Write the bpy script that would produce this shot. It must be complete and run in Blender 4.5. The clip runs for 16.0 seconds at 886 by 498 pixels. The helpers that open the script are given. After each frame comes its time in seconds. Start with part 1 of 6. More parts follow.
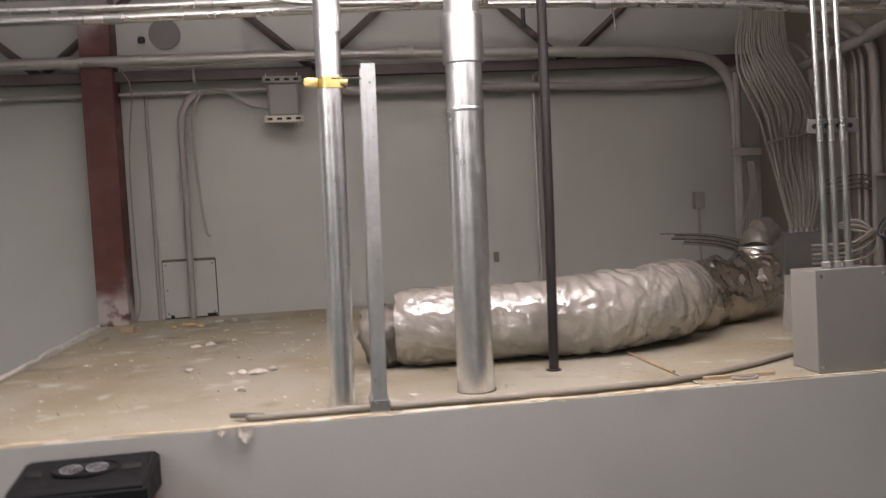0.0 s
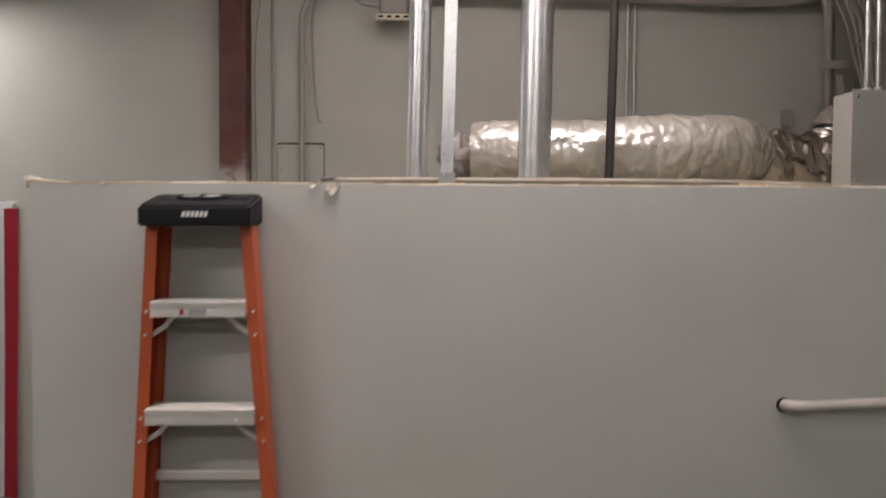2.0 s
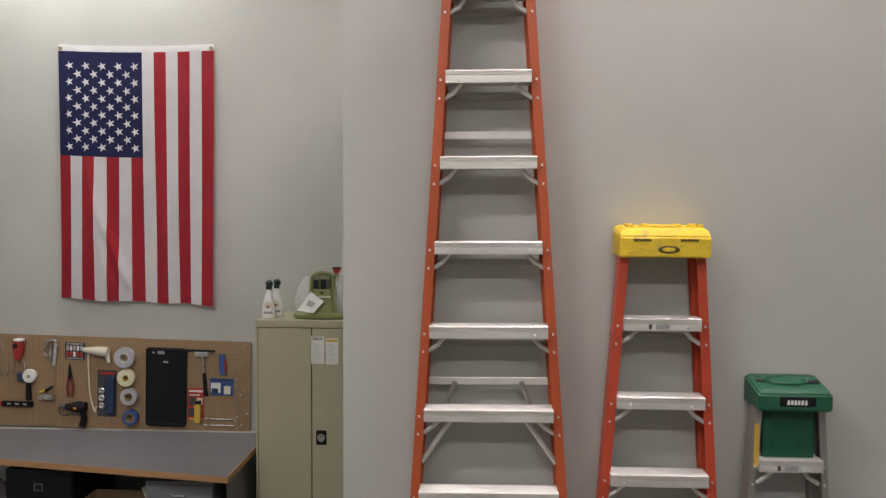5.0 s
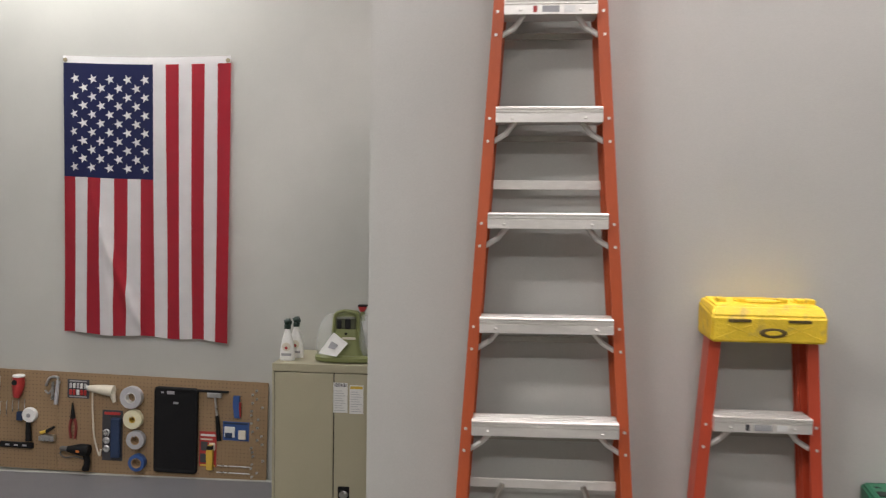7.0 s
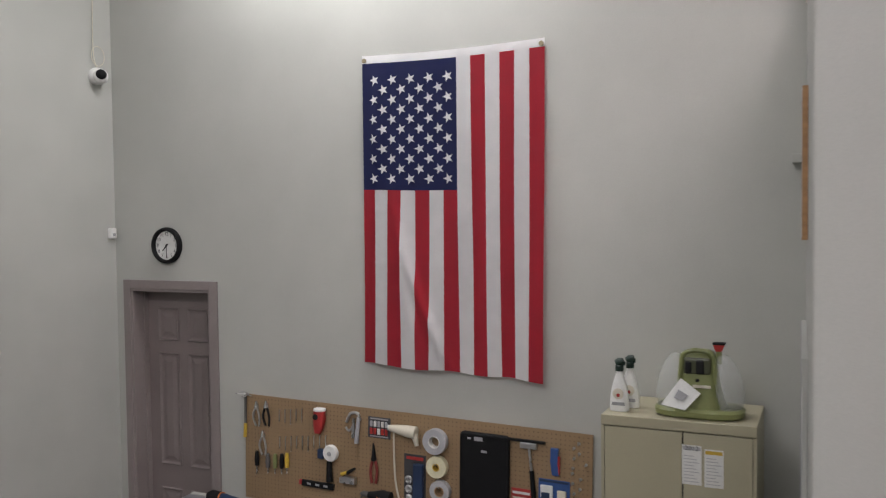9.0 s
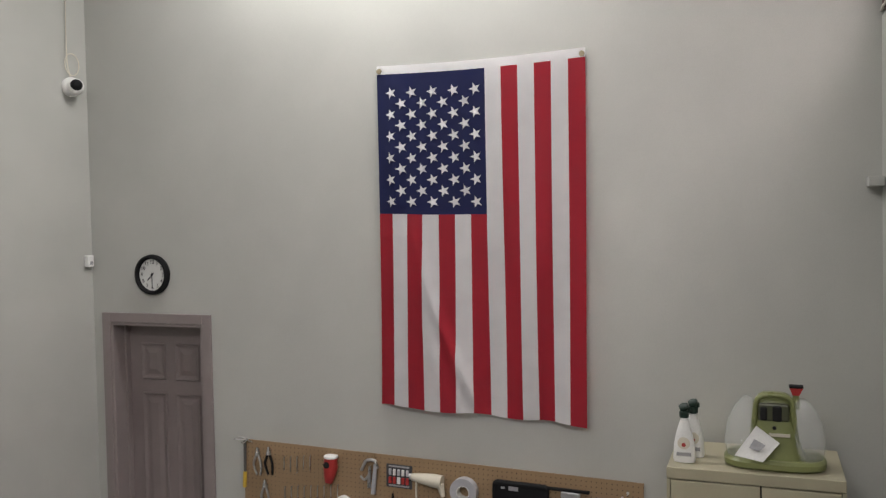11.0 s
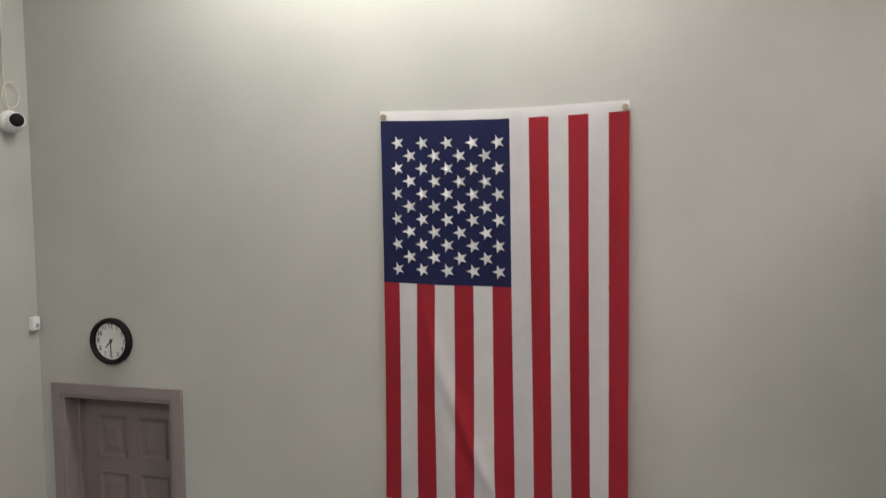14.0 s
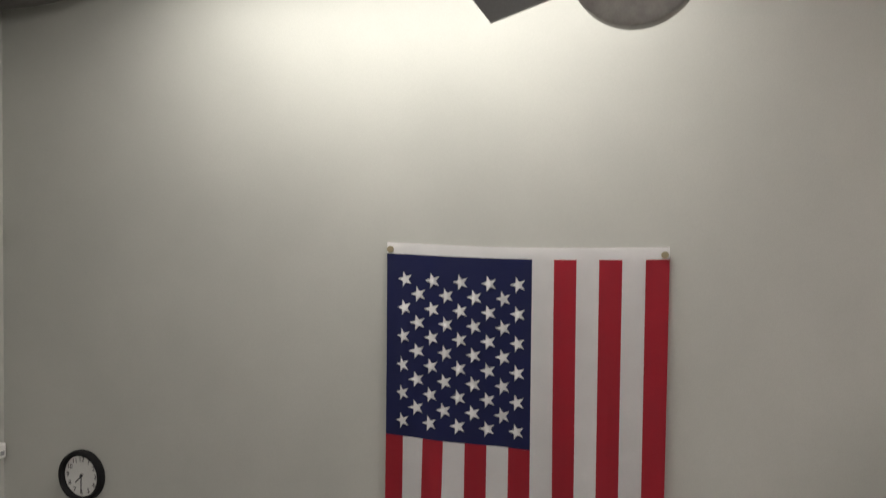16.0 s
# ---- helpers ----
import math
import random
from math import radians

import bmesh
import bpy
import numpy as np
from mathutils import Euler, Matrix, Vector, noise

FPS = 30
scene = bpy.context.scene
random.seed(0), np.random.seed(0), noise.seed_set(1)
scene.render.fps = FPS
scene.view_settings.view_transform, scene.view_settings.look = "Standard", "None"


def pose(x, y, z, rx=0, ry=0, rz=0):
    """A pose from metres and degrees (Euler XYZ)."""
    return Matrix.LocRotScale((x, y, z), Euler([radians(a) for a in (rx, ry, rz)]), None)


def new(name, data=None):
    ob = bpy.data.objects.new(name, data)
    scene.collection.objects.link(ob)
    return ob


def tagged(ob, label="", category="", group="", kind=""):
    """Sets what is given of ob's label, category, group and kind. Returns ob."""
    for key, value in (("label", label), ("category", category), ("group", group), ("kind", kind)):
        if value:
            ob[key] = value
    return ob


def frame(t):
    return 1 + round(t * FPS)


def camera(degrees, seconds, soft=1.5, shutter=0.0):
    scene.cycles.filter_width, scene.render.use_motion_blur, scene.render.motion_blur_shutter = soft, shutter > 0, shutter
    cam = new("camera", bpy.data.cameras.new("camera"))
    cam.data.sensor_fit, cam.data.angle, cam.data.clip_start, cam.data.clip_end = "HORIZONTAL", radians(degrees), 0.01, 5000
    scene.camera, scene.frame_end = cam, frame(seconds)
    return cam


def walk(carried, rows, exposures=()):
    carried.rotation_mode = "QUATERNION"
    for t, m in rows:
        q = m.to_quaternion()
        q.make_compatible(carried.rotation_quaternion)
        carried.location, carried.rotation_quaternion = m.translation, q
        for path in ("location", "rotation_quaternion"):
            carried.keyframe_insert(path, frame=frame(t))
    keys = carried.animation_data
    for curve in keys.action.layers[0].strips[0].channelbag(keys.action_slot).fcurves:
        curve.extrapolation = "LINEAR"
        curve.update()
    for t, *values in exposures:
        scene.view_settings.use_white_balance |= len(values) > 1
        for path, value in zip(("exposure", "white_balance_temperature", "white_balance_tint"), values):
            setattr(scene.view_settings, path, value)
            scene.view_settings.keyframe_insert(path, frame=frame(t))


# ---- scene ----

# ---------------------------------------------------------------- camera and walk
cam = camera(55.5, 16.0, soft=1.2, shutter=0.6)
ROWS = [
    (0.0, -0.060, 0.270, 4.219, -8.17, -2.61, 3.06),
    (0.5, 0.048, 0.250, 4.087, -7.62, -2.13, 0.25),
    (1.0, 0.095, 0.160, 3.936, -6.79, -2.31, -0.39),
    (1.5, 0.088, 0.021, 3.795, -3.16, -2.71, -0.94),
    (2.0, 0.031, -0.125, 3.614, -0.45, -2.63, -0.39),
    (2.5, -0.101, -0.301, 3.356, -0.17, -3.01, -0.31),
    (3.0, -0.255, -0.516, 2.968, 0.27, -2.69, -1.01),
    (3.5, -0.417, -0.698, 2.673, 1.40, -3.21, -0.47),
    (4.0, -0.579, -0.812, 2.509, 1.59, -3.43, 1.43),
    (4.5, -0.639, -0.858, 2.470, 2.05, -3.68, -0.03),
    (5.0, -0.678, -0.808, 2.555, 2.51, -3.21, -0.32),
    (7.5, -0.825, -0.046, 2.763, 6.40, -3.47, -1.43),
    (8.0, -0.924, 0.123, 2.756, 11.60, -2.93, -1.40),
    (8.5, -1.038, 0.376, 2.732, 18.09, -2.64, -1.71),
    (9.0, -1.190, 0.767, 2.699, 24.46, -2.10, 0.67),
    (11.5, -1.784, 1.101, 2.890, 19.63, -1.83, 0.22),
    (12.0, -1.766, 1.218, 2.979, 19.06, -1.88, -1.68),
    (12.5, -1.862, 1.247, 3.081, 18.13, -2.88, -1.31),
    (13.0, -1.982, 1.315, 3.098, 17.46, -2.89, -0.15),
    (13.5, -2.169, 1.336, 3.135, 16.31, -3.66, 0.85),
    (14.0, -2.292, 1.471, 3.279, 16.70, -3.84, 0.94),
    (14.5, -2.384, 1.623, 3.449, 16.96, -4.21, 0.69),
    (15.0, -2.426, 1.764, 3.535, 17.18, -4.43, 0.57),
    (15.5, -2.421, 1.905, 3.629, 17.68, -3.23, -0.30),
    (16.0, -2.427, 1.901, 3.730, 17.50, -1.68, -0.63),
]
EXPOSURES = [(0.0, -0.16, 6400, 11), (1.0, -0.18, 6540, 10), (2.0, -0.06, 6600, 9.5), (2.5, -0.06, 6590, 9.5), (3.0, 0.14, 6570, 9.5), (4.0, 0.39, 6550, 9.0), (4.5, 0.51, 6520, 9.4), (5.0, 0.70, 6480, 9.3), (7.5, 0.81, 6350, 9.5), (8.25, 0.79, 6250, 9),
             (9.0, 0.66, 6180, 10), (11.5, 0.62, 6400, 8), (12.0, 0.54, 6450, 7), (12.5, 0.55, 6500, 7), (14.0, 0.54, 6550, 6.5), (14.5, 0.35, 6600, 7), (15.0, 0.30, 6650, 7.5), (16.0, 0.06, 6650, 7.5)]
walk(cam, [(t, pose(x, y, z, 90 + pitch, roll, yaw)) for t, x, y, z, yaw, pitch, roll in ROWS], EXPOSURES)

# ---------------------------------------------------------------- world and lamps
world = bpy.data.worlds.new("world")
scene.world = world
world.use_nodes = True
world.node_tree.nodes["Background"].inputs[0].default_value = (0.6, 0.62, 0.65, 1)
world.node_tree.nodes["Background"].inputs[1].default_value = 0.02


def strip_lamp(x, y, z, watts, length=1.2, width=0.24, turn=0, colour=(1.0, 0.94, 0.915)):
    data = bpy.data.lights.new("strip_and_fill_light", "AREA")
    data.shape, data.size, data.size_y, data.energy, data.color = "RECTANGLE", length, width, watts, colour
    ob = new("strip_and_fill_light", data)
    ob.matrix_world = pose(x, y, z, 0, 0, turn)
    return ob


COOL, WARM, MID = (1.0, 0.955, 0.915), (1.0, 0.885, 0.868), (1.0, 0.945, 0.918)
# First two inferred from bright wall and pipes; last three added, unseen, for fill.
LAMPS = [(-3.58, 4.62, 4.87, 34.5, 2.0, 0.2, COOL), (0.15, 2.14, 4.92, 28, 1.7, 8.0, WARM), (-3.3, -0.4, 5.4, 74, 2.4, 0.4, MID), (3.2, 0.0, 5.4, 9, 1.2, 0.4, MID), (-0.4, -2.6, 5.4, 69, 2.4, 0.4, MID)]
for lx, ly, lz, lw, ll, up_fill, lc in LAMPS:
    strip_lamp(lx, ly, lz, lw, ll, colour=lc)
    # Up-facing fill, added to bounce light off the roof; no fixture gives it.
    up = strip_lamp(lx, ly, lz + 0.12, lw * up_fill, ll, colour=lc)
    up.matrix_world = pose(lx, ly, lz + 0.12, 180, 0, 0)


# ---------------------------------------------------------------- materials
def mat(name, col, rough=0.6, metal=0.0, var=0.08, scale=4.0, fine=140.0, bump=0.08, finevar=0.05, coat=0.0, stretch=(1, 1, 1), roughvar=0.08, random_tint=0.0):
    m = bpy.data.materials.new(name)
    m.use_nodes = True
    t = m.node_tree
    b = t.nodes["Principled BSDF"]
    b.inputs["Metallic"].default_value = metal
    b.inputs["Coat Weight"].default_value = coat
    tc = t.nodes.new("ShaderNodeTexCoord")
    mp = t.nodes.new("ShaderNodeMapping")
    mp.inputs["Scale"].default_value = stretch
    t.links.new(tc.outputs["Object"], mp.inputs["Vector"])
    n1, n2 = t.nodes.new("ShaderNodeTexNoise"), t.nodes.new("ShaderNodeTexNoise")
    n1.inputs["Scale"].default_value, n1.inputs["Detail"].default_value = scale, 5
    n2.inputs["Scale"].default_value, n2.inputs["Detail"].default_value = fine, 3
    for n in (n1, n2):
        t.links.new(mp.outputs[0], n.inputs["Vector"])
    r1 = t.nodes.new("ShaderNodeMapRange")
    r1.inputs["From Min"].default_value, r1.inputs["From Max"].default_value = 0.3, 0.7
    r1.inputs["To Min"].default_value, r1.inputs["To Max"].default_value = 1 - var, 1 + var
    t.links.new(n1.outputs["Fac"], r1.inputs["Value"])
    r2 = t.nodes.new("ShaderNodeMapRange")
    r2.inputs["From Min"].default_value, r2.inputs["From Max"].default_value = 0.3, 0.7
    r2.inputs["To Min"].default_value, r2.inputs["To Max"].default_value = 1 - finevar, 1 + finevar
    t.links.new(n2.outputs["Fac"], r2.inputs["Value"])
    mul = t.nodes.new("ShaderNodeMath")
    mul.operation = "MULTIPLY"
    t.links.new(r1.outputs[0], mul.inputs[0])
    t.links.new(r2.outputs[0], mul.inputs[1])
    last = mul.outputs[0]
    if random_tint:
        oi = t.nodes.new("ShaderNodeObjectInfo")
        r3 = t.nodes.new("ShaderNodeMapRange")
        r3.inputs["To Min"].default_value, r3.inputs["To Max"].default_value = 1 - random_tint, 1 + random_tint
        t.links.new(oi.outputs["Random"], r3.inputs["Value"])
        m2 = t.nodes.new("ShaderNodeMath")
        m2.operation = "MULTIPLY"
        t.links.new(last, m2.inputs[0])
        t.links.new(r3.outputs[0], m2.inputs[1])
        last = m2.outputs[0]
    vm = t.nodes.new("ShaderNodeVectorMath")
    vm.operation = "SCALE"
    vm.inputs[0].default_value = col
    t.links.new(last, vm.inputs["Scale"])
    t.links.new(vm.outputs[0], b.inputs["Base Color"])
    rr = t.nodes.new("ShaderNodeMapRange")
    rr.inputs["From Min"].default_value, rr.inputs["From Max"].default_value = 0.3, 0.7
    rr.inputs["To Min"].default_value, rr.inputs["To Max"].default_value = max(0.02, rough - roughvar), min(1, rough + roughvar)
    t.links.new(n1.outputs["Fac"], rr.inputs["Value"])
    t.links.new(rr.outputs[0], b.inputs["Roughness"])
    if bump:
        bp = t.nodes.new("ShaderNodeBump")
        bp.inputs["Strength"].default_value, bp.inputs["Distance"].default_value = bump, 0.01
        t.links.new(n2.outputs["Fac"], bp.inputs["Height"])
        t.links.new(bp.outputs[0], b.inputs["Normal"])
    return m


def blend_over(m, col, scale, lo, hi, axis_limit=None):
    """Lay a second colour over a material in noise-shaped patches (dust, mud, scuffs)."""
    t = m.node_tree
    b = t.nodes["Principled BSDF"]
    old = b.inputs["Base Color"].links[0].from_socket
    tc = t.nodes.new("ShaderNodeTexCoord")
    n = t.nodes.new("ShaderNodeTexNoise")
    n.inputs["Scale"].default_value, n.inputs["Detail"].default_value = scale, 8
    t.links.new(tc.outputs["Object"], n.inputs["Vector"])
    r = t.nodes.new("ShaderNodeMapRange")
    r.inputs["From Min"].default_value, r.inputs["From Max"].default_value = lo, hi
    t.links.new(n.outputs["Fac"], r.inputs["Value"])
    fac = r.outputs[0]
    if axis_limit:
        ax, a, bb = axis_limit
        sx = t.nodes.new("ShaderNodeSeparateXYZ")
        t.links.new(tc.outputs["Object"], sx.inputs[0])
        r2 = t.nodes.new("ShaderNodeMapRange")
        r2.inputs["From Min"].default_value, r2.inputs["From Max"].default_value = a, bb
        t.links.new(sx.outputs[ax], r2.inputs["Value"])
        mu = t.nodes.new("ShaderNodeMath")
        mu.operation = "MULTIPLY"
        t.links.new(fac, mu.inputs[0])
        t.links.new(r2.outputs[0], mu.inputs[1])
        fac = mu.outputs[0]
    mx = t.nodes.new("ShaderNodeMix")
    mx.data_type = "RGBA"
    t.links.new(fac, mx.inputs[0])
    t.links.new(old, mx.inputs[6])
    mx.inputs[7].default_value = (*col, 1)
    t.links.new(mx.outputs[2], b.inputs["Base Color"])
    return m


def crinkled(m, scale, strength, coat_rough):
    """Sharp creases and dents, as in crumpled foil film."""
    t = m.node_tree
    b = t.nodes["Principled BSDF"]
    b.inputs["Coat Roughness"].default_value = coat_rough
    tc = t.nodes.new("ShaderNodeTexCoord")
    warp = t.nodes.new("ShaderNodeTexNoise")
    warp.inputs["Scale"].default_value = scale * 0.5
    t.links.new(tc.outputs["Object"], warp.inputs["Vector"])
    sc = t.nodes.new("ShaderNodeVectorMath")
    sc.operation = "SCALE"
    sc.inputs["Scale"].default_value = 0.16
    t.links.new(warp.outputs["Color"], sc.inputs[0])
    ad = t.nodes.new("ShaderNodeVectorMath")
    t.links.new(tc.outputs["Object"], ad.inputs[0])
    t.links.new(sc.outputs[0], ad.inputs[1])
    patch = t.nodes.new("ShaderNodeTexNoise")
    patch.inputs["Scale"].default_value = scale * 0.55
    t.links.new(tc.outputs["Object"], patch.inputs["Vector"])
    mr = t.nodes.new("ShaderNodeMapRange")
    mr.inputs[1].default_value, mr.inputs[2].default_value = 0.42, 0.66
    mr.inputs[3].default_value, mr.inputs[4].default_value = strength * 0.12, strength
    t.links.new(patch.outputs["Fac"], mr.inputs[0])
    last = None
    for k, w in ((1.0, 0.030), (2.7, 0.012), (6.0, 0.003)):
        v = t.nodes.new("ShaderNodeTexVoronoi")
        v.feature = "DISTANCE_TO_EDGE" if k < 2 else "F1"
        v.inputs["Scale"].default_value = scale * k
        t.links.new(ad.outputs[0], v.inputs["Vector"])
        bp = t.nodes.new("ShaderNodeBump")
        bp.inputs["Distance"].default_value = w
        t.links.new(mr.outputs[0], bp.inputs["Strength"])
        t.links.new(v.outputs["Distance"], bp.inputs["Height"])
        if last:
            t.links.new(last, bp.inputs["Normal"])
        last = bp.outputs[0]
    t.links.new(last, b.inputs["Normal"])
    t.links.new(last, b.inputs["Coat Normal"])
    return m


WALL = mat("grey_wall_paint", (0.437, 0.442, 0.412), 0.62, var=0.045, scale=2.2, fine=320, bump=0.05, finevar=0.035)
# Brownish end wall, darkened further to offset the lamp shining on it.
ENDWALL = mat("end_wall_darkened_brown", (0.26, 0.23, 0.195), 0.7, var=0.12, scale=2.5, fine=200, bump=0.1)
WALL2 = mat("grey_partition_paint", (0.432, 0.435, 0.41), 0.62, var=0.04, scale=2.0, fine=320, bump=0.05, finevar=0.035)
FLOOR = mat("concrete_floor", (0.10, 0.096, 0.09), 0.5, var=0.15, scale=1.5, fine=60)
# Unseen roof, its paleness set to bounce the up-facing fill back down.
DECK = mat("roof_deck", (0.49, 0.478, 0.475), 0.6, var=0.1, scale=2)
PLY = blend_over(mat("dusty_plywood", (0.285, 0.247, 0.172), 0.85, var=0.18, scale=3.2, fine=150, bump=0.2, finevar=0.16, random_tint=0.06), (0.31, 0.29, 0.232), 1.6, 0.42, 0.62)
PLY = blend_over(blend_over(PLY, (0.45, 0.43, 0.385), 6.0, 0.60, 0.72), (0.17, 0.145, 0.11), 4.3, 0.62, 0.74)
PLY = blend_over(PLY, (0.16, 0.14, 0.11), 55.0, 0.66, 0.72)
PLYEDGE = mat("plywood_edge", (0.50, 0.42, 0.30), 0.85, var=0.2, scale=30, stretch=(1, 1, 20))
PAPER = mat("torn_drywall_paper", (0.62, 0.585, 0.52), 0.9, var=0.12, scale=30)
GYPSUM = mat("gypsum_crumb", (0.60, 0.565, 0.505), 0.95, var=0.12, scale=40, random_tint=0.1)
STEEL_RED = blend_over(mat("red_primer_steel", (0.100, 0.028, 0.020), 0.55, var=0.18, scale=7, fine=90, bump=0.1), (0.118, 0.042, 0.031), 6.0, 0.5, 0.6)
STEEL_RED = blend_over(STEEL_RED, (0.42, 0.37, 0.35), 3.4, 0.40, 0.54, axis_limit=(2, 4.06, 3.80))
STEEL_RED = blend_over(STEEL_RED, (0.10, 0.04, 0.035), 9.0, 0.52, 0.58, axis_limit=(2, 3.90, 3.76))
STEEL_RED = blend_over(STEEL_RED, (0.30, 0.27, 0.26), 3.2, 0.36, 0.60, axis_limit=(2, 5.14, 5.28))
OLIVE_DARK = mat("olive_recess_shade", (0.07, 0.075, 0.04), 0.4, var=0.1)
JOIST = mat("joist_primer", (0.11, 0.085, 0.085), 0.6, var=0.2, scale=8)
GALV = mat("galvanised_steel", (0.80, 0.81, 0.82), 0.31, metal=1.0, var=0.07, scale=26, fine=90, bump=0.02, roughvar=0.04, stretch=(1, 1, 0.7))
GALV_DULL = mat("dull_galvanised_steel", (0.50, 0.51, 0.51), 0.40, metal=1.0, var=0.12, scale=10, fine=70, bump=0.04)
EMT = mat("steel_conduit", (0.66, 0.66, 0.64), 0.24, metal=1.0, var=0.08, scale=9, bump=0.02)
EMT_DULL = mat("weathered_conduit", (0.46, 0.445, 0.42), 0.36, metal=0.45, var=0.1, scale=9)
CONDUIT_GREY = mat("painted_conduit", (0.31, 0.29, 0.275), 0.5, var=0.08, scale=6)
CONDUIT_PALE = mat("pale_conduit", (0.32, 0.30, 0.275), 0.45, var=0.1, scale=6)
BLACKPIPE = mat("black_iron_pipe", (0.030, 0.027, 0.027), 0.5, metal=0.3, var=0.2, scale=10)
ZINC = mat("yellow_zinc", (0.75, 0.60, 0.25), 0.35, metal=1.0, var=0.1, scale=30)
FOIL_JACKET = crinkled(mat("grey_foil_jacket", (0.27, 0.25, 0.22), 0.5, metal=0.0, var=0.10, scale=6, fine=60, bump=0, finevar=0.06, coat=1.0), 9.0, 0.60, 0.02)
FOIL_JACKET.node_tree.nodes["Principled BSDF"].inputs["Coat IOR"].default_value = 2.1
FOIL = crinkled(mat("silver_foil", (0.60, 0.56, 0.50), 0.10, metal=1.0, var=0.15, scale=8, fine=26, bump=0, roughvar=0.06), 5.5, 0.75, 0.1)
FOIL_DULL = crinkled(mat("dull_crumpled_jacket", (0.15, 0.135, 0.115), 0.5, metal=0.2, var=0.15, scale=8, fine=26, bump=0, roughvar=0.06), 9.0, 0.4, 0.12)
BOXGREY = mat("grey_enclosure_paint", (0.24, 0.232, 0.215), 0.45, var=0.05, scale=5)
BOXDARK = mat("dark_grey_enclosure", (0.16, 0.155, 0.15), 0.5, var=0.08, scale=5)
CABLE = mat("grey_cable_sheath", (0.27, 0.248, 0.222), 0.55, var=0.1, scale=8)
CABLE_DUSTY = mat("dusty_cable_sheath", (0.25, 0.222, 0.19), 0.65, var=0.15, scale=12)
CABLE_DARK = mat("dark_cable", (0.10, 0.095, 0.09), 0.6, var=0.1, scale=8)
ORANGE = mat("orange_fibreglass", (0.44, 0.085, 0.027), 0.42, var=0.08, scale=12, fine=160, bump=0.06, stretch=(1, 1, 0.2))
ORANGE_RED = mat("red_orange_fibreglass", (0.47, 0.062, 0.026), 0.42, var=0.08, scale=12, fine=160, bump=0.06, stretch=(1, 1, 0.2))
ALU = mat("ladder_aluminium", (0.78, 0.755, 0.72), 0.38, metal=0.6, var=0.06, scale=14, fine=80, bump=0.05, stretch=(0.3, 1, 1))
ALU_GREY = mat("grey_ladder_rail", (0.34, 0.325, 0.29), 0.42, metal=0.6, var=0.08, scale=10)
BLACK = mat("black_plastic", (0.008, 0.008, 0.009), 0.62, var=0.15, scale=20, bump=0.1)
BLACK.node_tree.nodes["Principled BSDF"].inputs["Specular IOR Level"].default_value = 0.2
BLACK_DEEP = mat("dark_hollow", (0.004, 0.004, 0.004), 0.8, var=0.1)
YELLOW = blend_over(mat("yellow_plastic", (0.72, 0.51, 0.025), 0.58, var=0.10, scale=14, bump=0.14), (0.50, 0.36, 0.06), 22.0, 0.58, 0.70)
GREEN = mat("green_plastic", (0.010, 0.090, 0.044), 0.45, var=0.1, scale=14, bump=0.08)
GREEN_DARK = mat("dark_green_cap_plastic", (0.012, 0.030, 0.022), 0.4, var=0.1)
WHITE = mat("white_plastic", (0.76, 0.76, 0.74), 0.45, var=0.04, scale=12)
PRINT_WHITE = mat("white_print", (0.70, 0.70, 0.68), 0.6, var=0.05)
PRINT_DARK = mat("dark_print", (0.05, 0.05, 0.055), 0.6, var=0.05)
BADGE = mat("worn_badge_print", (0.09, 0.062, 0.015), 0.6, var=0.2, scale=60)
PRINT_GREY = mat("grey_print", (0.32, 0.32, 0.33), 0.6, var=0.05)
RED_FLAG = mat("red_flag_cloth", (0.50, 0.028, 0.048), 0.85, var=0.06, scale=9, fine=500, bump=0.12, finevar=0.08)
WHITE_FLAG = mat("white_flag_cloth", (0.92, 0.91, 0.92), 0.85, var=0.03, scale=9, fine=500, bump=0.12, finevar=0.04)
BLUE_FLAG = mat("navy_flag_cloth", (0.018, 0.024, 0.105), 0.85, var=0.08, scale=9, fine=500, bump=0.12, finevar=0.08)
DOORPAINT = mat("mauve_door_paint", (0.205, 0.17, 0.165), 0.5, var=0.05, scale=5, fine=200)
FRAMEPAINT = mat("mauve_frame_paint", (0.24, 0.205, 0.20), 0.5, var=0.05, scale=5, fine=200)
CAB = mat("beige_cabinet_enamel", (0.40, 0.37, 0.26), 0.45, var=0.03, scale=3, fine=300)
LAMINATE = mat("grey_bench_laminate", (0.155, 0.155, 0.168), 0.42, var=0.05, scale=3, fine=260, finevar=0.08)
WOODEDGE = mat("wood_edge_band", (0.40, 0.22, 0.10), 0.5, var=0.2, scale=12, stretch=(0.2, 1, 4))
CARDBOARD = mat("brown_cardboard", (0.38, 0.255, 0.15), 0.8, var=0.08, scale=5)
PINE = mat("bare_wood", (0.36, 0.265, 0.17), 0.7, var=0.15, scale=6, stretch=(3, 3, 0.4))
SHEET = mat("dull_sheet_metal", (0.20, 0.20, 0.20), 0.5, metal=0.4, var=0.12, scale=6)
INSUL = mat("yellow_insulation", (0.55, 0.42, 0.16), 0.95, var=0.2, scale=40)
REDP = mat("red_plastic", (0.38, 0.03, 0.028), 0.4, var=0.08)
BLUEP = mat("blue_plastic", (0.03, 0.08, 0.25), 0.4, var=0.08)
NAVYP = mat("navy_plastic", (0.016, 0.034, 0.085), 0.45, var=0.1)
YELP = mat("yellow_tool_plastic", (0.60, 0.40, 0.05), 0.4, var=0.08)
ORAP = mat("orange_tool_plastic", (0.55, 0.16, 0.03), 0.4, var=0.08)
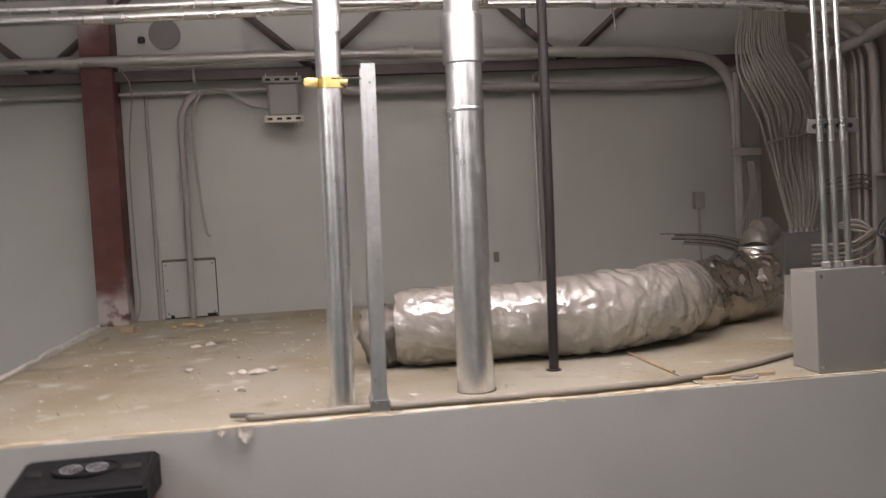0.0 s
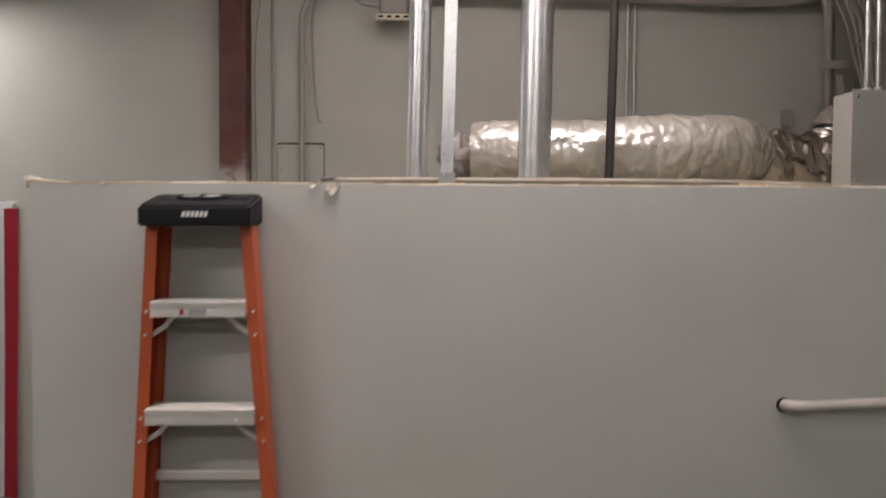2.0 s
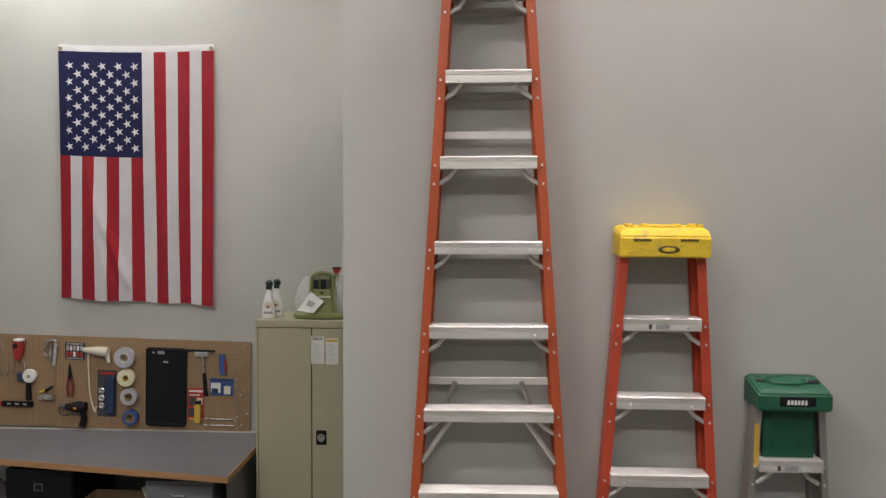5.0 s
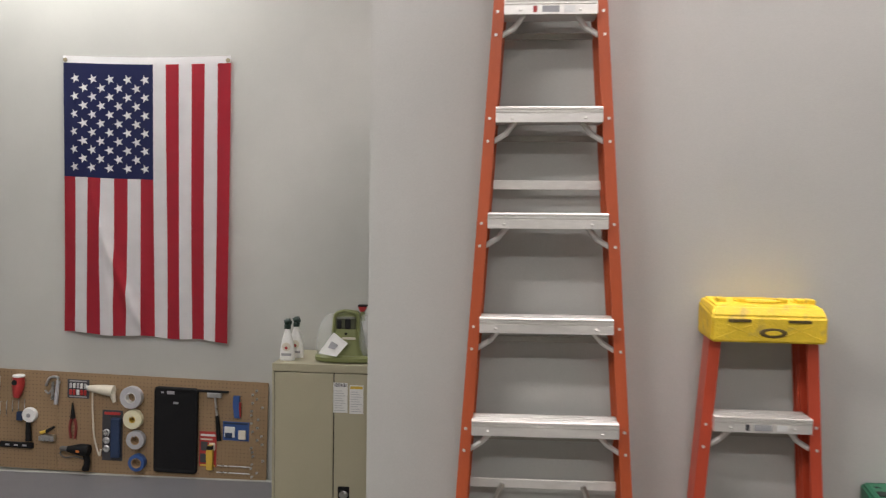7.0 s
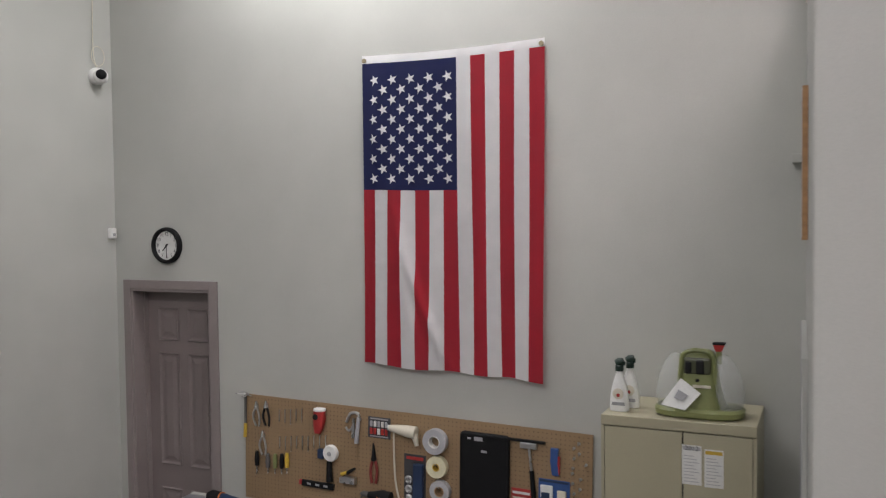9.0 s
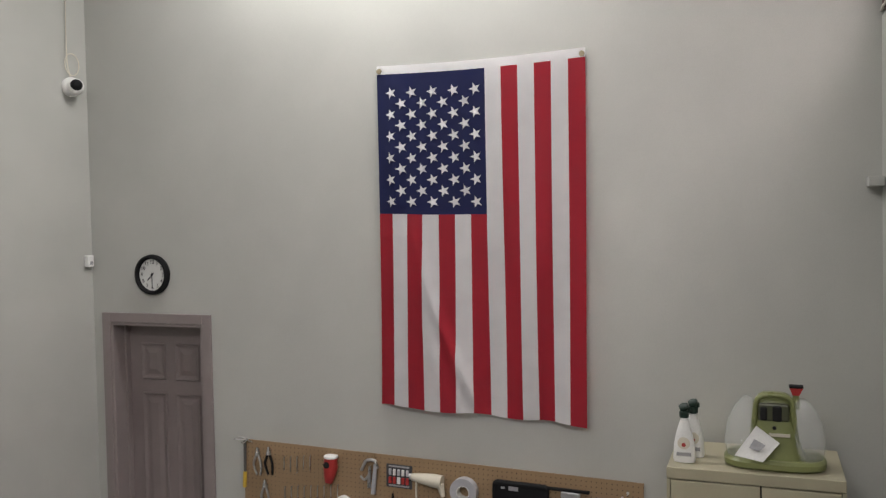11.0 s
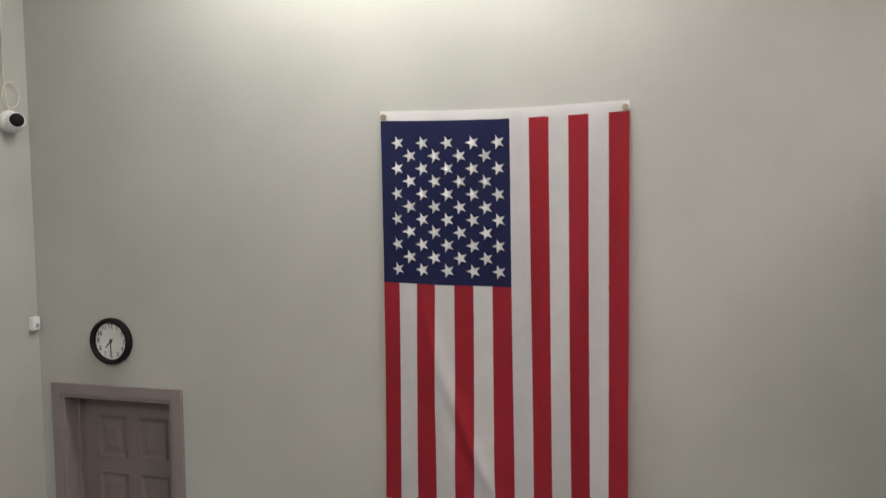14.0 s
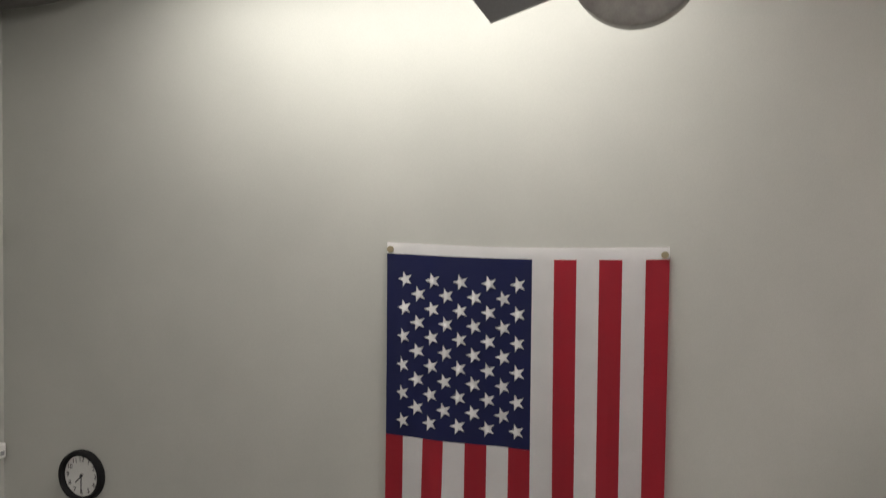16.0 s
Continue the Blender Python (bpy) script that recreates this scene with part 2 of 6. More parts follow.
CHROME = mat("tool_steel", (0.62, 0.62, 0.62), 0.3, metal=1.0, var=0.1, scale=20)
TAPE_GREY = mat("grey_tape", (0.42, 0.42, 0.44), 0.45, var=0.06, scale=20)
TAPE_CREAM = mat("cream_tape", (0.70, 0.66, 0.46), 0.6, var=0.05, scale=20)
OLIVE = mat("olive_machine_plastic", (0.20, 0.22, 0.085), 0.35, var=0.06)
CORDW = mat("white_cord", (0.62, 0.58, 0.48), 0.7, var=0.08)


def clear_plastic():
    m = bpy.data.materials.new("clear_plastic_film")
    m.use_nodes = True
    b = m.node_tree.nodes["Principled BSDF"]
    b.inputs["Base Color"].default_value = (0.9, 0.92, 0.93, 1)
    b.inputs["Roughness"].default_value = 0.07
    b.inputs["Alpha"].default_value = 0.24
    n = m.node_tree.nodes.new("ShaderNodeTexNoise")
    n.inputs["Scale"].default_value = 14
    bp = m.node_tree.nodes.new("ShaderNodeBump")
    bp.inputs["Strength"].default_value, bp.inputs["Distance"].default_value = 0.5, 0.02
    m.node_tree.links.new(n.outputs["Fac"], bp.inputs["Height"])
    m.node_tree.links.new(bp.outputs[0], b.inputs["Normal"])
    return m


CLEAR = clear_plastic()


def pegboard_material():
    m = mat("tan_pegboard", (0.275, 0.185, 0.10), 0.7, var=0.06, scale=4, fine=200)
    t = m.node_tree
    b = t.nodes["Principled BSDF"]
    old = b.inputs["Base Color"].links[0].from_socket
    tc = t.nodes.new("ShaderNodeTexCoord")
    sc = t.nodes.new("ShaderNodeVectorMath")
    sc.operation = "SCALE"
    sc.inputs["Scale"].default_value = 1 / 0.0254
    t.links.new(tc.outputs["Object"], sc.inputs[0])
    fr = t.nodes.new("ShaderNodeVectorMath")
    fr.operation = "FRACTION"
    t.links.new(sc.outputs[0], fr.inputs[0])
    sx = t.nodes.new("ShaderNodeSeparateXYZ")
    t.links.new(fr.outputs[0], sx.inputs[0])
    cx = t.nodes.new("ShaderNodeCombineXYZ")
    t.links.new(sx.outputs[0], cx.inputs[0])
    t.links.new(sx.outputs[2], cx.inputs[1])
    ds = t.nodes.new("ShaderNodeVectorMath")
    ds.operation = "DISTANCE"
    ds.inputs[1].default_value = (0.5, 0.5, 0)
    t.links.new(cx.outputs[0], ds.inputs[0])
    lt = t.nodes.new("ShaderNodeMath")
    lt.operation = "LESS_THAN"
    lt.inputs[1].default_value = 0.115
    t.links.new(ds.outputs["Value"], lt.inputs[0])
    mx = t.nodes.new("ShaderNodeMix")
    mx.data_type = "RGBA"
    t.links.new(lt.outputs[0], mx.inputs[0])
    t.links.new(old, mx.inputs[6])
    mx.inputs[7].default_value = (0.075, 0.05, 0.028, 1)
    t.links.new(mx.outputs[2], b.inputs["Base Color"])
    return m


PEG = pegboard_material()


# ---------------------------------------------------------------- mesh helpers
def box(bm, x0, x1, y0, y1, z0, z1, bevel=0.0):
    vs = [bm.verts.new((x, y, z)) for z in (z0, z1) for x, y in ((x0, y0), (x1, y0), (x1, y1), (x0, y1))]
    fs = [bm.faces.new([vs[i] for i in q]) for q in ((3, 2, 1, 0), (4, 5, 6, 7), (0, 1, 5, 4), (1, 2, 6, 5), (2, 3, 7, 6), (3, 0, 4, 7))]
    if bevel:
        es = {e for f in fs for e in f.edges}
        bmesh.ops.bevel(bm, geom=list(es), offset=bevel, segments=2, profile=0.5, affect="EDGES")
    return vs


def loft(bm, rings, cap=True, closed=True):
    rs = [[bm.verts.new(p) for p in ring] for ring in rings]
    n = len(rs[0])
    for a, b in zip(rs, rs[1:]):
        for i in range(n if closed else n - 1):
            bm.faces.new((a[i], a[(i + 1) % n], b[(i + 1) % n], b[i]))
    if cap:
        bm.faces.new(rs[0][::-1])
        bm.faces.new(rs[-1])
    return rs


def tube(bm, pts, r, seg=10, cap=True):
    pts = [Vector(p) for p in pts]
    rs = r if isinstance(r, (list, tuple)) else [r] * len(pts)
    d0 = (pts[1] - pts[0]).normalized()
    ref = Vector((0, 0, 1)) if abs(d0.z) < 0.9 else Vector((1, 0, 0))
    side = d0.cross(ref).normalized()
    rings = []
    for i, p in enumerate(pts):
        d = (pts[min(i + 1, len(pts) - 1)] - pts[max(i - 1, 0)]).normalized()
        side = (side - d * side.dot(d)).normalized()
        up = d.cross(side)
        rings.append([p + rs[i] * (math.cos(2 * math.pi * k / seg) * side + math.sin(2 * math.pi * k / seg) * up) for k in range(seg)])
    loft(bm, rings, cap)


def smooth_path(pts, n=6):
    """Catmull-Rom through the points."""
    pts = [Vector(p) for p in pts]
    out = []
    for i in range(len(pts) - 1):
        p0, p1, p2, p3 = pts[max(i - 1, 0)], pts[i], pts[i + 1], pts[min(i + 2, len(pts) - 1)]
        for k in range(n):
            t = k / n
            out.append(0.5 * (2 * p1 + (p2 - p0) * t + (2 * p0 - 5 * p1 + 4 * p2 - p3) * t * t + (3 * p1 - p0 - 3 * p2 + p3) * t ** 3))
    out.append(pts[-1])
    return out


def lathe(bm, profile, seg=24, at=(0, 0, 0), axis="z"):
    rings = []
    for r, h in profile:
        ring = []
        for k in range(seg):
            a = 2 * math.pi * k / seg
            c, s = r * math.cos(a), r * math.sin(a)
            p = {"z": (c, s, h), "y": (c, h, -s), "x": (h, c, s)}[axis]
            ring.append((p[0] + at[0], p[1] + at[1], p[2] + at[2]))
        rings.append(ring)
    loft(bm, rings, True)


def finish(name, bm, material, smooth=False):
    bmesh.ops.recalc_face_normals(bm, faces=bm.faces)
    me = bpy.data.meshes.new(name)
    bm.to_mesh(me)
    bm.free()
    me.materials.append(material)
    if smooth:
        for p in me.polygons:
            p.use_smooth = True
        me.set_sharp_from_angle(angle=radians(40))
    return me


def part(name, bm, material, parent, label="", smooth=False):
    ob = new(name, finish(name, bm, material, smooth))
    ob.parent = parent
    if label:
        tagged(ob, label)
    return ob


def thing(name, loc, label, category, group="", kind=""):
    ob = new(name)
    ob.empty_display_size = 0.1
    ob.location = loc
    return tagged(ob, label, category, group, kind)


def solid(name, bm, material, label, category, kind="", group="", smooth=False, loc=(0, 0, 0)):
    ob = new(name, finish(name, bm, material, smooth))
    ob.location = loc
    return tagged(ob, label, category, group, kind)


def nb():
    return bmesh.new()


def box_part(name, parent, material, dims, bevel=0.0, label=""):
    bm = nb()
    box(bm, *dims, bevel)
    return part(name, bm, material, parent, label)


def tube_part(name, parent, material, pts, r, seg=10, label=""):
    bm = nb()
    tube(bm, pts, r, seg)
    return part(name, bm, material, parent, label, True)


def lathe_part(name, parent, material, profile, seg=24, at=(0, 0, 0), axis="z", label=""):
    bm = nb()
    lathe(bm, profile, seg, at, axis)
    return part(name, bm, material, parent, label, True)


# ---------------------------------------------------------------- structure
BACK, FRONT, LEFT, DECKZ, ROOF = 5.13, 2.455, -5.665, 3.695, 5.75
DX0, DX1, DTOP = -5.530, -4.846, 2.245  # door opening

bm = nb()
box(bm, LEFT - 0.2, DX0, BACK, BACK + 0.25, 0, ROOF)
box(bm, DX1, 5.2, BACK, BACK + 0.25, 0, ROOF)
box(bm, DX0, DX1, BACK, BACK + 0.25, DTOP, ROOF)
solid("wall_north", bm, WALL, "light grey painted wall behind the flag and the mezzanine", "wall", "structure")
bm = nb()
box(bm, LEFT - 0.2, LEFT, -5.0, BACK, 0, ROOF)
solid("wall_west", bm, WALL, "light grey painted side wall", "wall", "structure")
bm = nb()
box(bm, 5.0, 5.2, -5.0, BACK, 0, ROOF)
solid("wall_east", bm, WALL, "light grey painted side wall", "wall", "structure")
bm = nb()
box(bm, LEFT - 0.2, 5.2, -5.2, -5.0, 0, ROOF)
solid("wall_south", bm, WALL, "light grey painted wall", "wall", "structure")
bm = nb()
box(bm, LEFT - 0.2, 5.2, -5.2, BACK + 0.25, -0.15, 0)
solid("floor", bm, FLOOR, "grey concrete workshop floor", "floor", "structure")

# partition under the mezzanine: front and side walls
bm = nb()
box(bm, -1.210, 5.0, FRONT, FRONT + 0.013, 0, DECKZ - 0.003)
box(bm, -1.210, 5.0, FRONT + 0.013, FRONT + 0.12, 0, DECKZ - 0.022)
solid("wall_partition", bm, WALL2, "grey painted drywall partition below the mezzanine edge", "wall", "structure")
bm = nb()
loft(bm, [[(-1.210, FRONT, z), (-1.09, FRONT + 0.12, z), (-1.145, BACK, z), (-1.275, BACK, z)] for z in (0, DECKZ - 0.022)])
solid("wall_partition_side", bm, WALL2, "grey painted drywall side of the partition", "wall", "structure")
bm = nb()
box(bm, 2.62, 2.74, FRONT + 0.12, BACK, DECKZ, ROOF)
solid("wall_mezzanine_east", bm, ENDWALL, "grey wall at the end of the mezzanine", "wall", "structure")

# roof deck with corrugations
bm = nb()
y = -5.0
xs = []
x = LEFT - 0.2
while x < 5.2:
    xs += [(x, ROOF), (x + 0.06, ROOF), (x + 0.08, ROOF + 0.035), (x + 0.13, ROOF + 0.035)]
    x += 0.15
loft(bm, [[(px, -5.2, pz) for px, pz in xs], [(px, BACK + 0.25, pz) for px, pz in xs]], cap=False, closed=False)
box(bm, LEFT - 0.2, 5.3, -5.2, BACK + 0.25, ROOF + 0.05, ROOF + 0.15)
solid("ceiling", bm, DECK, "grey corrugated steel roof deck", "ceiling", "structure")

# ---------------------------------------------------------------- ladders
def taper_rail(bm, x_top, x_bot, y0, y1, z0, z1, flange, wall, inward):
    """A C-channel rail, open towards the ladder's middle."""
    def ring(x, z):
        s = inward
        return [(x, y0, z), (x + s * flange, y0, z), (x + s * flange, y0 + wall, z), (x + s * wall, y0 + wall, z),
                (x + s * wall, y1 - wall, z), (x + s * flange, y1 - wall, z), (x + s * flange, y1, z), (x, y1, z)]
    loft(bm, [ring(x_bot, z0), ring(x_top, z1)])


def step_ladder(loc, feet, top_half, rails, cap_mat, label, cap_label, shelf=None, sticker=None, marks="plate", cap_h=0.085, rear=None, pitch=0.3024, zoff=0.0, top=None, slope=0.067, lean=0.0):
    rear = rear or rails
    lad = thing("step_ladder", loc, label, "step ladder", "folded step ladders along the partition")
    lad.rotation_euler = (0, lean, 0)
    top = top or feet * pitch + zoff - 0.06

    def half(z):
        return top_half + slope * (top - z)

    for s in (-1, 1):
        bm = nb()
        taper_rail(bm, s * half(top), s * half(0), 0.0, 0.078, 0.0, top, 0.034 if feet > 6 else 0.025, 0.006, -s)
        part("front_rail", bm, rails, lad)
        bm = nb()
        taper_rail(bm, s * (half(top) - 0.012), s * (half(0) - 0.012), 0.084, 0.122, 0.0, top - 0.02, 0.026, 0.005, -s)
        part("rear_rail", bm, rear, lad)
        bm = nb()
        box(bm, min(s * half(0), s * (half(0) - 0.05)) - 0.004, max(s * half(0), s * (half(0) - 0.05)) + 0.004, -0.006, 0.09, 0.0, 0.06, 0.004)
        part("foot", bm, BLACK, lad, "black rubber ladder foot")
    for k in range(1, feet):
        z = k * pitch + zoff
        h = half(z)
        bm = nb()
        prof = [(-0.026, z - 0.046), (-0.026, z - 0.020), (-0.0225, z - 0.019), (-0.0225, z - 0.0165), (-0.027, z - 0.0155), (-0.027, z - 0.011), (-0.023, z - 0.0105), (-0.023, z - 0.008), (-0.028, z - 0.007), (-0.028, z - 0.002)]
        for q in range(5):
            y0 = -0.026 + q * 0.0205
            prof += [(y0, z), (y0 + 0.010, z), (y0 + 0.012, z - 0.006), (y0 + 0.017, z - 0.006)]
        prof += [(0.079, z - 0.004), (0.079, z - 0.046)]
        loft(bm, [[(x, y, zz) for y, zz in prof] for x in (-h + (0.031 if feet > 6 else 0.024), h - (0.031 if feet > 6 else 0.024))])
        step = part("step", bm, ALU, lad, "ribbed aluminium step")
        for s in (-1, 1):
            bm = nb()
            box(bm, s * (h - 0.080) - 0.006, s * (h - 0.080) + 0.006, -0.0285, -0.016, z - 0.038, z - 0.029)
            bmesh.ops.bevel(bm, geom=bm.edges[:], offset=0.003, segments=1, affect="EDGES")
            part("rivet", bm, ALU, step)
            bm = nb()
            drop = 0.10 if k > 1 else 0.14
            tube(bm, [(s * (h - 0.090), 0.004, z - 0.042), (s * (h - 0.060), 0.018, z - 0.078), (s * (half(z - drop) - 0.030), 0.014, z - drop)], 0.0085, 6)
            part("brace", bm, ALU, step)
            for dz in (0.032, drop):
                lathe_part("rail_rivet", step, ALU, [(0.0048, -0.003), (0.0048, -0.001), (0.003, 0.002)], 8, (s * (half(z - dz) - 0.014), 0, z - dz), "y")
    for k in (range(3, feet, 3) if feet > 8 else ()):
        z = k * pitch + zoff + 0.085
        h = half(z) - 0.016
        box_part("rear_bar", lad, ALU, (-h, h, 0.086, 0.096, z - 0.014, z + 0.014), 0.002)
    for k in range(1, feet):
        if k % 3 == 0:
            continue
        z = k * pitch + zoff - 0.085
        h = half(z) - 0.03
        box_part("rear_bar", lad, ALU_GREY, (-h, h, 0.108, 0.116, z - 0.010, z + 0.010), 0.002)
    ks = max(2, feet // 2)
    for s in (-1, 1):
        z = ks * pitch + zoff
        for zs in ((z, z - pitch) if feet > 8 else (z,)):
            tube_part("spreader", lad, ALU, [(s * (half(zs - 0.22) - 0.03), 0.045, zs - 0.22), (s * half(zs) * 0.5, 0.06, zs - 0.05)], 0.0105, 6)
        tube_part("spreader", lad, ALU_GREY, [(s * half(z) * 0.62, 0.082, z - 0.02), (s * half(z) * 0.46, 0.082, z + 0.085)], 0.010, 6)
    # cap
    w = top_half + 0.008
    bm = nb()
    z0, z1 = top - 0.015, top - 0.015 + cap_h
    rise = 0.030 if marks == "plate" else 0.012      # the cap's top slopes up to the rear

    def sloped(piece):
        for v in piece.verts:
            v.co.z += (v.co.y - 0.045) * (rise - 0.012) / 0.15
        return piece

    loft(bm, [[(-w, -0.052, z0), (w, -0.052, z0), (w, 0.128, z0), (-w, 0.128, z0)],
              [(-w, -0.050, z0 + cap_h * 0.66), (w, -0.050, z0 + cap_h * 0.66), (w, 0.128, z0 + cap_h * 0.9 + rise - 0.015), (-w, 0.128, z0 + cap_h * 0.9 + rise - 0.015)],
              [(-w + 0.012, -0.030, z1 - 0.0036 - 0.5 * rise), (w - 0.012, -0.030, z1 - 0.0036 - 0.5 * rise), (w - 0.012, 0.120, z1 - 0.0064 + 0.5 * rise), (-w + 0.012, 0.120, z1 - 0.0064 + 0.5 * rise)]])
    bmesh.ops.bevel(bm, geom=bm.edges[:], offset=0.006, segments=2, affect="EDGES")
    cap = part("cap", bm, cap_mat, lad, cap_label)
    zt = z1 - 0.006
    for hx, hy, sx, sy in ((-w * 0.72, 0.05, 0.016, 0.030), (-w * 0.72, 0.092, 0.010, 0.012), (w * 0.70, 0.045, 0.024, 0.034)):
        bm = nb()
        box(bm, hx - sx, hx + sx, hy - sy / 2, hy + sy / 2, zt - 0.012, zt + 0.0045, 0.002)
        part("tool_slot", sloped(bm), cap_mat if marks == "badge" else BLACK_DEEP, cap)
    bm = nb()
    tube(bm, [(0.075 * math.cos(a), 0.055 + 0.042 * math.sin(a), zt + 0.004) for a in [2 * math.pi * i / 24 for i in range(25)]], 0.005, 6)
    part("tray_rim", sloped(bm), cap_mat, cap)
    yf = -0.0525
    if marks == "plate" and feet < 8:
        box_part("badge_plate", cap, BLACK, (-0.058, 0.072, yf - 0.0005, yf + 0.004, z0 + 0.018, z0 + 0.054), 0.003)
    if marks == "plate":      # pale maker's plate, drawn as slanted bars
        for i in range(6):
            x = -0.033 + i * 0.0125
            bm = nb()
            loft(bm, [[(x, yf - 0.002, z0 + 0.026), (x + 0.009, yf - 0.002, z0 + 0.026), (x + 0.009, yf + 0.004, z0 + 0.026), (x, yf + 0.004, z0 + 0.026)],
                      [(x + 0.003, yf - 0.001, z0 + 0.042), (x + 0.011, yf - 0.001, z0 + 0.042), (x + 0.011, yf + 0.004, z0 + 0.042), (x + 0.003, yf + 0.004, z0 + 0.042)]])
            part("maker_mark", bm, PRINT_WHITE, cap)
        if feet > 8:
            for x in (-0.03, 0.03):
                bm = nb()
                lathe(bm, [(0.027, -0.002), (0.027, 0.0), (0.02, 0.0008)], 16, (x, 0.045, zt + 0.0075))
                disc = part("warning_disc", sloped(bm), BLACK, cap)
                bm = nb()
                tube(bm, [(x + 0.024 * math.cos(a), 0.045 + 0.024 * math.sin(a), zt + 0.0085) for a in [2 * math.pi * i / 20 for i in range(21)]], 0.0010, 5)
                part("warning_ring", sloped(bm), TAPE_GREY, disc)
                for dx in (-0.003, 0.004):
                    bm = nb()
                    tube(bm, [(x + dx - 0.012, 0.030, zt + 0.0088), (x + dx + 0.012, 0.060, zt + 0.0086)], 0.0007, 5)
                    part("warning_bar", sloped(bm), TAPE_GREY, disc)
    else:                     # dark oval badge with two slots
        bm = nb()
        lathe(bm, [(0.040, -0.002), (0.034, -0.003), (0.010, -0.003)], 20, (0, 0, 0), "y")
        bmesh.ops.scale(bm, vec=(1, 1, 0.36), verts=bm.verts)
        bmesh.ops.translate(bm, vec=(0.01, yf, z0 + 0.030), verts=bm.verts)
        part("oval_badge", bm, BADGE, cap)
        bm = nb()
        lathe(bm, [(0.024, -0.0035), (0.020, -0.004), (0.006, -0.004)], 16, (0, 0, 0), "y")
        bmesh.ops.scale(bm, vec=(1, 1, 0.3), verts=bm.verts)
        bmesh.ops.translate(bm, vec=(0.01, yf, z0 + 0.030), verts=bm.verts)
        part("badge_fill", bm, cap_mat, cap)
        for x in (-0.085, 0.085):
            box_part("slot", cap, BADGE, (x - 0.032, x + 0.032, yf - 0.0015, yf + 0.004, z0 + 0.060, z0 + 0.068))
        for s, x in ((-1, -0.15), (1, -0.02), (-1, 0.02), (1, 0.15)):
            tube_part("moulded_rib", cap, cap_mat, [(x, yf + 0.001, z0 + 0.012), (x - s * 0.10, yf + 0.001, z0 + 0.052)], 0.0013, 5)
        for x in (-0.12, -0.06, 0.06, 0.11, 0.14):
            box_part("cap_lug", cap, cap_mat, (x - 0.012, x + 0.012, 0.02, 0.06, z1 - 0.014, z1 + 0.006), 0.003)
    if shelf:
        bm = nb()
        h = top_half - 0.030
        box(bm, -h, h, 0.014, 0.034, top - 0.235, top - 0.005, 0.006)
        for i in range(4):
            box(bm, -h * 0.7, -h * 0.55, 0.008, 0.016, top - 0.17 + i * 0.04, top - 0.155 + i * 0.04)
            box(bm, h * 0.35, h * 0.8, 0.008, 0.016, top - 0.17 + i * 0.045, top - 0.150 + i * 0.045)
        part("pail_shelf", bm, shelf, lad, "folded green plastic pail shelf")
    if sticker:
        for s, z in sticker:
            h = half(z)
            box_part("label_sticker", lad, YELP if feet < 7 else PRINT_WHITE, (min(s * (h - 0.006), s * (h - 0.024)), max(s * (h - 0.006), s * (h - 0.024)), -0.0015, 0.003, z - 0.08, z + 0.08))
    # printed strip on the top step
    z = (feet - 1) * pitch + zoff - 0.031
    for x, wd, m in ((-0.045, 0.011, REDP if feet > 8 else PRINT_DARK), (0.0, 0.05, PRINT_GREY), (0.055, 0.03, PRINT_WHITE)):
        box_part("step_label", lad, m, (x - wd / 2, x + wd / 2, -0.0275, -0.024, z - 0.009, z + 0.009))
    return lad


step_ladder((-0.625, 2.312, 0), 12, 0.151, ORANGE, BLACK, "tall orange fibreglass step ladder with black cap, folded against the partition", "black plastic ladder cap", pitch=0.313, zoff=-0.0945, top=3.580, slope=0.0674, lean=-0.0085)
step_ladder((-0.004, 2.318, 0), 8, 0.156, ORANGE_RED, YELLOW, "orange-red fibreglass step ladder with yellow cap, folded against the partition", "yellow plastic ladder cap", marks="badge", cap_h=0.115, pitch=0.292, zoff=0.088, top=2.372)
step_ladder((0.475, 2.318, 0), 6, 0.125, ALU_GREY, GREEN, "grey aluminium step ladder with green cap, folded against the partition", "green plastic ladder cap", shelf=GREEN, sticker=((-1, 1.66),), cap_h=0.095, pitch=0.292, zoff=0.153, top=1.815)


# ---------------------------------------------------------------- flag
FX0, FX1, FZ0, FZ1 = -3.679, -2.561, 3.655, 1.828


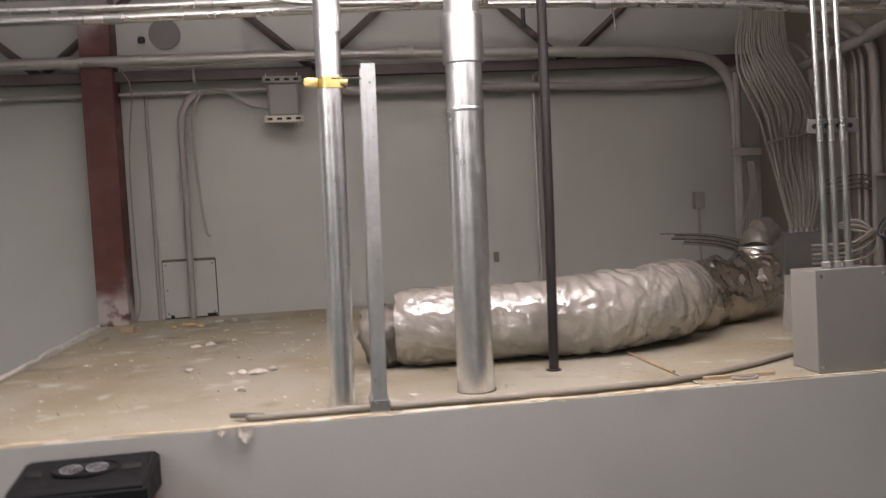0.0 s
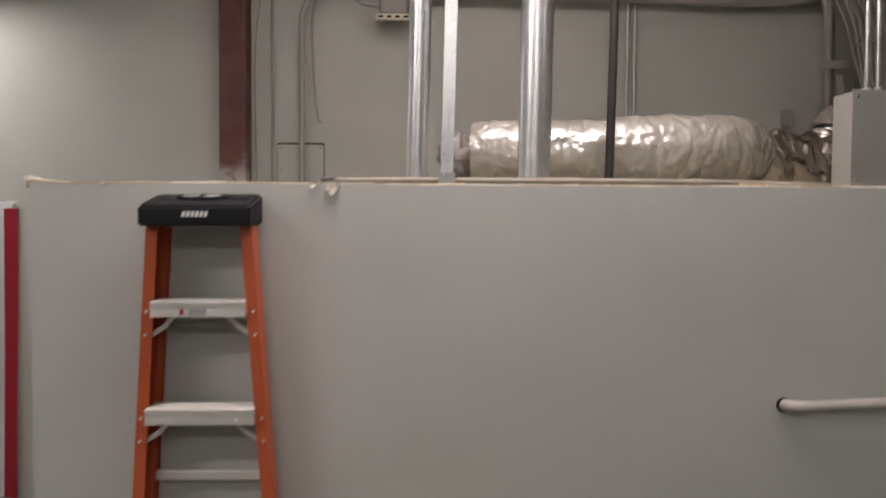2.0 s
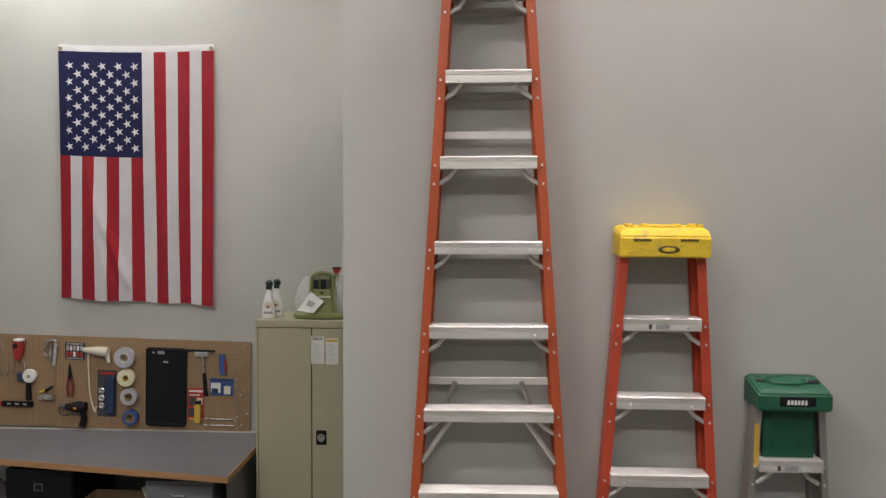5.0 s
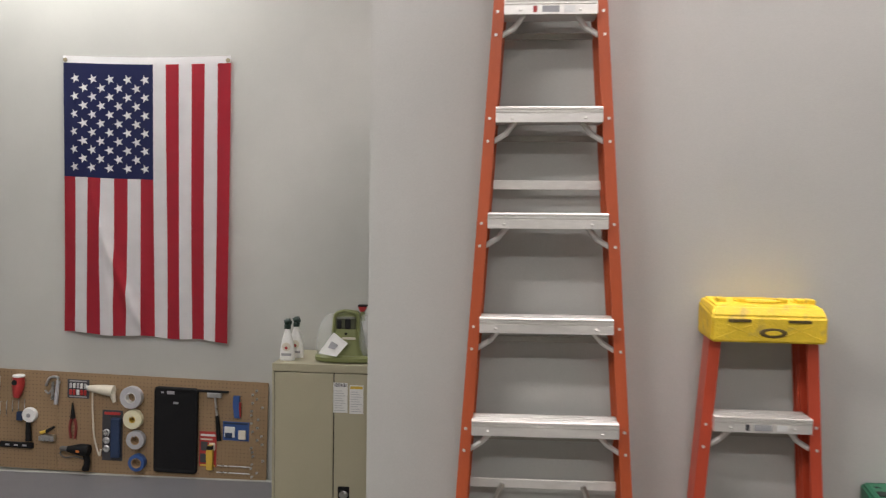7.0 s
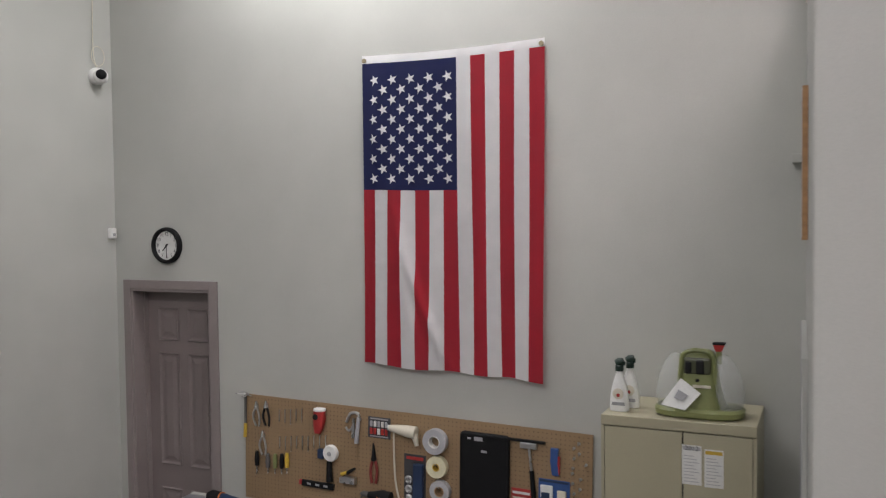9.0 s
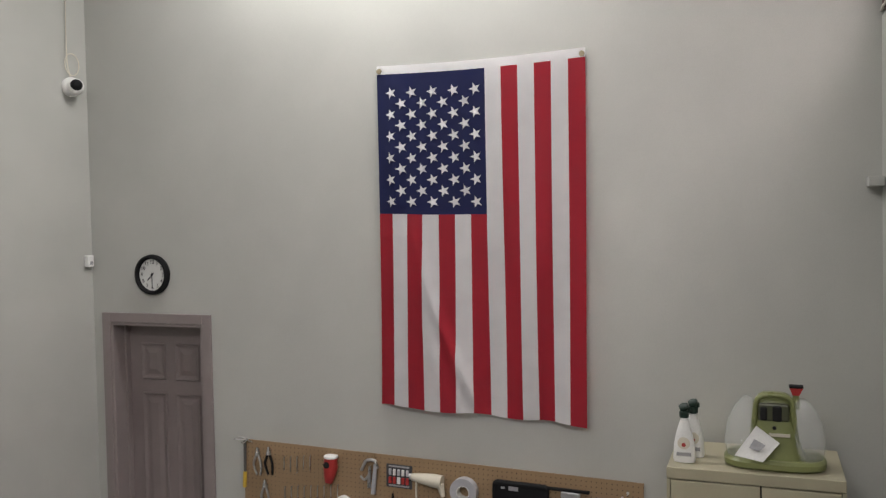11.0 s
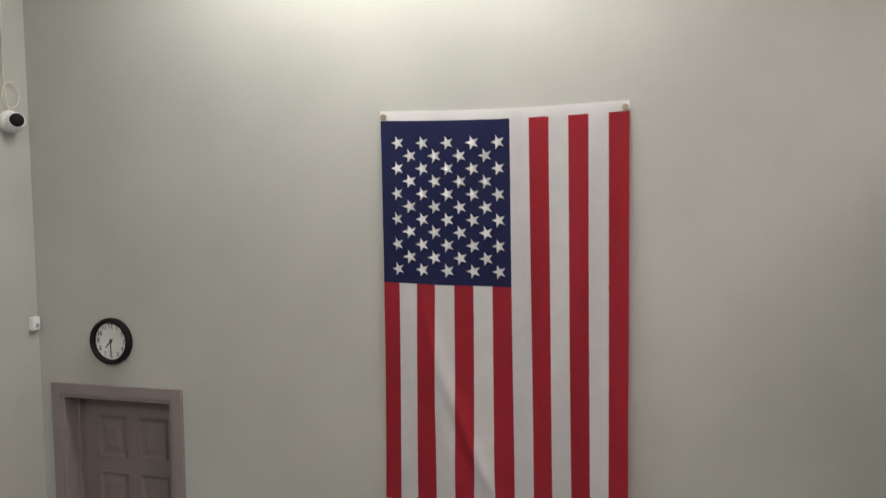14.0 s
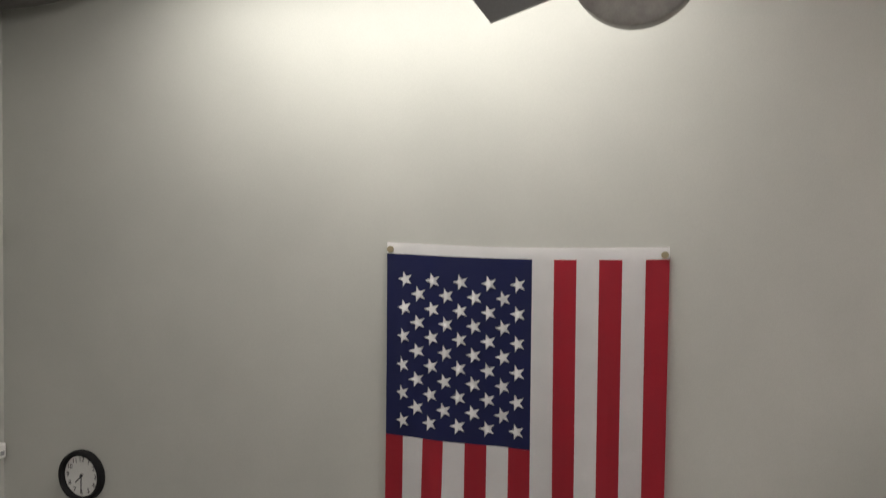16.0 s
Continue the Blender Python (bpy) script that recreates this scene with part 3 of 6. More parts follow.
def cloth(u, v, lift=0.0):
    """A point of the hanging flag: u across, v down."""
    sag = 0.012 * math.sin(math.pi * u) * (1 - v)
    low = max(0.0, v - 0.35) / 0.65
    fold = math.exp(-((u - 0.14 - 0.16 * low - 0.20 * low * low) / 0.030) ** 2) * min(1, 1.6 * low)
    fold2 = math.exp(-((u - 0.08 - 0.27 * low) / 0.036) ** 2) * max(0, low - 0.12)
    fold3 = math.exp(-((u - 0.088) / 0.028) ** 2) * math.exp(-((v - 0.27) / 0.13) ** 2)
    crease = sum(math.exp(-((v - c) / 0.009) ** 2) for c in (0.16, 0.33, 0.50, 0.67, 0.84)) + sum(math.exp(-((u - c) / 0.011) ** 2) for c in (0.625, 0.805))
    rip = 0.016 * math.sin(9 * u + 1.2 - 2.2 * v) * v + 0.009 * math.sin(23 * u + 5 * v) * v + 0.004 * math.sin(41 * u - 3 * v) * v
    x = FX0 + (FX1 - FX0) * u + 0.006 * fold - 0.010 * v * math.sin(6 * u + 1) - 0.012 * math.exp(-(u / 0.06) ** 2) * math.sin(math.pi * v) * -1
    calm = 1 - 0.75 * max(0.0, v - 0.85) / 0.15
    y = BACK - 0.014 - 0.030 * v - rip - (0.030 * fold + 0.022 * fold2) * calm - 0.022 * fold3 - 0.0013 * crease - lift
    z = FZ0 + (FZ1 - FZ0) * v + (0.020 - 0.040 * u) * v - sag + 0.006 * low * math.sin(17 * u)
    return (x, y, z)


def cloth_patch(u0, u1, v0, v1, nu, nv):
    bm = nb()
    g = [[bm.verts.new(cloth(u0 + (u1 - u0) * i / nu, v0 + (v1 - v0) * j / nv)) for i in range(nu + 1)] for j in range(nv + 1)]
    for j in range(nv):
        for i in range(nu):
            bm.faces.new((g[j][i], g[j + 1][i], g[j + 1][i + 1], g[j][i + 1]))
    bmesh.ops.solidify(bm, geom=bm.faces[:], thickness=0.0015)
    return bm


flag = thing("flag", ((FX0 + FX1) / 2, BACK, FZ1), "large red, white and blue striped flag hung vertically on the wall", "flag")
off = Vector(((FX0 + FX1) / 2, BACK, FZ1))


def flag_part(name, bm, m, label=""):
    bmesh.ops.translate(bm, vec=-off, verts=bm.verts)
    return part(name, bm, m, flag, label, True)


HEAD, CU, CV = 0.025, 7 / 13, 0.434
flag_part("heading", cloth_patch(0, 1, 0, HEAD, 26, 2), WHITE_FLAG, "white canvas heading")
flag_part("canton", cloth_patch(0, CU, HEAD, CV, 22, 24), BLUE_FLAG, "navy blue canton")
for i in range(13):
    flag_part("stripe", cloth_patch(i / 13, (i + 1) / 13, CV if i < 7 else HEAD, 1, 8, 90), RED_FLAG if i % 2 == 0 else WHITE_FLAG, "red stripe" if i % 2 == 0 else "white stripe")
for row in range(11):
    n = 5 if row % 2 == 0 else 4
    for k in range(n):
        cu = CU * ((0.140 + 0.193 * k) if n == 5 else (0.2365 + 0.193 * k))
        cv = HEAD + (CV - HEAD) * (0.136 + 0.0775 * row)
        bm = nb()
        ring = []
        for j in range(10):
            r = 0.0335 if j % 2 == 0 else 0.0136
            a = math.pi + j * math.pi / 5
            ring.append(bm.verts.new(cloth(cu + r * math.cos(a) / (FX1 - FX0), cv - r * math.sin(a) / (FZ0 - FZ1), 0.0035)))
        bm.faces.new(ring)
        bmesh.ops.solidify(bm, geom=bm.faces[:], thickness=0.0008)
        flag_part("star", bm, WHITE_FLAG)
for u in (0.014, 0.985):
    p = cloth(u, 0.016, 0.004)
    bm = nb()
    lathe(bm, [(0.014, -0.004), (0.014, 0.002), (0.006, 0.003)], 14, p, "y")
    flag_part("grommet", bm, mat("dull_brass", (0.33, 0.28, 0.18), 0.5, metal=0.4) if u < 0.5 else bpy.data.materials["dull_brass"], "dull brass grommet")

# ---------------------------------------------------------------- mezzanine deck and its edge
deck = thing("mezzanine_floor", (0, 0, 0), "dusty plywood mezzanine floor, littered with plaster crumbs", "floor", kind="structure")
for x0, x1, y0, y1, dz in ((-1.225, 0.950, FRONT + 0.0135, 5.125, 0.0), (0.955, 2.183, FRONT + 0.0135, 5.125, 0.002), (2.186, 2.615, FRONT + 0.0135, 5.125, 0.001), (2.745, 4.99, FRONT + 0.0135, 5.125, 0.0)):
    box_part("plywood_sheet", deck, PLY, (x0, x1, y0, y1, DECKZ - 0.021 + dz, DECKZ + dz), 0.002)
bm = nb()
rng = random.Random(4)
x = -1.215
while x < 4.9:
    w = rng.uniform(0.08, 0.34)
    d = rng.uniform(0.014, 0.034)
    h = rng.uniform(0.0015, 0.005)
    y0 = FRONT + rng.uniform(-0.002, 0.004)
    loft(bm, [[(x, y0, DECKZ - 0.004), (x + w, y0 + 0.004 * rng.random(), DECKZ - 0.004), (x + w * 0.9, y0 + d * rng.random() + 0.004, DECKZ - 0.002), (x + 0.1 * w, y0 + d, DECKZ - 0.002)],
              [(x, y0, DECKZ + h * rng.random()), (x + w, y0 + 0.003, DECKZ + h * rng.random()), (x + w * 0.9, y0 + d * rng.random() + 0.004, DECKZ + 0.0015), (x + 0.1 * w, y0 + d, DECKZ + 0.0015)]])
    x += w - rng.uniform(0.0, 0.04)
tagged(part("splintered_edge", bm, PLYEDGE, deck, "splintered pale plywood edge"), kind="stuff")
bm = nb()
x = -1.215
while x < 4.9:
    w = rng.uniform(0.03, 0.22)
    y0 = FRONT + 0.001 + rng.uniform(0.0, 0.0015)
    z0 = DECKZ - rng.uniform(0.004, 0.007)
    loft(bm, [[(x, y0, z0), (x + w, y0, z0 + rng.uniform(-0.004, 0.004)), (x + w, y0 + 0.008, z0), (x, y0 + 0.008, z0)],
              [(x, y0 + 0.001, DECKZ + 0.001), (x + w, y0 + 0.001, DECKZ + rng.uniform(-0.001, 0.003)), (x + w, y0 + 0.009, DECKZ + 0.001), (x, y0 + 0.009, DECKZ + 0.001)]])
    x += w + rng.uniform(0.005, 0.14)
tagged(part("torn_paper_edge", bm, PAPER, deck, "thin torn line of white drywall paper"), kind="stuff")


def flake(x, w, h, curl, m=PAPER, name="paper_flake"):
    """A torn flap of drywall paper hanging over the edge."""
    bm = nb()
    r2 = random.Random(int(x * 1000))
    rows = 4
    g = []
    for j in range(rows):
        t = j / (rows - 1)
        ww = w * (1 - 0.75 * t * r2.uniform(0.6, 1.1))
        y = FRONT - 0.003 - curl * t * t
        z = DECKZ + 0.002 - h * t
        g.append([bm.verts.new((x - ww / 2 + r2.uniform(-.1, .1) * w, y, z)), bm.verts.new((x + r2.uniform(-.1, .1) * w, y - 0.006, z - 0.2 * h * r2.random())), bm.verts.new((x + ww / 2, y, z))])
    for a, b in zip(g, g[1:]):
        for i in range(2):
            bm.faces.new((a[i], b[i], b[i + 1], a[i + 1]))
    bmesh.ops.solidify(bm, geom=bm.faces[:], thickness=0.0015)
    return solid(name, bm, m, "torn scrap of white drywall paper at the mezzanine edge", "paper scrap", group="paper scraps on the edge")


for x, w, h, c in ((-0.985, 0.03, 0.010, 0.008), (-0.345, 0.035, 0.016, 0.012), (-0.285, 0.042, 0.036, 0.016), (-0.30, 0.026, 0.024, 0.010), (0.55, 0.035, 0.006, 0.004), (0.83, 0.08, 0.005, 0.002)):
    flake(x, w, h, c)

# wood strip along the partition's side edge
bm = nb()
rng = random.Random(8)
pts = []
for i in range(40):
    t = i / 39
    pts.append((-1.215 - 0.06 * t + rng.uniform(-.006, .006), FRONT + (BACK - FRONT) * t, DECKZ + 0.002 + rng.uniform(0, 0.008)))
tube(bm, pts, [0.005 + 0.005 * rng.random() for _ in pts], 6)
solid("ragged_edge_strip", bm, PAPER, "ragged plaster strip along the mezzanine's open side", "plaster strip", "structure")

# ---------------------------------------------------------------- steel column
bm = nb()
box(bm, -1.275, -1.115, 4.96, 5.12, DECKZ, ROOF - 0.001, 0.004)
column = thing("steel_column", (0, 0, 0), "dark red primed steel column with a pale mud smear at its foot", "column")
part("shaft", bm, STEEL_RED, column)

# ---------------------------------------------------------------- roof joist over the mezzanine
joist = thing("roof_joist", (0, 5.05, 5.0), "dark primed open-web roof joist along the back wall", "joist", kind="structure")
box_part("bottom_chord", joist, JOIST, (-5.6, 2.6, -0.03, 0.03, 0.0, 0.055))
box_part("top_chord", joist, JOIST, (-5.6, 2.6, -0.03, 0.03, 0.64, 0.70))
for nx in (-4.40, -2.95, -1.50, -0.053, 1.396):
    for sgn in (-1, 1):
        bm = nb()
        tube(bm, [(nx, 0, 0.04), (nx + sgn * 0.715, 0, 0.66)], 0.022, 4)
        part("web_bar", bm, JOIST, joist)

# ---------------------------------------------------------------- vertical pipes by the mezzanine edge
pipe = thing("galvanised_pipe", (-0.033, 2.600, DECKZ), "tall galvanised steel pipe rising through the mezzanine", "pipe")
tube_part("pipe_body", pipe, GALV, [(0, 0, -0.02), (0.010, 0, 0.55), (0.024, 0, 2.05)], 0.0345, 28)
bm = nb()
lathe(bm, [(0.036, -0.016), (0.039, -0.015), (0.039, 0.015), (0.036, 0.016)], 28, (0.017, 0, 0.885))
box(bm, -0.052, -0.018, -0.030, -0.016, 0.873, 0.897, 0.002)
box(bm, 0.040, 0.062, -0.030, -0.020, 0.876, 0.894, 0.002)
clamp = part("pipe_clamp", bm, ZINC, pipe, "yellow zinc strut clamp", True)
lathe_part("clamp_bolt", clamp, ZINC, [(0.010, -0.012), (0.010, 0), (0.004, 0.004)], 6, (-0.046, -0.024, 0.885), "y")
lathe_part("pipe_coupling", pipe, GALV, [(0.036, 1.02), (0.0365, 1.03), (0.0365, 1.10), (0.036, 1.11)], 28, (0.018, 0, 0))

vent = thing("vent_pipe", (0.350, 2.650, DECKZ), "thick galvanised vent pipe with a sleeve joint", "pipe")
tube_part("lower_pipe", vent, GALV, [(0, 0, -0.02), (0.006, 0, 0.5), (0.013, 0, 0.97)], [0.0535, 0.0535, 0.0515], 32)
tube_part("upper_pipe", vent, GALV, [(0.013, 0, 0.96), (0.026, 0, 2.05)], [0.0505, 0.0505], 32)
lathe_part("sleeve", vent, GALV_DULL, [(0.054, 0.935), (0.058, 0.938), (0.058, 1.070), (0.054, 1.074)], 32, (0.013, 0, 0))
lathe_part("crimp_ring", vent, GALV, [(0.0536, 0.80), (0.0552, 0.806), (0.0536, 0.812)], 32, (0.010, 0, 0))
lathe_part("floor_collar", vent, BLACK_DEEP, [(0.057, 0.001), (0.057, 0.0025), (0.050, 0.003)], 32, (0.003, 0.001, 0))

stud = thing("steel_stud", (0.062, 2.470, DECKZ), "light galvanised C-shaped wall stud standing on the plywood", "stud")
bm = nb()


def stud_ring(z, dx):
    o = [(-0.022, 0), (-0.008, 0), (-0.006, 0.004), (0.005, 0.004), (0.007, 0), (0.022, 0), (0.022, 0.09), (-0.022, 0.09), (-0.022, 0.078), (-0.020, 0.078), (-0.020, 0.0885), (0.0205, 0.0885), (0.0205, 0.0015), (-0.020, 0.0015), (-0.020, 0.012), (-0.022, 0.012)]
    return [(0.84 * x + dx, y, z) for x, y in o]


loft(bm, [stud_ring(0, 0), stud_ring(0.915, 0.018)])
part("stud_body", bm, GALV, stud)
bm = nb()
box(bm, -0.026, 0.026, -0.003, 0.093, 0.0, 0.035)
part("foot_track", bm, GALV_DULL, stud)
for z in (0.88,):
    tube_part("tie_rod", stud, BLACKPIPE, [(0.0, 0.02, z), (-0.075, 0.06, z + 0.008)], 0.0025, 6)
for z in (0.03, 0.09):
    lathe_part("stud_screw", stud, CHROME, [(0.005, -0.004), (0.005, 0), (0.002, 0.002)], 8, (-0.010, 0, z), "y")

rod = thing("black_pipe", (0.638, 2.850, DECKZ), "thin black iron pipe rising past the foil duct", "pipe")
tube_part("pipe_body", rod, BLACKPIPE, [(0, 0, -0.02), (0.010, 0, 0.5), (0.024, 0, 2.05)], 0.0155, 16)
lathe_part("floor_collar", rod, BLACKPIPE, [(0.024, 0.0), (0.024, 0.004), (0.017, 0.006)], 16)


# ---------------------------------------------------------------- flexible ducts
def wrinkled_tube(pts, radii, seg, amp, freq, seed, crease=0.0):
    bm = nb()
    tube(bm, pts, radii, seg)
    bm.normal_update()
    for v in bm.verts:
        p = v.co
        q = Vector((p.x * freq * 1.7, p.y * freq, p.z * freq)) + Vector((seed, seed * 2, 0))
        d = noise.noise(q) * amp + noise.noise(q * 2.6) * amp * 0.55 + abs(noise.noise(q * 0.9 + Vector((5, 1, 2)))) * -amp * 0.9
        d -= crease * max(0.0, 1 - 5 * abs(noise.noise(q * 1.6 + Vector((1, 7, 3))))) + 0.6 * crease * max(0.0, 1 - 4 * abs(noise.noise(q * 3.4 + Vector((9, 2, 3)))))
        v.co = p + v.normal * d
        if v.co.z < DECKZ + 0.004:
            v.co.z = DECKZ + 0.004
    return bm


duct = thing("insulated_flex_duct", (0.7, 3.15, DECKZ), "fat grey foil-jacketed insulated flexible duct lying on the plywood", "duct")
off2 = Vector((0.7, 3.15, DECKZ))


def duct_part(name, bm, m, label="", owner=None):
    bmesh.ops.translate(bm, vec=-off2, verts=bm.verts)
    return part(name, bm, m, owner or duct, label, True)


path = smooth_path([(0.165, 3.14, 3.828), (0.45, 3.10, 3.828), (0.75, 3.075, 3.832), (0.98, 3.10, 3.842), (1.12, 3.16, 3.850), (1.22, 3.24, 3.853), (1.275, 3.32, 3.853)], 30)
n = len(path)
rad = [0.130 + 0.006 * math.sin(0.11 * i) + 0.014 * min(1, i / 100) for i in range(n)]
for i in range(12):     # rounded far end, loose lip at the near end
    rad[n - 1 - i] *= 0.35 + 0.65 * math.sqrt(1 - (1 - i / 12) ** 2)
for i in range(5):
    rad[i] *= 0.94 + 0.012 * i
duct_part("jacket", wrinkled_tube(path, rad, 72, 0.007, 5.4, 3.0, 0.0055), FOIL_JACKET, "crinkled grey foil jacket")
path = smooth_path([(0.06, 3.17, 3.79), (0.12, 3.155, 3.80), (0.20, 3.14, 3.815)], 6)
duct_part("inner_core", wrinkled_tube(path, [0.085, 0.10, 0.105, 0.108, 0.11, 0.11, 0.108, 0.108, 0.105, 0.105, 0.10, 0.10, 0.10], 28, 0.016, 14, 1.0, 0.008), FOIL_DULL, "exposed crumpled duct end")
path = smooth_path([(0.118, 3.157, 3.800), (0.130, 3.153, 3.802), (0.146, 3.150, 3.804)], 3)
duct_part("end_band", wrinkled_tube(path, [0.110, 0.114, 0.117, 0.118, 0.117, 0.115, 0.110], 40, 0.014, 16, 4.0, 0.006), BOXDARK, "dark torn tape band")

duct2 = thing("foil_flex_duct", (1.7, 3.7, DECKZ), "shiny crumpled silver foil flexible duct rising to a metal collar", "duct")
off2 = Vector((1.7, 3.7, DECKZ))
path = smooth_path([(1.30, 3.36, 3.825), (1.44, 3.45, 3.83), (1.58, 3.54, 3.835), (1.70, 3.62, 3.845), (1.76, 3.66, 3.875), (1.79, 3.69, 3.90), (1.80, 3.70, 3.95)], 20)
n = len(path)
duct_part("foil_body", wrinkled_tube(path, [0.118 + 0.022 * math.sin(math.pi * min(1, 1.2 * i / n)) - 0.045 * (max(0, i / n - 0.62) / 0.38) ** 1.5 for i in range(n)], 64, 0.026, 5.0, 9.0, 0.008), FOIL, "crumpled silver foil", duct2)
bm = nb()
lathe(bm, [(0.074, 3.985), (0.077, 3.99), (0.077, 4.01), (0.079, 4.025), (0.079, 4.032), (0.075, 4.037), (0.075, 4.075), (0.072, 4.08)], 28, (1.80, 3.70, -0.085))
duct_part("metal_collar", bm, GALV_DULL, "galvanised round collar", duct2)
path = [(1.80, 3.70, 3.985), (1.81, 3.71, 4.01), (1.84, 3.74, 4.035), (1.90, 3.78, 4.055)]
duct_part("upper_hood", wrinkled_tube(smooth_path(path, 8), [0.074 - 0.0005 * i for i in range(25)], 40, 0.010, 14, 2.0, 0.005), FOIL_DULL, "tapering foil hood", duct2)

# ---------------------------------------------------------------- pipes and conduits on the mezzanine's back wall
def run(name, pts, r, m, label, category="conduit", seg=10, group=""):
    bm = nb()
    tube(bm, pts, r, seg)
    return solid(name, bm, m, label, category, group=group, smooth=True)


main = run("main_pipe", smooth_path([(-5.6, 4.97, 5.08), (-3.0, 4.97, 5.085), (0.0, 4.97, 5.105), (1.6, 4.97, 5.08), (2.10, 4.96, 5.05), (2.28, 4.95, 4.98), (2.36, 4.94, 4.82), (2.375, 4.94, 4.5), (2.375, 4.94, 3.70)], 8), 0.030, EMT_DULL,
    "thick pale grey pipe along the wall, bending down at the corner", "pipe", 16)
for x in (-2.6, -1.32, 0.45):
    bm = nb()
    lathe(bm, [(0.031, x - 0.045), (0.0345, x - 0.042), (0.0345, x + 0.042), (0.031, x + 0.045)], 16, (0, 4.97, 5.086 + 0.019 * (x + 3.0) / 3.0), "x")
    part("coupling", bm, EMT_DULL, main, "pipe coupling", True)
run("thin_conduit", [(-5.6, 5.085, 4.935), (-2.0, 5.085, 4.935), (-0.30, 5.085, 4.945)], 0.013, EMT_DULL, "thin grey conduit along the back wall to the junction box")
run("lower_pipe", smooth_path([(-0.05, 5.05, 4.920), (1.0, 5.05, 4.910), (1.9, 5.05, 4.890), (2.25, 5.04, 4.90), (2.45, 5.0, 4.97)], 6), 0.026, CONDUIT_GREY, "thick dull grey pipe along the back wall", "pipe", 12)
run("hanging_wire", smooth_path([(-1.25, 4.93, 5.09), (-1.05, 4.92, 5.06), (-0.7, 4.93, 5.055), (-0.3, 4.93, 5.075), (0.3, 4.93, 5.08)], 6), 0.006, CABLE, "slack grey wire below the pipe", "wire", 6)
for x in (-0.98,):
    run("wall_conduit", [(x, 5.105, DECKZ), (x, 5.105, 4.95)], 0.010, CONDUIT_GREY, "thin painted conduit down the back wall", group="painted conduits")
run("column_cable", smooth_path([(-1.075, 4.985, 5.06), (-1.03, 5.0, 4.95), (-1.06, 5.02, 4.70), (-1.075, 5.03, 4.45), (-1.07, 5.03, 4.0), (-1.065, 5.02, 3.80), (-1.09, 5.0, DECKZ + 0.006)], 8), 0.0048, CABLE, "grey cable clipped down beside the red column", "cable", 6)
bm = nb()
tube(bm, smooth_path([(-0.795, 5.06, DECKZ), (-0.795, 5.06, 4.3), (-0.795, 5.06, 4.72), (-0.785, 5.06, 4.82), (-0.745, 5.06, 4.90), (-0.69, 5.055, 4.935)], 8), 0.0185, 12)
solid("hatch_conduit", bm, CONDUIT_GREY, "grey conduit rising in front of the wall hatch and bending over", "conduit", smooth=True)
run("armoured_cable", smooth_path([(-0.675, 5.05, 4.145), (-0.70, 5.06, 4.19), (-0.725, 5.075, 4.45), (-0.735, 5.07, 4.75), (-0.70, 5.05, 4.90), (-0.62, 5.03, 4.945), (-0.52, 5.02, 4.92), (-0.42, 5.0, 4.85), (-0.31, 4.97, 4.825)], 8), 0.0085, CONDUIT_GREY, "grey armoured cable looping down to a bare end", "cable", 8)
run("pipe_hanger", [(-0.70, 4.97, 5.10), (-0.70, 4.99, 4.97)], 0.008, GALV_DULL, "short threaded pipe hanger", "hanger", 6)

hatch = thing("wall_hatch", (-0.811, BACK, DECKZ), "grey painted square wall hatch with dark gaps round it", "hatch")
box_part("dark_gap", hatch, BLACK_DEEP, (-0.147, 0.145, -0.003, 0.0, 0.0, 0.328))
box_part("panel", hatch, WALL, (-0.143, 0.141, -0.012, -0.003, 0.006, 0.318), 0.002)
box_part("top_gap", hatch, mat("bare_brown_gap", (0.13, 0.095, 0.07), 0.8, var=0.5, scale=30), (-0.140, 0.138, -0.0045, -0.003, 0.319, 0.333), 0.0, "bare brown gap above the panel")
for x0, x1 in ((-0.115, -0.095), (0.085, 0.138)):
    box_part("dark_notch", hatch, BLACK_DEEP, (x0, x1, -0.0135, -0.011, 0.0062, 0.022))
for x, z in ((-0.125, 0.30), (0.125, 0.30), (-0.125, 0.03), (0.125, 0.03), (-0.125, 0.16)):
    lathe_part("screw", hatch, CABLE_DARK, [(0.005, -0.0135), (0.005, -0.011), (0.002, -0.010)], 8, (x, 0, z), "y")

jb = thing("junction_box", (-0.232, 4.95, 4.745), "grey steel junction box on white slotted strut", "junction box")
box_part("box_body", jb, BOXDARK, (-0.085, 0.085, 0.0, 0.12, 0.03, 0.215), 0.004)
box_part("cover", jb, BOXGREY, (-0.072, 0.072, -0.006, 0.0, 0.042, 0.203), 0.002)
for z in (0.0, 0.212):
    m = CORDW if z == 0 else BOXGREY
    strut = box_part("strut", jb, m, (-0.105, 0.105, -0.012, 0.028, z, z + 0.036), 0.002, "slotted strut bar")
    for i in range(4):
        box_part("slot", strut, BLACK_DEEP, (-0.088 + i * 0.05, -0.062 + i * 0.05, -0.0135, -0.010, z + 0.012, z + 0.024))
    for x in (-0.085, 0.08):
        tube_part("strut_bolt", strut, CHROME, [(x, 0.005, z - 0.02), (x, 0.005, z + 0.055)], 0.004, 6)
for x in (1.20, 1.245):
    run("wall_conduit", smooth_path([(x, 5.09, DECKZ), (x, 5.09, 4.85), (x + 0.02, 5.08, 4.98), (x + 0.12, 5.05, 5.06)], 6), 0.011, EMT_DULL, "thin pale conduit bending off near the joist", group="painted conduits")
bm = nb()
box(bm, 0.925, 0.955, 5.118, 5.129, 3.90, 3.96, 0.002)
solid("wall_plate", bm, BOXDARK, "small dark wall plate on the back wall", "wall plate")
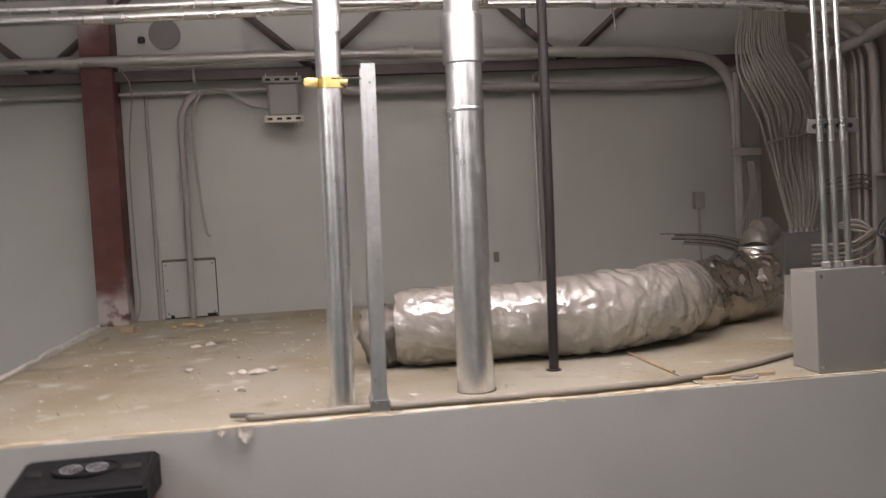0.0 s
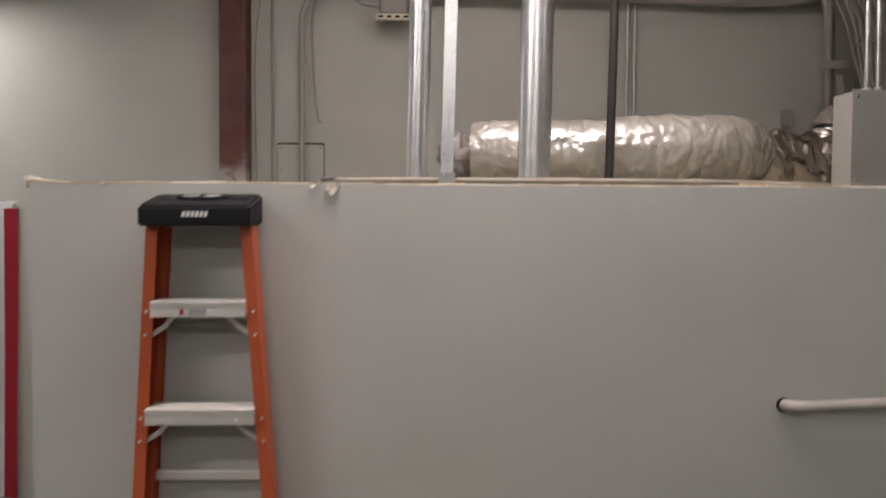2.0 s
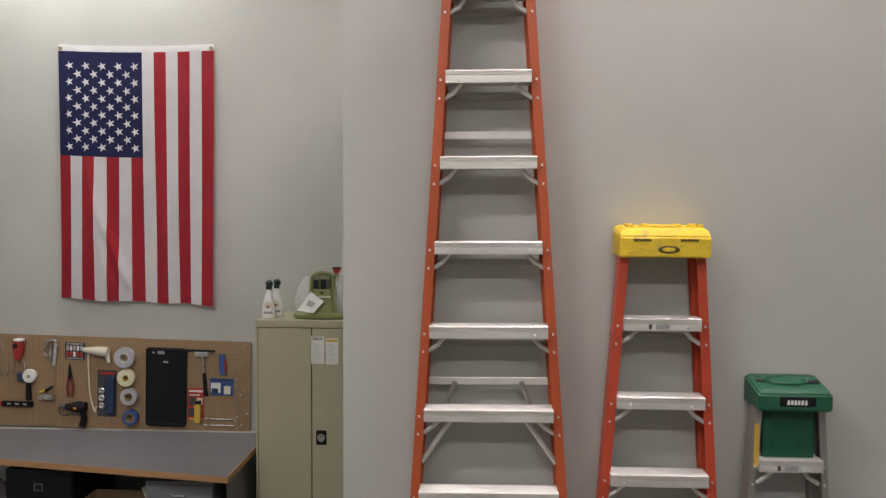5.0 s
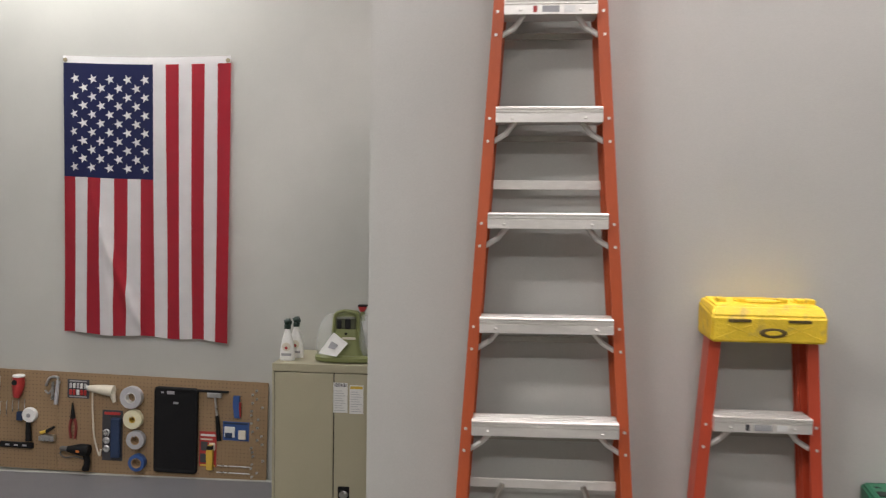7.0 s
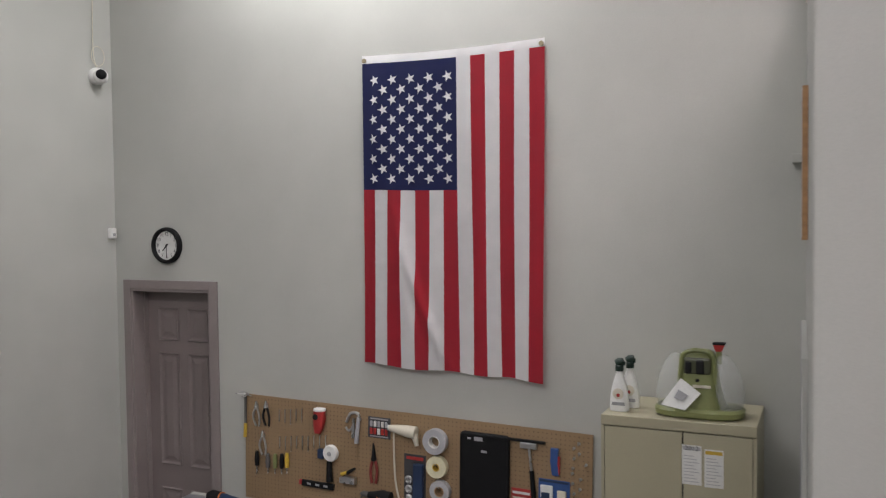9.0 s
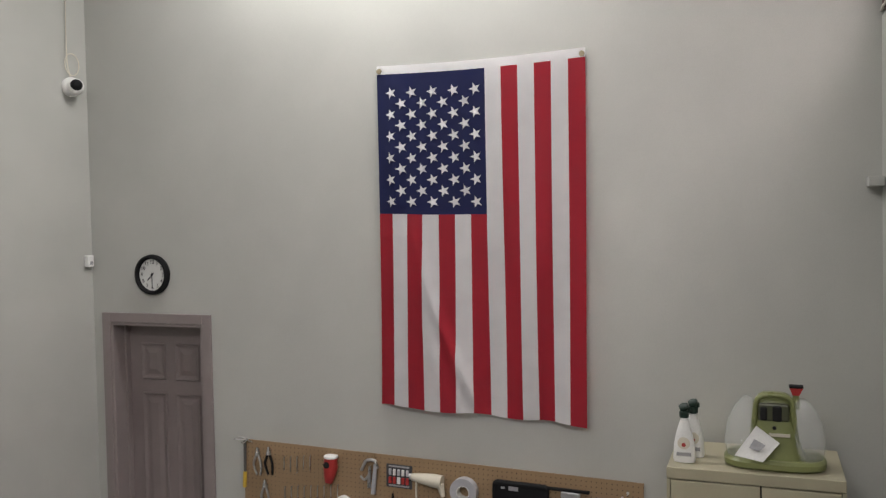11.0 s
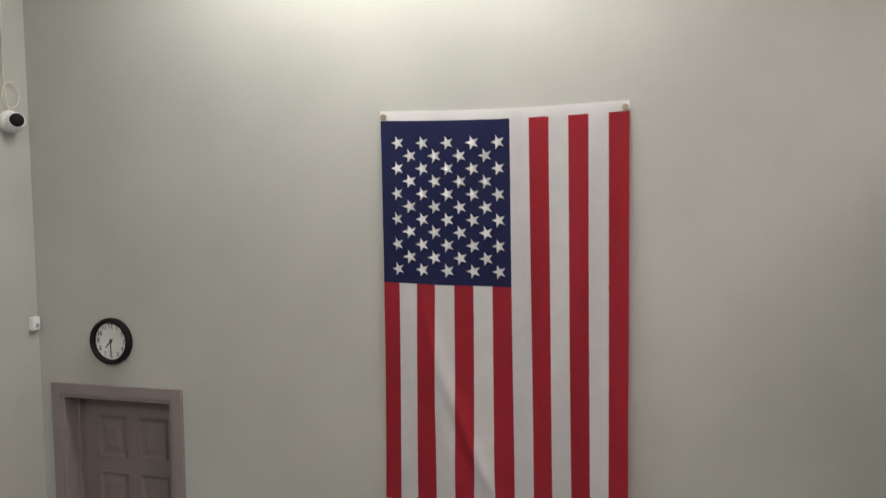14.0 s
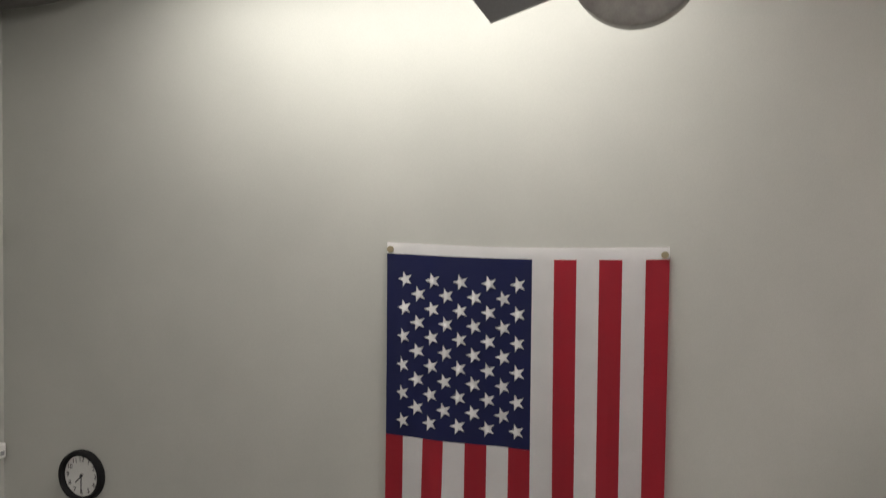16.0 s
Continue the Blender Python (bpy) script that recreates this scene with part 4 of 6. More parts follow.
outlet = thing("outlet_box", (2.20, BACK, 4.15), "small grey outlet box with a conduit below it", "outlet box")
box_part("box_body", outlet, CONDUIT_PALE, (-0.03, 0.03, -0.045, 0, 0, 0.10), 0.003)
tube_part("outlet_conduit", outlet, CONDUIT_GREY, [(0, -0.02, 0.0), (0, -0.02, DECKZ - 4.15)], 0.009, 8)

# overhead conduits across the mezzanine
for i, (y, z, z2, r) in enumerate(((3.42, 4.955, 4.985, 0.016), (3.47, 5.005, 5.035, 0.013), (3.36, 5.035, 5.06, 0.013), (3.55, 5.075, 5.10, 0.016))):
    oc = run("overhead_conduit", smooth_path([(-2.6, y, z - 0.01), (-1.0, y, z), (0.4, y, z2), (1.5, y, z2 - 0.015), (2.0, y, z2 - 0.05), (2.5, y, z2 - 0.055)], 6), r, EMT, "bright steel conduit running overhead", group="overhead conduits", seg=12)
    for x in (-0.75 + 0.31 * i, 1.05 - 0.17 * i):
        zc = z + (z2 - z) * (x + 1.0) / 1.4 if x < 0.4 else z2 - 0.009 * (x - 0.4)
        bm = nb()
        lathe(bm, [(r, x - 0.032), (r + 0.003, x - 0.030), (r + 0.003, x + 0.030), (r, x + 0.032)], 14, (0, y, zc), "x")
        part("coupling", bm, GALV_DULL, oc, "dull steel conduit coupling", True)
run("overhead_conduit", smooth_path([(-0.42, 3.1, 5.12), (-0.25, 3.25, 5.03), (-0.1, 3.38, 4.995), (0.6, 3.40, 4.995)], 6), 0.010, EMT, "bright steel conduit running overhead", group="overhead conduits")
run("hanger_rod", [(0.86, 3.9, 5.0), (0.86, 3.9, ROOF)], 0.010, BLACKPIPE, "black hanger rod under the roof", "hanger", 8)
run("hanger_wire", smooth_path([(1.28, 3.9, 4.98), (1.26, 3.9, 5.15), (1.24, 3.9, 5.4), (1.24, 3.9, ROOF)], 4), 0.005, CABLE, "thin hanging wire under the roof", "wire", 6)
for x, y, z in ((-0.05, 4.96, 5.02), (-0.98, 5.10, 5.22), (0.235, 5.07, 5.02)):
    bm = nb()
    lathe(bm, [(0.012, 0.0), (0.020, 0.006), (0.020, 0.026), (0.014, 0.034)], 10, (x, y, z))
    solid("beam_clamp", bm, BLACKPIPE, "small black beam clamp", "clamp", group="beam clamps")
bm = nb()
lathe(bm, [(0.085, 0.0), (0.085, 0.010), (0.06, 0.014)], 20, (-0.86, 5.118, 5.27), "y")
solid("round_stain_plate", bm, BOXDARK, "dark round cover plate high on the wall", "cover plate", smooth=True)

# ---------------------------------------------------------------- electrical corner of the mezzanine
ebox = thing("electrical_box", (1.413, 2.475, 3.700), "large grey steel electrical box on the mezzanine edge", "electrical box")
box_part("box_body", ebox, BOXGREY, (-0.100, 0.122, 0.008, 0.135, 0.0, 0.290), 0.003)
box_part("cover", ebox, BOXGREY, (-0.103, 0.125, 0.0, 0.008, -0.004, 0.294), 0.002)
for x, z in ((-0.088, 0.275), (0.108, 0.275), (-0.088, 0.015), (0.108, 0.015)):
    lathe_part("screw", ebox, CHROME, [(0.005, -0.003), (0.005, 0), (0.002, 0.001)], 8, (x, 0, z), "y")
for i, x in enumerate((1.391, 1.426, 1.463)):
    c = thing("riser_conduit", (x, 2.55, 3.99), "bright steel conduit rising from the electrical box", "conduit", "riser conduits")
    tube_part("conduit_body", c, EMT, [(0, 0, 0), (-0.004, 0, 0.3), (-0.020, 0, 0.9), (-0.03, 0, 1.75)], 0.0088, 14)
    lathe_part("connector", c, GALV_DULL, [(0.011, 0.0), (0.0125, 0.003), (0.0125, 0.018), (0.0095, 0.021)], 14)
br = thing("strut_bracket", (1.43, 2.56, 4.385), "pale perforated strut bracket holding the conduits", "bracket")
box_part("plate", br, BOXDARK, (-0.075, 0.085, 0.0, 0.006, 0.0, 0.042), 0.002)
for x in (-0.055, -0.018, 0.020, 0.058):
    lathe_part("hole", br, BLACK_DEEP, [(0.008, -0.001), (0.008, 0.003), (0.003, 0.004)], 10, (x, 0, 0.021), "y")
run("corner_conduit", [(2.27, 4.72, DECKZ), (2.27, 4.72, 4.9)], 0.020, CONDUIT_GREY, "painted conduit bending over near the mezzanine corner", group="corner conduits", seg=12)
bm = nb()
box(bm, 2.215, 2.39, 4.690, 4.701, 4.435, 4.48, 0.002)
solid("strut_rail", bm, CONDUIT_PALE, "short slotted strut behind the cable bundle", "bracket")

N = 22
for i in range(N):
    f = i / (N - 1)
    rng = random.Random(70 + i)
    j = lambda s: rng.uniform(-s, s)
    bell = math.sin(math.pi * f)
    pts = [(2.12 + 0.20 * f, 4.30 + j(0.01), 5.60), (2.09 + 0.22 * f, 4.30 + j(0.01), 5.16), (2.05 + 0.28 * f, 4.29 + j(0.015), 4.96), (2.07 + 0.33 * f + j(0.004), 4.27 + j(0.015) - 0.05 * bell, 4.80),
           (2.15 + 0.335 * f + j(0.008), 4.27 + j(0.03) - 0.05 * bell, 4.62), (2.20 + 0.295 * f + j(0.01), 4.28 + j(0.03), 4.45), (2.27 + 0.20 * f + j(0.02), 4.29 + j(0.02), 4.20), (2.32 + 0.12 * f + j(0.008), 4.30, 4.02), (2.325 + 0.12 * f, 4.30, 3.96)]
    run("bundle_cable", smooth_path(pts, 7), 0.0074, CABLE, "grey cable in a thick bundle sweeping down to a box", "cable", 7, group="cable bundle")
run("cable_tie_bar", smooth_path([(2.14, 4.20, 4.47), (2.33, 4.20, 4.505), (2.52, 4.20, 4.53)], 4), 0.006, CABLE, "thin bar tying the cable bundle", "cable tie", 6)
enc = thing("wiring_enclosure", (2.39, 4.25, DECKZ), "dark grey steel wiring enclosure below the cable bundle", "electrical box")
box_part("box_body", enc, BOXDARK, (-0.14, 0.16, 0.0, 0.18, 0.0, 0.315), 0.004)
for i in range(6):
    lathe_part("connector", enc, BOXGREY, [(0.014, 0.312), (0.014, 0.335), (0.010, 0.34)], 10, (-0.075 + i * 0.03, 0.05, 0))
bm = nb()
loft(bm, [[(1.63, 3.2, DECKZ), (1.82, 3.2, DECKZ), (1.82, 3.212, DECKZ), (1.63, 3.212, DECKZ)], [(1.665, 3.24, DECKZ + 0.21), (1.82, 3.24, DECKZ + 0.21), (1.82, 3.252, DECKZ + 0.21), (1.665, 3.252, DECKZ + 0.21)]])
solid("loose_cover_plate", bm, CONDUIT_PALE, "loose pale cover plate leaning behind the electrical box", "cover plate")
for i in range(7):
    z = 4.0 + 0.022 * i
    run("fan_cable", smooth_path([(2.30, 4.70, 3.84 + 0.012 * i), (2.22, 4.66, 3.89 + 0.013 * i), (2.08 - 0.01 * i, 4.62, 3.94 + 0.012 * i), (1.86 - 0.02 * i + 0.03 * (i % 3), 4.6, 3.97 + 0.010 * i)], 6), 0.0048, CABLE_DARK if i % 2 else CABLE, "loose cable fanning out over the duct", "cable", 6, group="fanned cables")
for i in range(6):
    run("loop_cable", smooth_path([(2.235 + 0.008 * i, 4.62, 3.86), (2.20 + 0.02 * i, 4.60, 3.98), (2.24 + 0.018 * i, 4.62, 4.10), (2.30 + 0.008 * i, 4.66, 4.22), (2.31 + 0.006 * i, 4.7, 4.4)], 6), 0.0055, CABLE, "dark cable curling up beside the conduit", "cable", 6, group="curled cables")
for i in range(5):
    run("coiled_cable", smooth_path([(1.72, 3.15, 3.95 + 0.017 * i), (1.86, 3.12, 3.955 + 0.017 * i), (1.97, 3.16, 3.98 + 0.02 * i), (2.00, 3.2, 4.05), (1.95, 3.22, 4.10 - 0.01 * i), (1.86, 3.24, 4.08)], 6), 0.005, CABLE_DARK if i % 2 else CABLE_DUSTY, "grey cable coiled behind the electrical box", "cable", 6, group="coiled cables")
for i in range(2):
    run("wall_cable", smooth_path([(1.60, 2.62, 3.70 + 0.02 * i), (1.66, 2.66, 3.76 + 0.03 * i), (1.80, 2.75, 3.84 + 0.02 * i), (1.98, 2.9, 3.78)], 6), 0.005, CABLE_DARK, "cable tangled beside the electrical box", "cable", 6, group="tangled cables")

# ---------------------------------------------------------------- loose things on the plywood
run("edge_cable", smooth_path([(-0.285, 2.515, DECKZ + 0.012), (-0.24, 2.50, DECKZ + 0.010), (0.0, 2.497, DECKZ + 0.012), (0.45, 2.488, DECKZ + 0.012), (0.80, 2.50, DECKZ + 0.012), (0.98, 2.545, DECKZ + 0.012), (1.20, 2.64, DECKZ + 0.012), (1.40, 2.755, DECKZ + 0.012), (1.52, 2.80, DECKZ + 0.014)], 8), 0.0095, CABLE_DUSTY, "thick grey cable lying along the mezzanine edge", "cable", 10)
run("cable_tail", smooth_path([(-0.33, 2.53, DECKZ + 0.014), (-0.29, 2.512, DECKZ + 0.016), (-0.24, 2.50, DECKZ + 0.014)], 5), 0.007, CABLE_DARK, "frayed dark cable end", "cable", 7)
bm = nb()
tube(bm, [(1.10 + 0.036 * math.cos(a), 2.50 + 0.018 * math.sin(a), DECKZ + 0.006) for a in [2 * math.pi * i / 20 for i in range(21)]], 0.0045, 6)
solid("metal_ring", bm, CABLE, "tan ring-shaped offcut lying at the edge", "scrap", smooth=True)
bm = nb()
box(bm, 0.985, 1.20, 2.515, 2.53, DECKZ + 0.002, DECKZ + 0.012, 0.001)
solid("wood_lath", bm, PINE, "thin splintered wood lath lying at the edge", "scrap wood")
bm = nb()
tube(bm, [(0.952, 3.02, DECKZ + 0.003), (0.957, 2.66, DECKZ + 0.003)], 0.006, 5)
solid("seam_splinter", bm, PINE, "long wood splinter lying on the plywood seam", "scrap wood")


def crumb(x, y, size, seed, m=GYPSUM, label="white plaster crumb lying on the plywood", flat=0.4):
    rng = random.Random(seed)
    bm = nb()
    bmesh.ops.create_icosphere(bm, subdivisions=1, radius=1.0)
    sx, sy, sz = size * rng.uniform(0.7, 1.4), size * rng.uniform(0.6, 1.0), size * flat * rng.uniform(0.6, 1.0)
    a = rng.uniform(0, 3)
    for v in bm.verts:
        k = rng.uniform(0.45, 1.3)
        p = v.co * k
        p = Vector((p.x * sx, p.y * sy, p.z * sz))
        v.co = Vector((p.x * math.cos(a) - p.y * math.sin(a), p.x * math.sin(a) + p.y * math.cos(a), p.z))
    lo = min(v.co.z for v in bm.verts)
    bmesh.ops.translate(bm, vec=(0, 0, -lo - 0.001), verts=bm.verts)
    return solid("plaster_crumb", bm, m, label, "rubble", group="rubble on the plywood", loc=(x, y, DECKZ))


BIG = ((-0.339, 2.917, 0.024), (-0.350, 2.94, 0.018), (-0.31, 3.20, 0.030), (-0.36, 3.22, 0.022), (-0.40, 3.215, 0.020), (-0.262, 3.24, 0.024), (-0.558, 3.337, 0.022), (-0.565, 3.98, 0.030), (-0.62, 3.95, 0.028), (-0.47, 4.05, 0.020),
       (-0.363, 3.535, 0.016), (0.171, 2.654, 0.014), (-0.984, 3.631, 0.016), (-0.20, 2.78, 0.008), (-0.95, 3.0, 0.010), (-0.30, 4.4, 0.016), (-0.02, 4.6, 0.018), (-0.55, 4.45, 0.018), (-0.15, 3.9, 0.014), (-0.78, 3.55, 0.010))
for i, (x, y, s) in enumerate(BIG):
    crumb(x, y, s, 200 + i)
rng = random.Random(12)
for i in range(46):
    x, y = rng.uniform(-1.1, 0.0), rng.uniform(2.7, 5.0)
    crumb(x, y, rng.uniform(0.003, 0.008), 400 + i)
for i, (x, y, s) in enumerate(((-0.78, 4.72, 0.035), (-0.70, 4.66, 0.025), (-0.84, 4.70, 0.022), (-0.62, 4.78, 0.03), (-0.55, 4.83, 0.024))):
    crumb(x, y, s, 600 + i, INSUL if i < 3 else GYPSUM, "yellow tuft of insulation lying by the hatch" if i < 3 else "pale plaster lump lying by the hatch")
for m, name, seed, count, what in ((GYPSUM, "plaster_dust", 77, 150, "fine pale plaster chips strewn over the plywood"), (CABLE_DARK, "dirt_specks", 78, 36, "fine dark dirt specks strewn over the plywood")):
    rng = random.Random(seed)
    bm = nb()
    for i in range(count):
        x, y = rng.uniform(-1.12, 0.15) if i % 3 else rng.uniform(-1.1, 2.2), FRONT + 0.08 + 2.5 * rng.random() ** 1.2
        w, d, h, a = rng.uniform(0.0015, 0.007), rng.uniform(0.001, 0.003), rng.uniform(0.001, 0.0035), rng.uniform(0, 3.1)
        c, s = math.cos(a), math.sin(a)
        loft(bm, [[(x + c * u * k - s * v * k, y + s * u * k + c * v * k, z) for u, v in ((-w, -d), (w, -d), (w * 0.7, d), (-w * 0.8, d))] for k, z in ((1, DECKZ + 0.001), (0.6, DECKZ + 0.002 + h))])
    solid(name, bm, m, what, "debris", "stuff")
bm = nb()
box(bm, -0.035, 0.035, -0.02, 0.02, 0, 0.030, 0.004)
solid("wood_block", bm, PINE, "small offcut wood block beside the column", "wood block", loc=(-1.055, 4.63, DECKZ))
for i, (x, y, dx, dy) in enumerate(((-0.70, 4.80, 0.22, 0.03), (-1.05, 4.45, 0.10, 0.16), (-0.58, 4.74, 0.12, -0.02), (-1.12, 4.2, 0.02, 0.25))):
    run("wood_sliver", [(x, y, DECKZ + 0.004), (x + dx, y + dy, DECKZ + 0.005)], 0.005, PINE if i % 2 else CABLE, "thin sliver of scrap lying on the plywood", "scrap wood", 5, group="slivers")

# ---------------------------------------------------------------- conduit and board on the partition
wc = thing("partition_conduit", (1.108, FRONT, 3.018), "pale conduit coming out of a hole in the partition", "conduit")
lathe_part("wall_hole", wc, BLACK_DEEP, [(0.0235, -0.003), (0.0235, -0.0005), (0.012, -0.0002)], 20, (0.004, 0, 0), "y")
tube_part("conduit_body", wc, CONDUIT_PALE, smooth_path([(0.006, 0.05, 0.0), (0.010, -0.005, 0.0), (0.035, -0.032, 0.001), (0.10, -0.042, 0.004), (0.35, -0.050, 0.018), (1.2, -0.06, 0.05), (3.6, -0.06, 0.12)], 8), 0.0195, 16)
board = thing("wooden_board", (1.39, 2.33, 0), "tall bare wooden board leaning on the partition", "board")
bm = nb()
loft(bm, [[(-0.2, -0.14, 0), (0.35, -0.14, 0), (0.35, -0.115, 0), (-0.2, -0.115, 0)], [(-0.2, 0.085, 2.14), (0.35, 0.085, 2.14), (0.35, 0.11, 2.14), (-0.2, 0.11, 2.14)]])
part("panel", bm, PINE, board)
bm = nb()
loft(bm, [[(-0.214, -0.142, 0), (-0.2, -0.142, 0), (-0.2, -0.113, 0), (-0.214, -0.113, 0)], [(-0.214, 0.083, 2.14), (-0.2, 0.083, 2.14), (-0.2, 0.112, 2.14), (-0.214, 0.112, 2.14)]])
part("edge_band", bm, mat("dark_brown_edge", (0.11, 0.055, 0.04), 0.6), board, "dark brown edge band")

# ---------------------------------------------------------------- door, clock, camera, sensor
door = thing("door_1", ((DX0 + DX1) / 2, BACK, 0), "closed mauve-grey six-panel door in a deep frame", "door", kind="structure")
hw = (DX1 - DX0) / 2
for s in (-1, 1):
    box_part("casing", door, FRAMEPAINT, (min(s * hw, s * (hw + 0.058)), max(s * hw, s * (hw + 0.058)), -0.018, 0.0, 0, DTOP + 0.058), 0.003)
    box_part("jamb", door, FRAMEPAINT, (min(s * (hw - 0.02), s * hw), max(s * (hw - 0.02), s * hw), -0.010, 0.14, 0, DTOP), 0.002)
    box_part("stop", door, FRAMEPAINT, (min(s * (hw - 0.034), s * (hw - 0.02)), max(s * (hw - 0.034), s * (hw - 0.02)), 0.085, 0.120, 0, DTOP - 0.034))
box_part("head_casing", door, FRAMEPAINT, (-hw, hw, -0.018, 0.0, DTOP, DTOP + 0.058), 0.003)
box_part("head_jamb", door, FRAMEPAINT, (-hw + 0.02, hw - 0.02, -0.010, 0.14, DTOP - 0.02, DTOP), 0.002)
slab = box_part("slab", door, DOORPAINT, (-hw + 0.022, hw - 0.022, 0.121, 0.16, 0.008, DTOP - 0.022), 0.002, "mauve door leaf")
pw = (2 * (hw - 0.022) - 0.11 * 2 - 0.09) / 2
for s in (-1, 1):
    xc = s * (0.045 + pw / 2)
    for z0, z1 in ((DTOP - 0.36, DTOP - 0.15), (1.02, DTOP - 0.46), (0.22, 0.84)):
        bm = nb()
        x0, x1 = xc - pw / 2, xc + pw / 2
        yo = 0.1185
        ring = lambda d, y: [(x0 + d, y, z0 + d), (x1 - d, y, z0 + d), (x1 - d, y, z1 - d), (x0 + d, y, z1 - d)]
        loft(bm, [ring(-0.010, 0.122), ring(-0.003, yo - 0.008), ring(0.012, yo + 0.001), ring(0.024, 0.1205), ring(0.055, yo - 0.007)], cap=True)
        part("raised_panel", bm, DOORPAINT, slab)

clock = thing("wall_clock", (-5.195, BACK, 2.538), "round black-rimmed wall clock with a white face", "wall clock")
lathe_part("rim", clock, BLACK, [(0.120, 0.0), (0.122, -0.015), (0.118, -0.034), (0.106, -0.038), (0.097, -0.030), (0.096, -0.014)], 40, (0, 0, 0), "y", "black plastic rim")
lathe_part("face", clock, WHITE, [(0.097, -0.008), (0.097, -0.0145), (0.02, -0.015)], 40, (0, 0, 0), "y", "white dial")


def text_part(txt, size, place, m, parent, rx=90, rz=0, name="lettering"):
    cu = bpy.data.curves.new(name, "FONT")
    cu.body, cu.size, cu.align_x, cu.align_y, cu.extrude = txt, size, "CENTER", "CENTER", 0.0004
    tmp = bpy.data.objects.new(name, cu)
    me = bpy.data.meshes.new_from_object(tmp)
    me.transform(pose(*place, rx, 0, rz))
    me.materials.clear()
    me.materials.append(m)
    ob = new(name, me)
    ob.parent = parent
    bpy.data.objects.remove(tmp)
    return ob


for h in range(1, 13):
    a = radians(90 - 30 * h)
    text_part(str(h), 0.032, (0.077 * math.cos(a), -0.0165, 0.077 * math.sin(a)), PRINT_DARK, clock, name="numeral")
for ang, ln, wd, y in ((90 - 225, 0.048, 0.006, -0.018), (90 - 180, 0.078, 0.0045, -0.020)):
    a = radians(ang)
    bm = nb()
    tube(bm, [(-0.012 * math.cos(a), y, -0.012 * math.sin(a)), (ln * math.cos(a), y, ln * math.sin(a))], wd / 2, 6)
    part("clock_pointer", bm, PRINT_DARK, clock)
lathe_part("hub", clock, PRINT_DARK, [(0.006, -0.016), (0.006, -0.023), (0.002, -0.024)], 12, (0, 0, 0), "y")

sec = thing("dome_camera", (LEFT, 4.985, 3.676), "white dome security camera on the side wall", "security camera")
lathe_part("base", sec, WHITE, [(0.055, 0.0), (0.058, 0.01), (0.058, 0.03), (0.05, 0.04)], 24, (0, 0, 0), "x")
bm = nb()
bmesh.ops.create_uvsphere(bm, u_segments=20, v_segments=14, radius=0.050)
bmesh.ops.translate(bm, vec=(0.060, -0.008, -0.004), verts=bm.verts)
part("ball", bm, WHITE, sec, "", True)
bm = nb()
bmesh.ops.create_uvsphere(bm, u_segments=16, v_segments=12, radius=0.036)
bmesh.ops.translate(bm, vec=(0.083, -0.024, 0.002), verts=bm.verts)
part("lens_cover", bm, BLACK, sec, "glossy black lens cover", True)
run("camera_cable", smooth_path([(LEFT + 0.02, 4.985, 3.726), (LEFT + 0.02, 4.96, 3.816), (LEFT + 0.012, 4.965, 4.0), (LEFT + 0.012, 4.97, 4.4), (LEFT + 0.012, 4.97, 5.2), (LEFT + 0.012, 4.97, ROOF)], 6), 0.003, CORDW, "thin white camera cable running up the wall", "cable", 6)
run("cable_loop", [(LEFT + 0.022, 4.995 + 0.055 * math.cos(a), 3.811 + 0.065 * math.sin(a)) for a in [2 * math.pi * i / 28 for i in range(29)]], 0.0028, CORDW, "loop of spare white camera cable", "cable", 6)
sensor = thing("wall_sensor", (LEFT, 5.085, 2.586), "small white plastic sensor on the side wall", "sensor")
box_part("housing", sensor, WHITE, (0.0, 0.035, -0.024, 0.024, 0.0, 0.072), 0.006)
box_part("window", sensor, PRINT_GREY, (0.0345, 0.0365, -0.012, 0.012, 0.015, 0.035))

# ---------------------------------------------------------------- pegboard
PX0, PX1, PZ0, PZ1 = -4.580, -2.320, 0.900, 1.568
peg = thing("pegboard", ((PX0 + PX1) / 2, BACK, PZ0), "tan perforated pegboard above the bench, half covered with tools", "pegboard")
for a, b in ((PX0, -3.752), (-3.750, PX1)):
    box_part("board", peg, PEG, (a - (PX0 + PX1) / 2, b - (PX0 + PX1) / 2, -0.024, -0.018, 0, PZ1 - PZ0))
for z in (0.02, (PZ1 - PZ0) / 2, PZ1 - PZ0 - 0.03):
    box_part("batten", peg, PINE, (PX0 + 0.02 - (PX0 + PX1) / 2, PX1 - 0.02 - (PX0 + PX1) / 2, -0.018, 0, z, z + 0.02))
PY = BACK - 0.024       # board face
TILT = 0.022            # the board hangs slightly askew
peg.rotation_euler = (0, TILT, 0)


def hung(name, x, z, label, category, group=""):
    ob = thing(name, (x, PY, z + 0.032 - TILT * (x + 3.45)), label, category, group)
    ob.rotation_euler = (0, TILT, 0)
    return ob


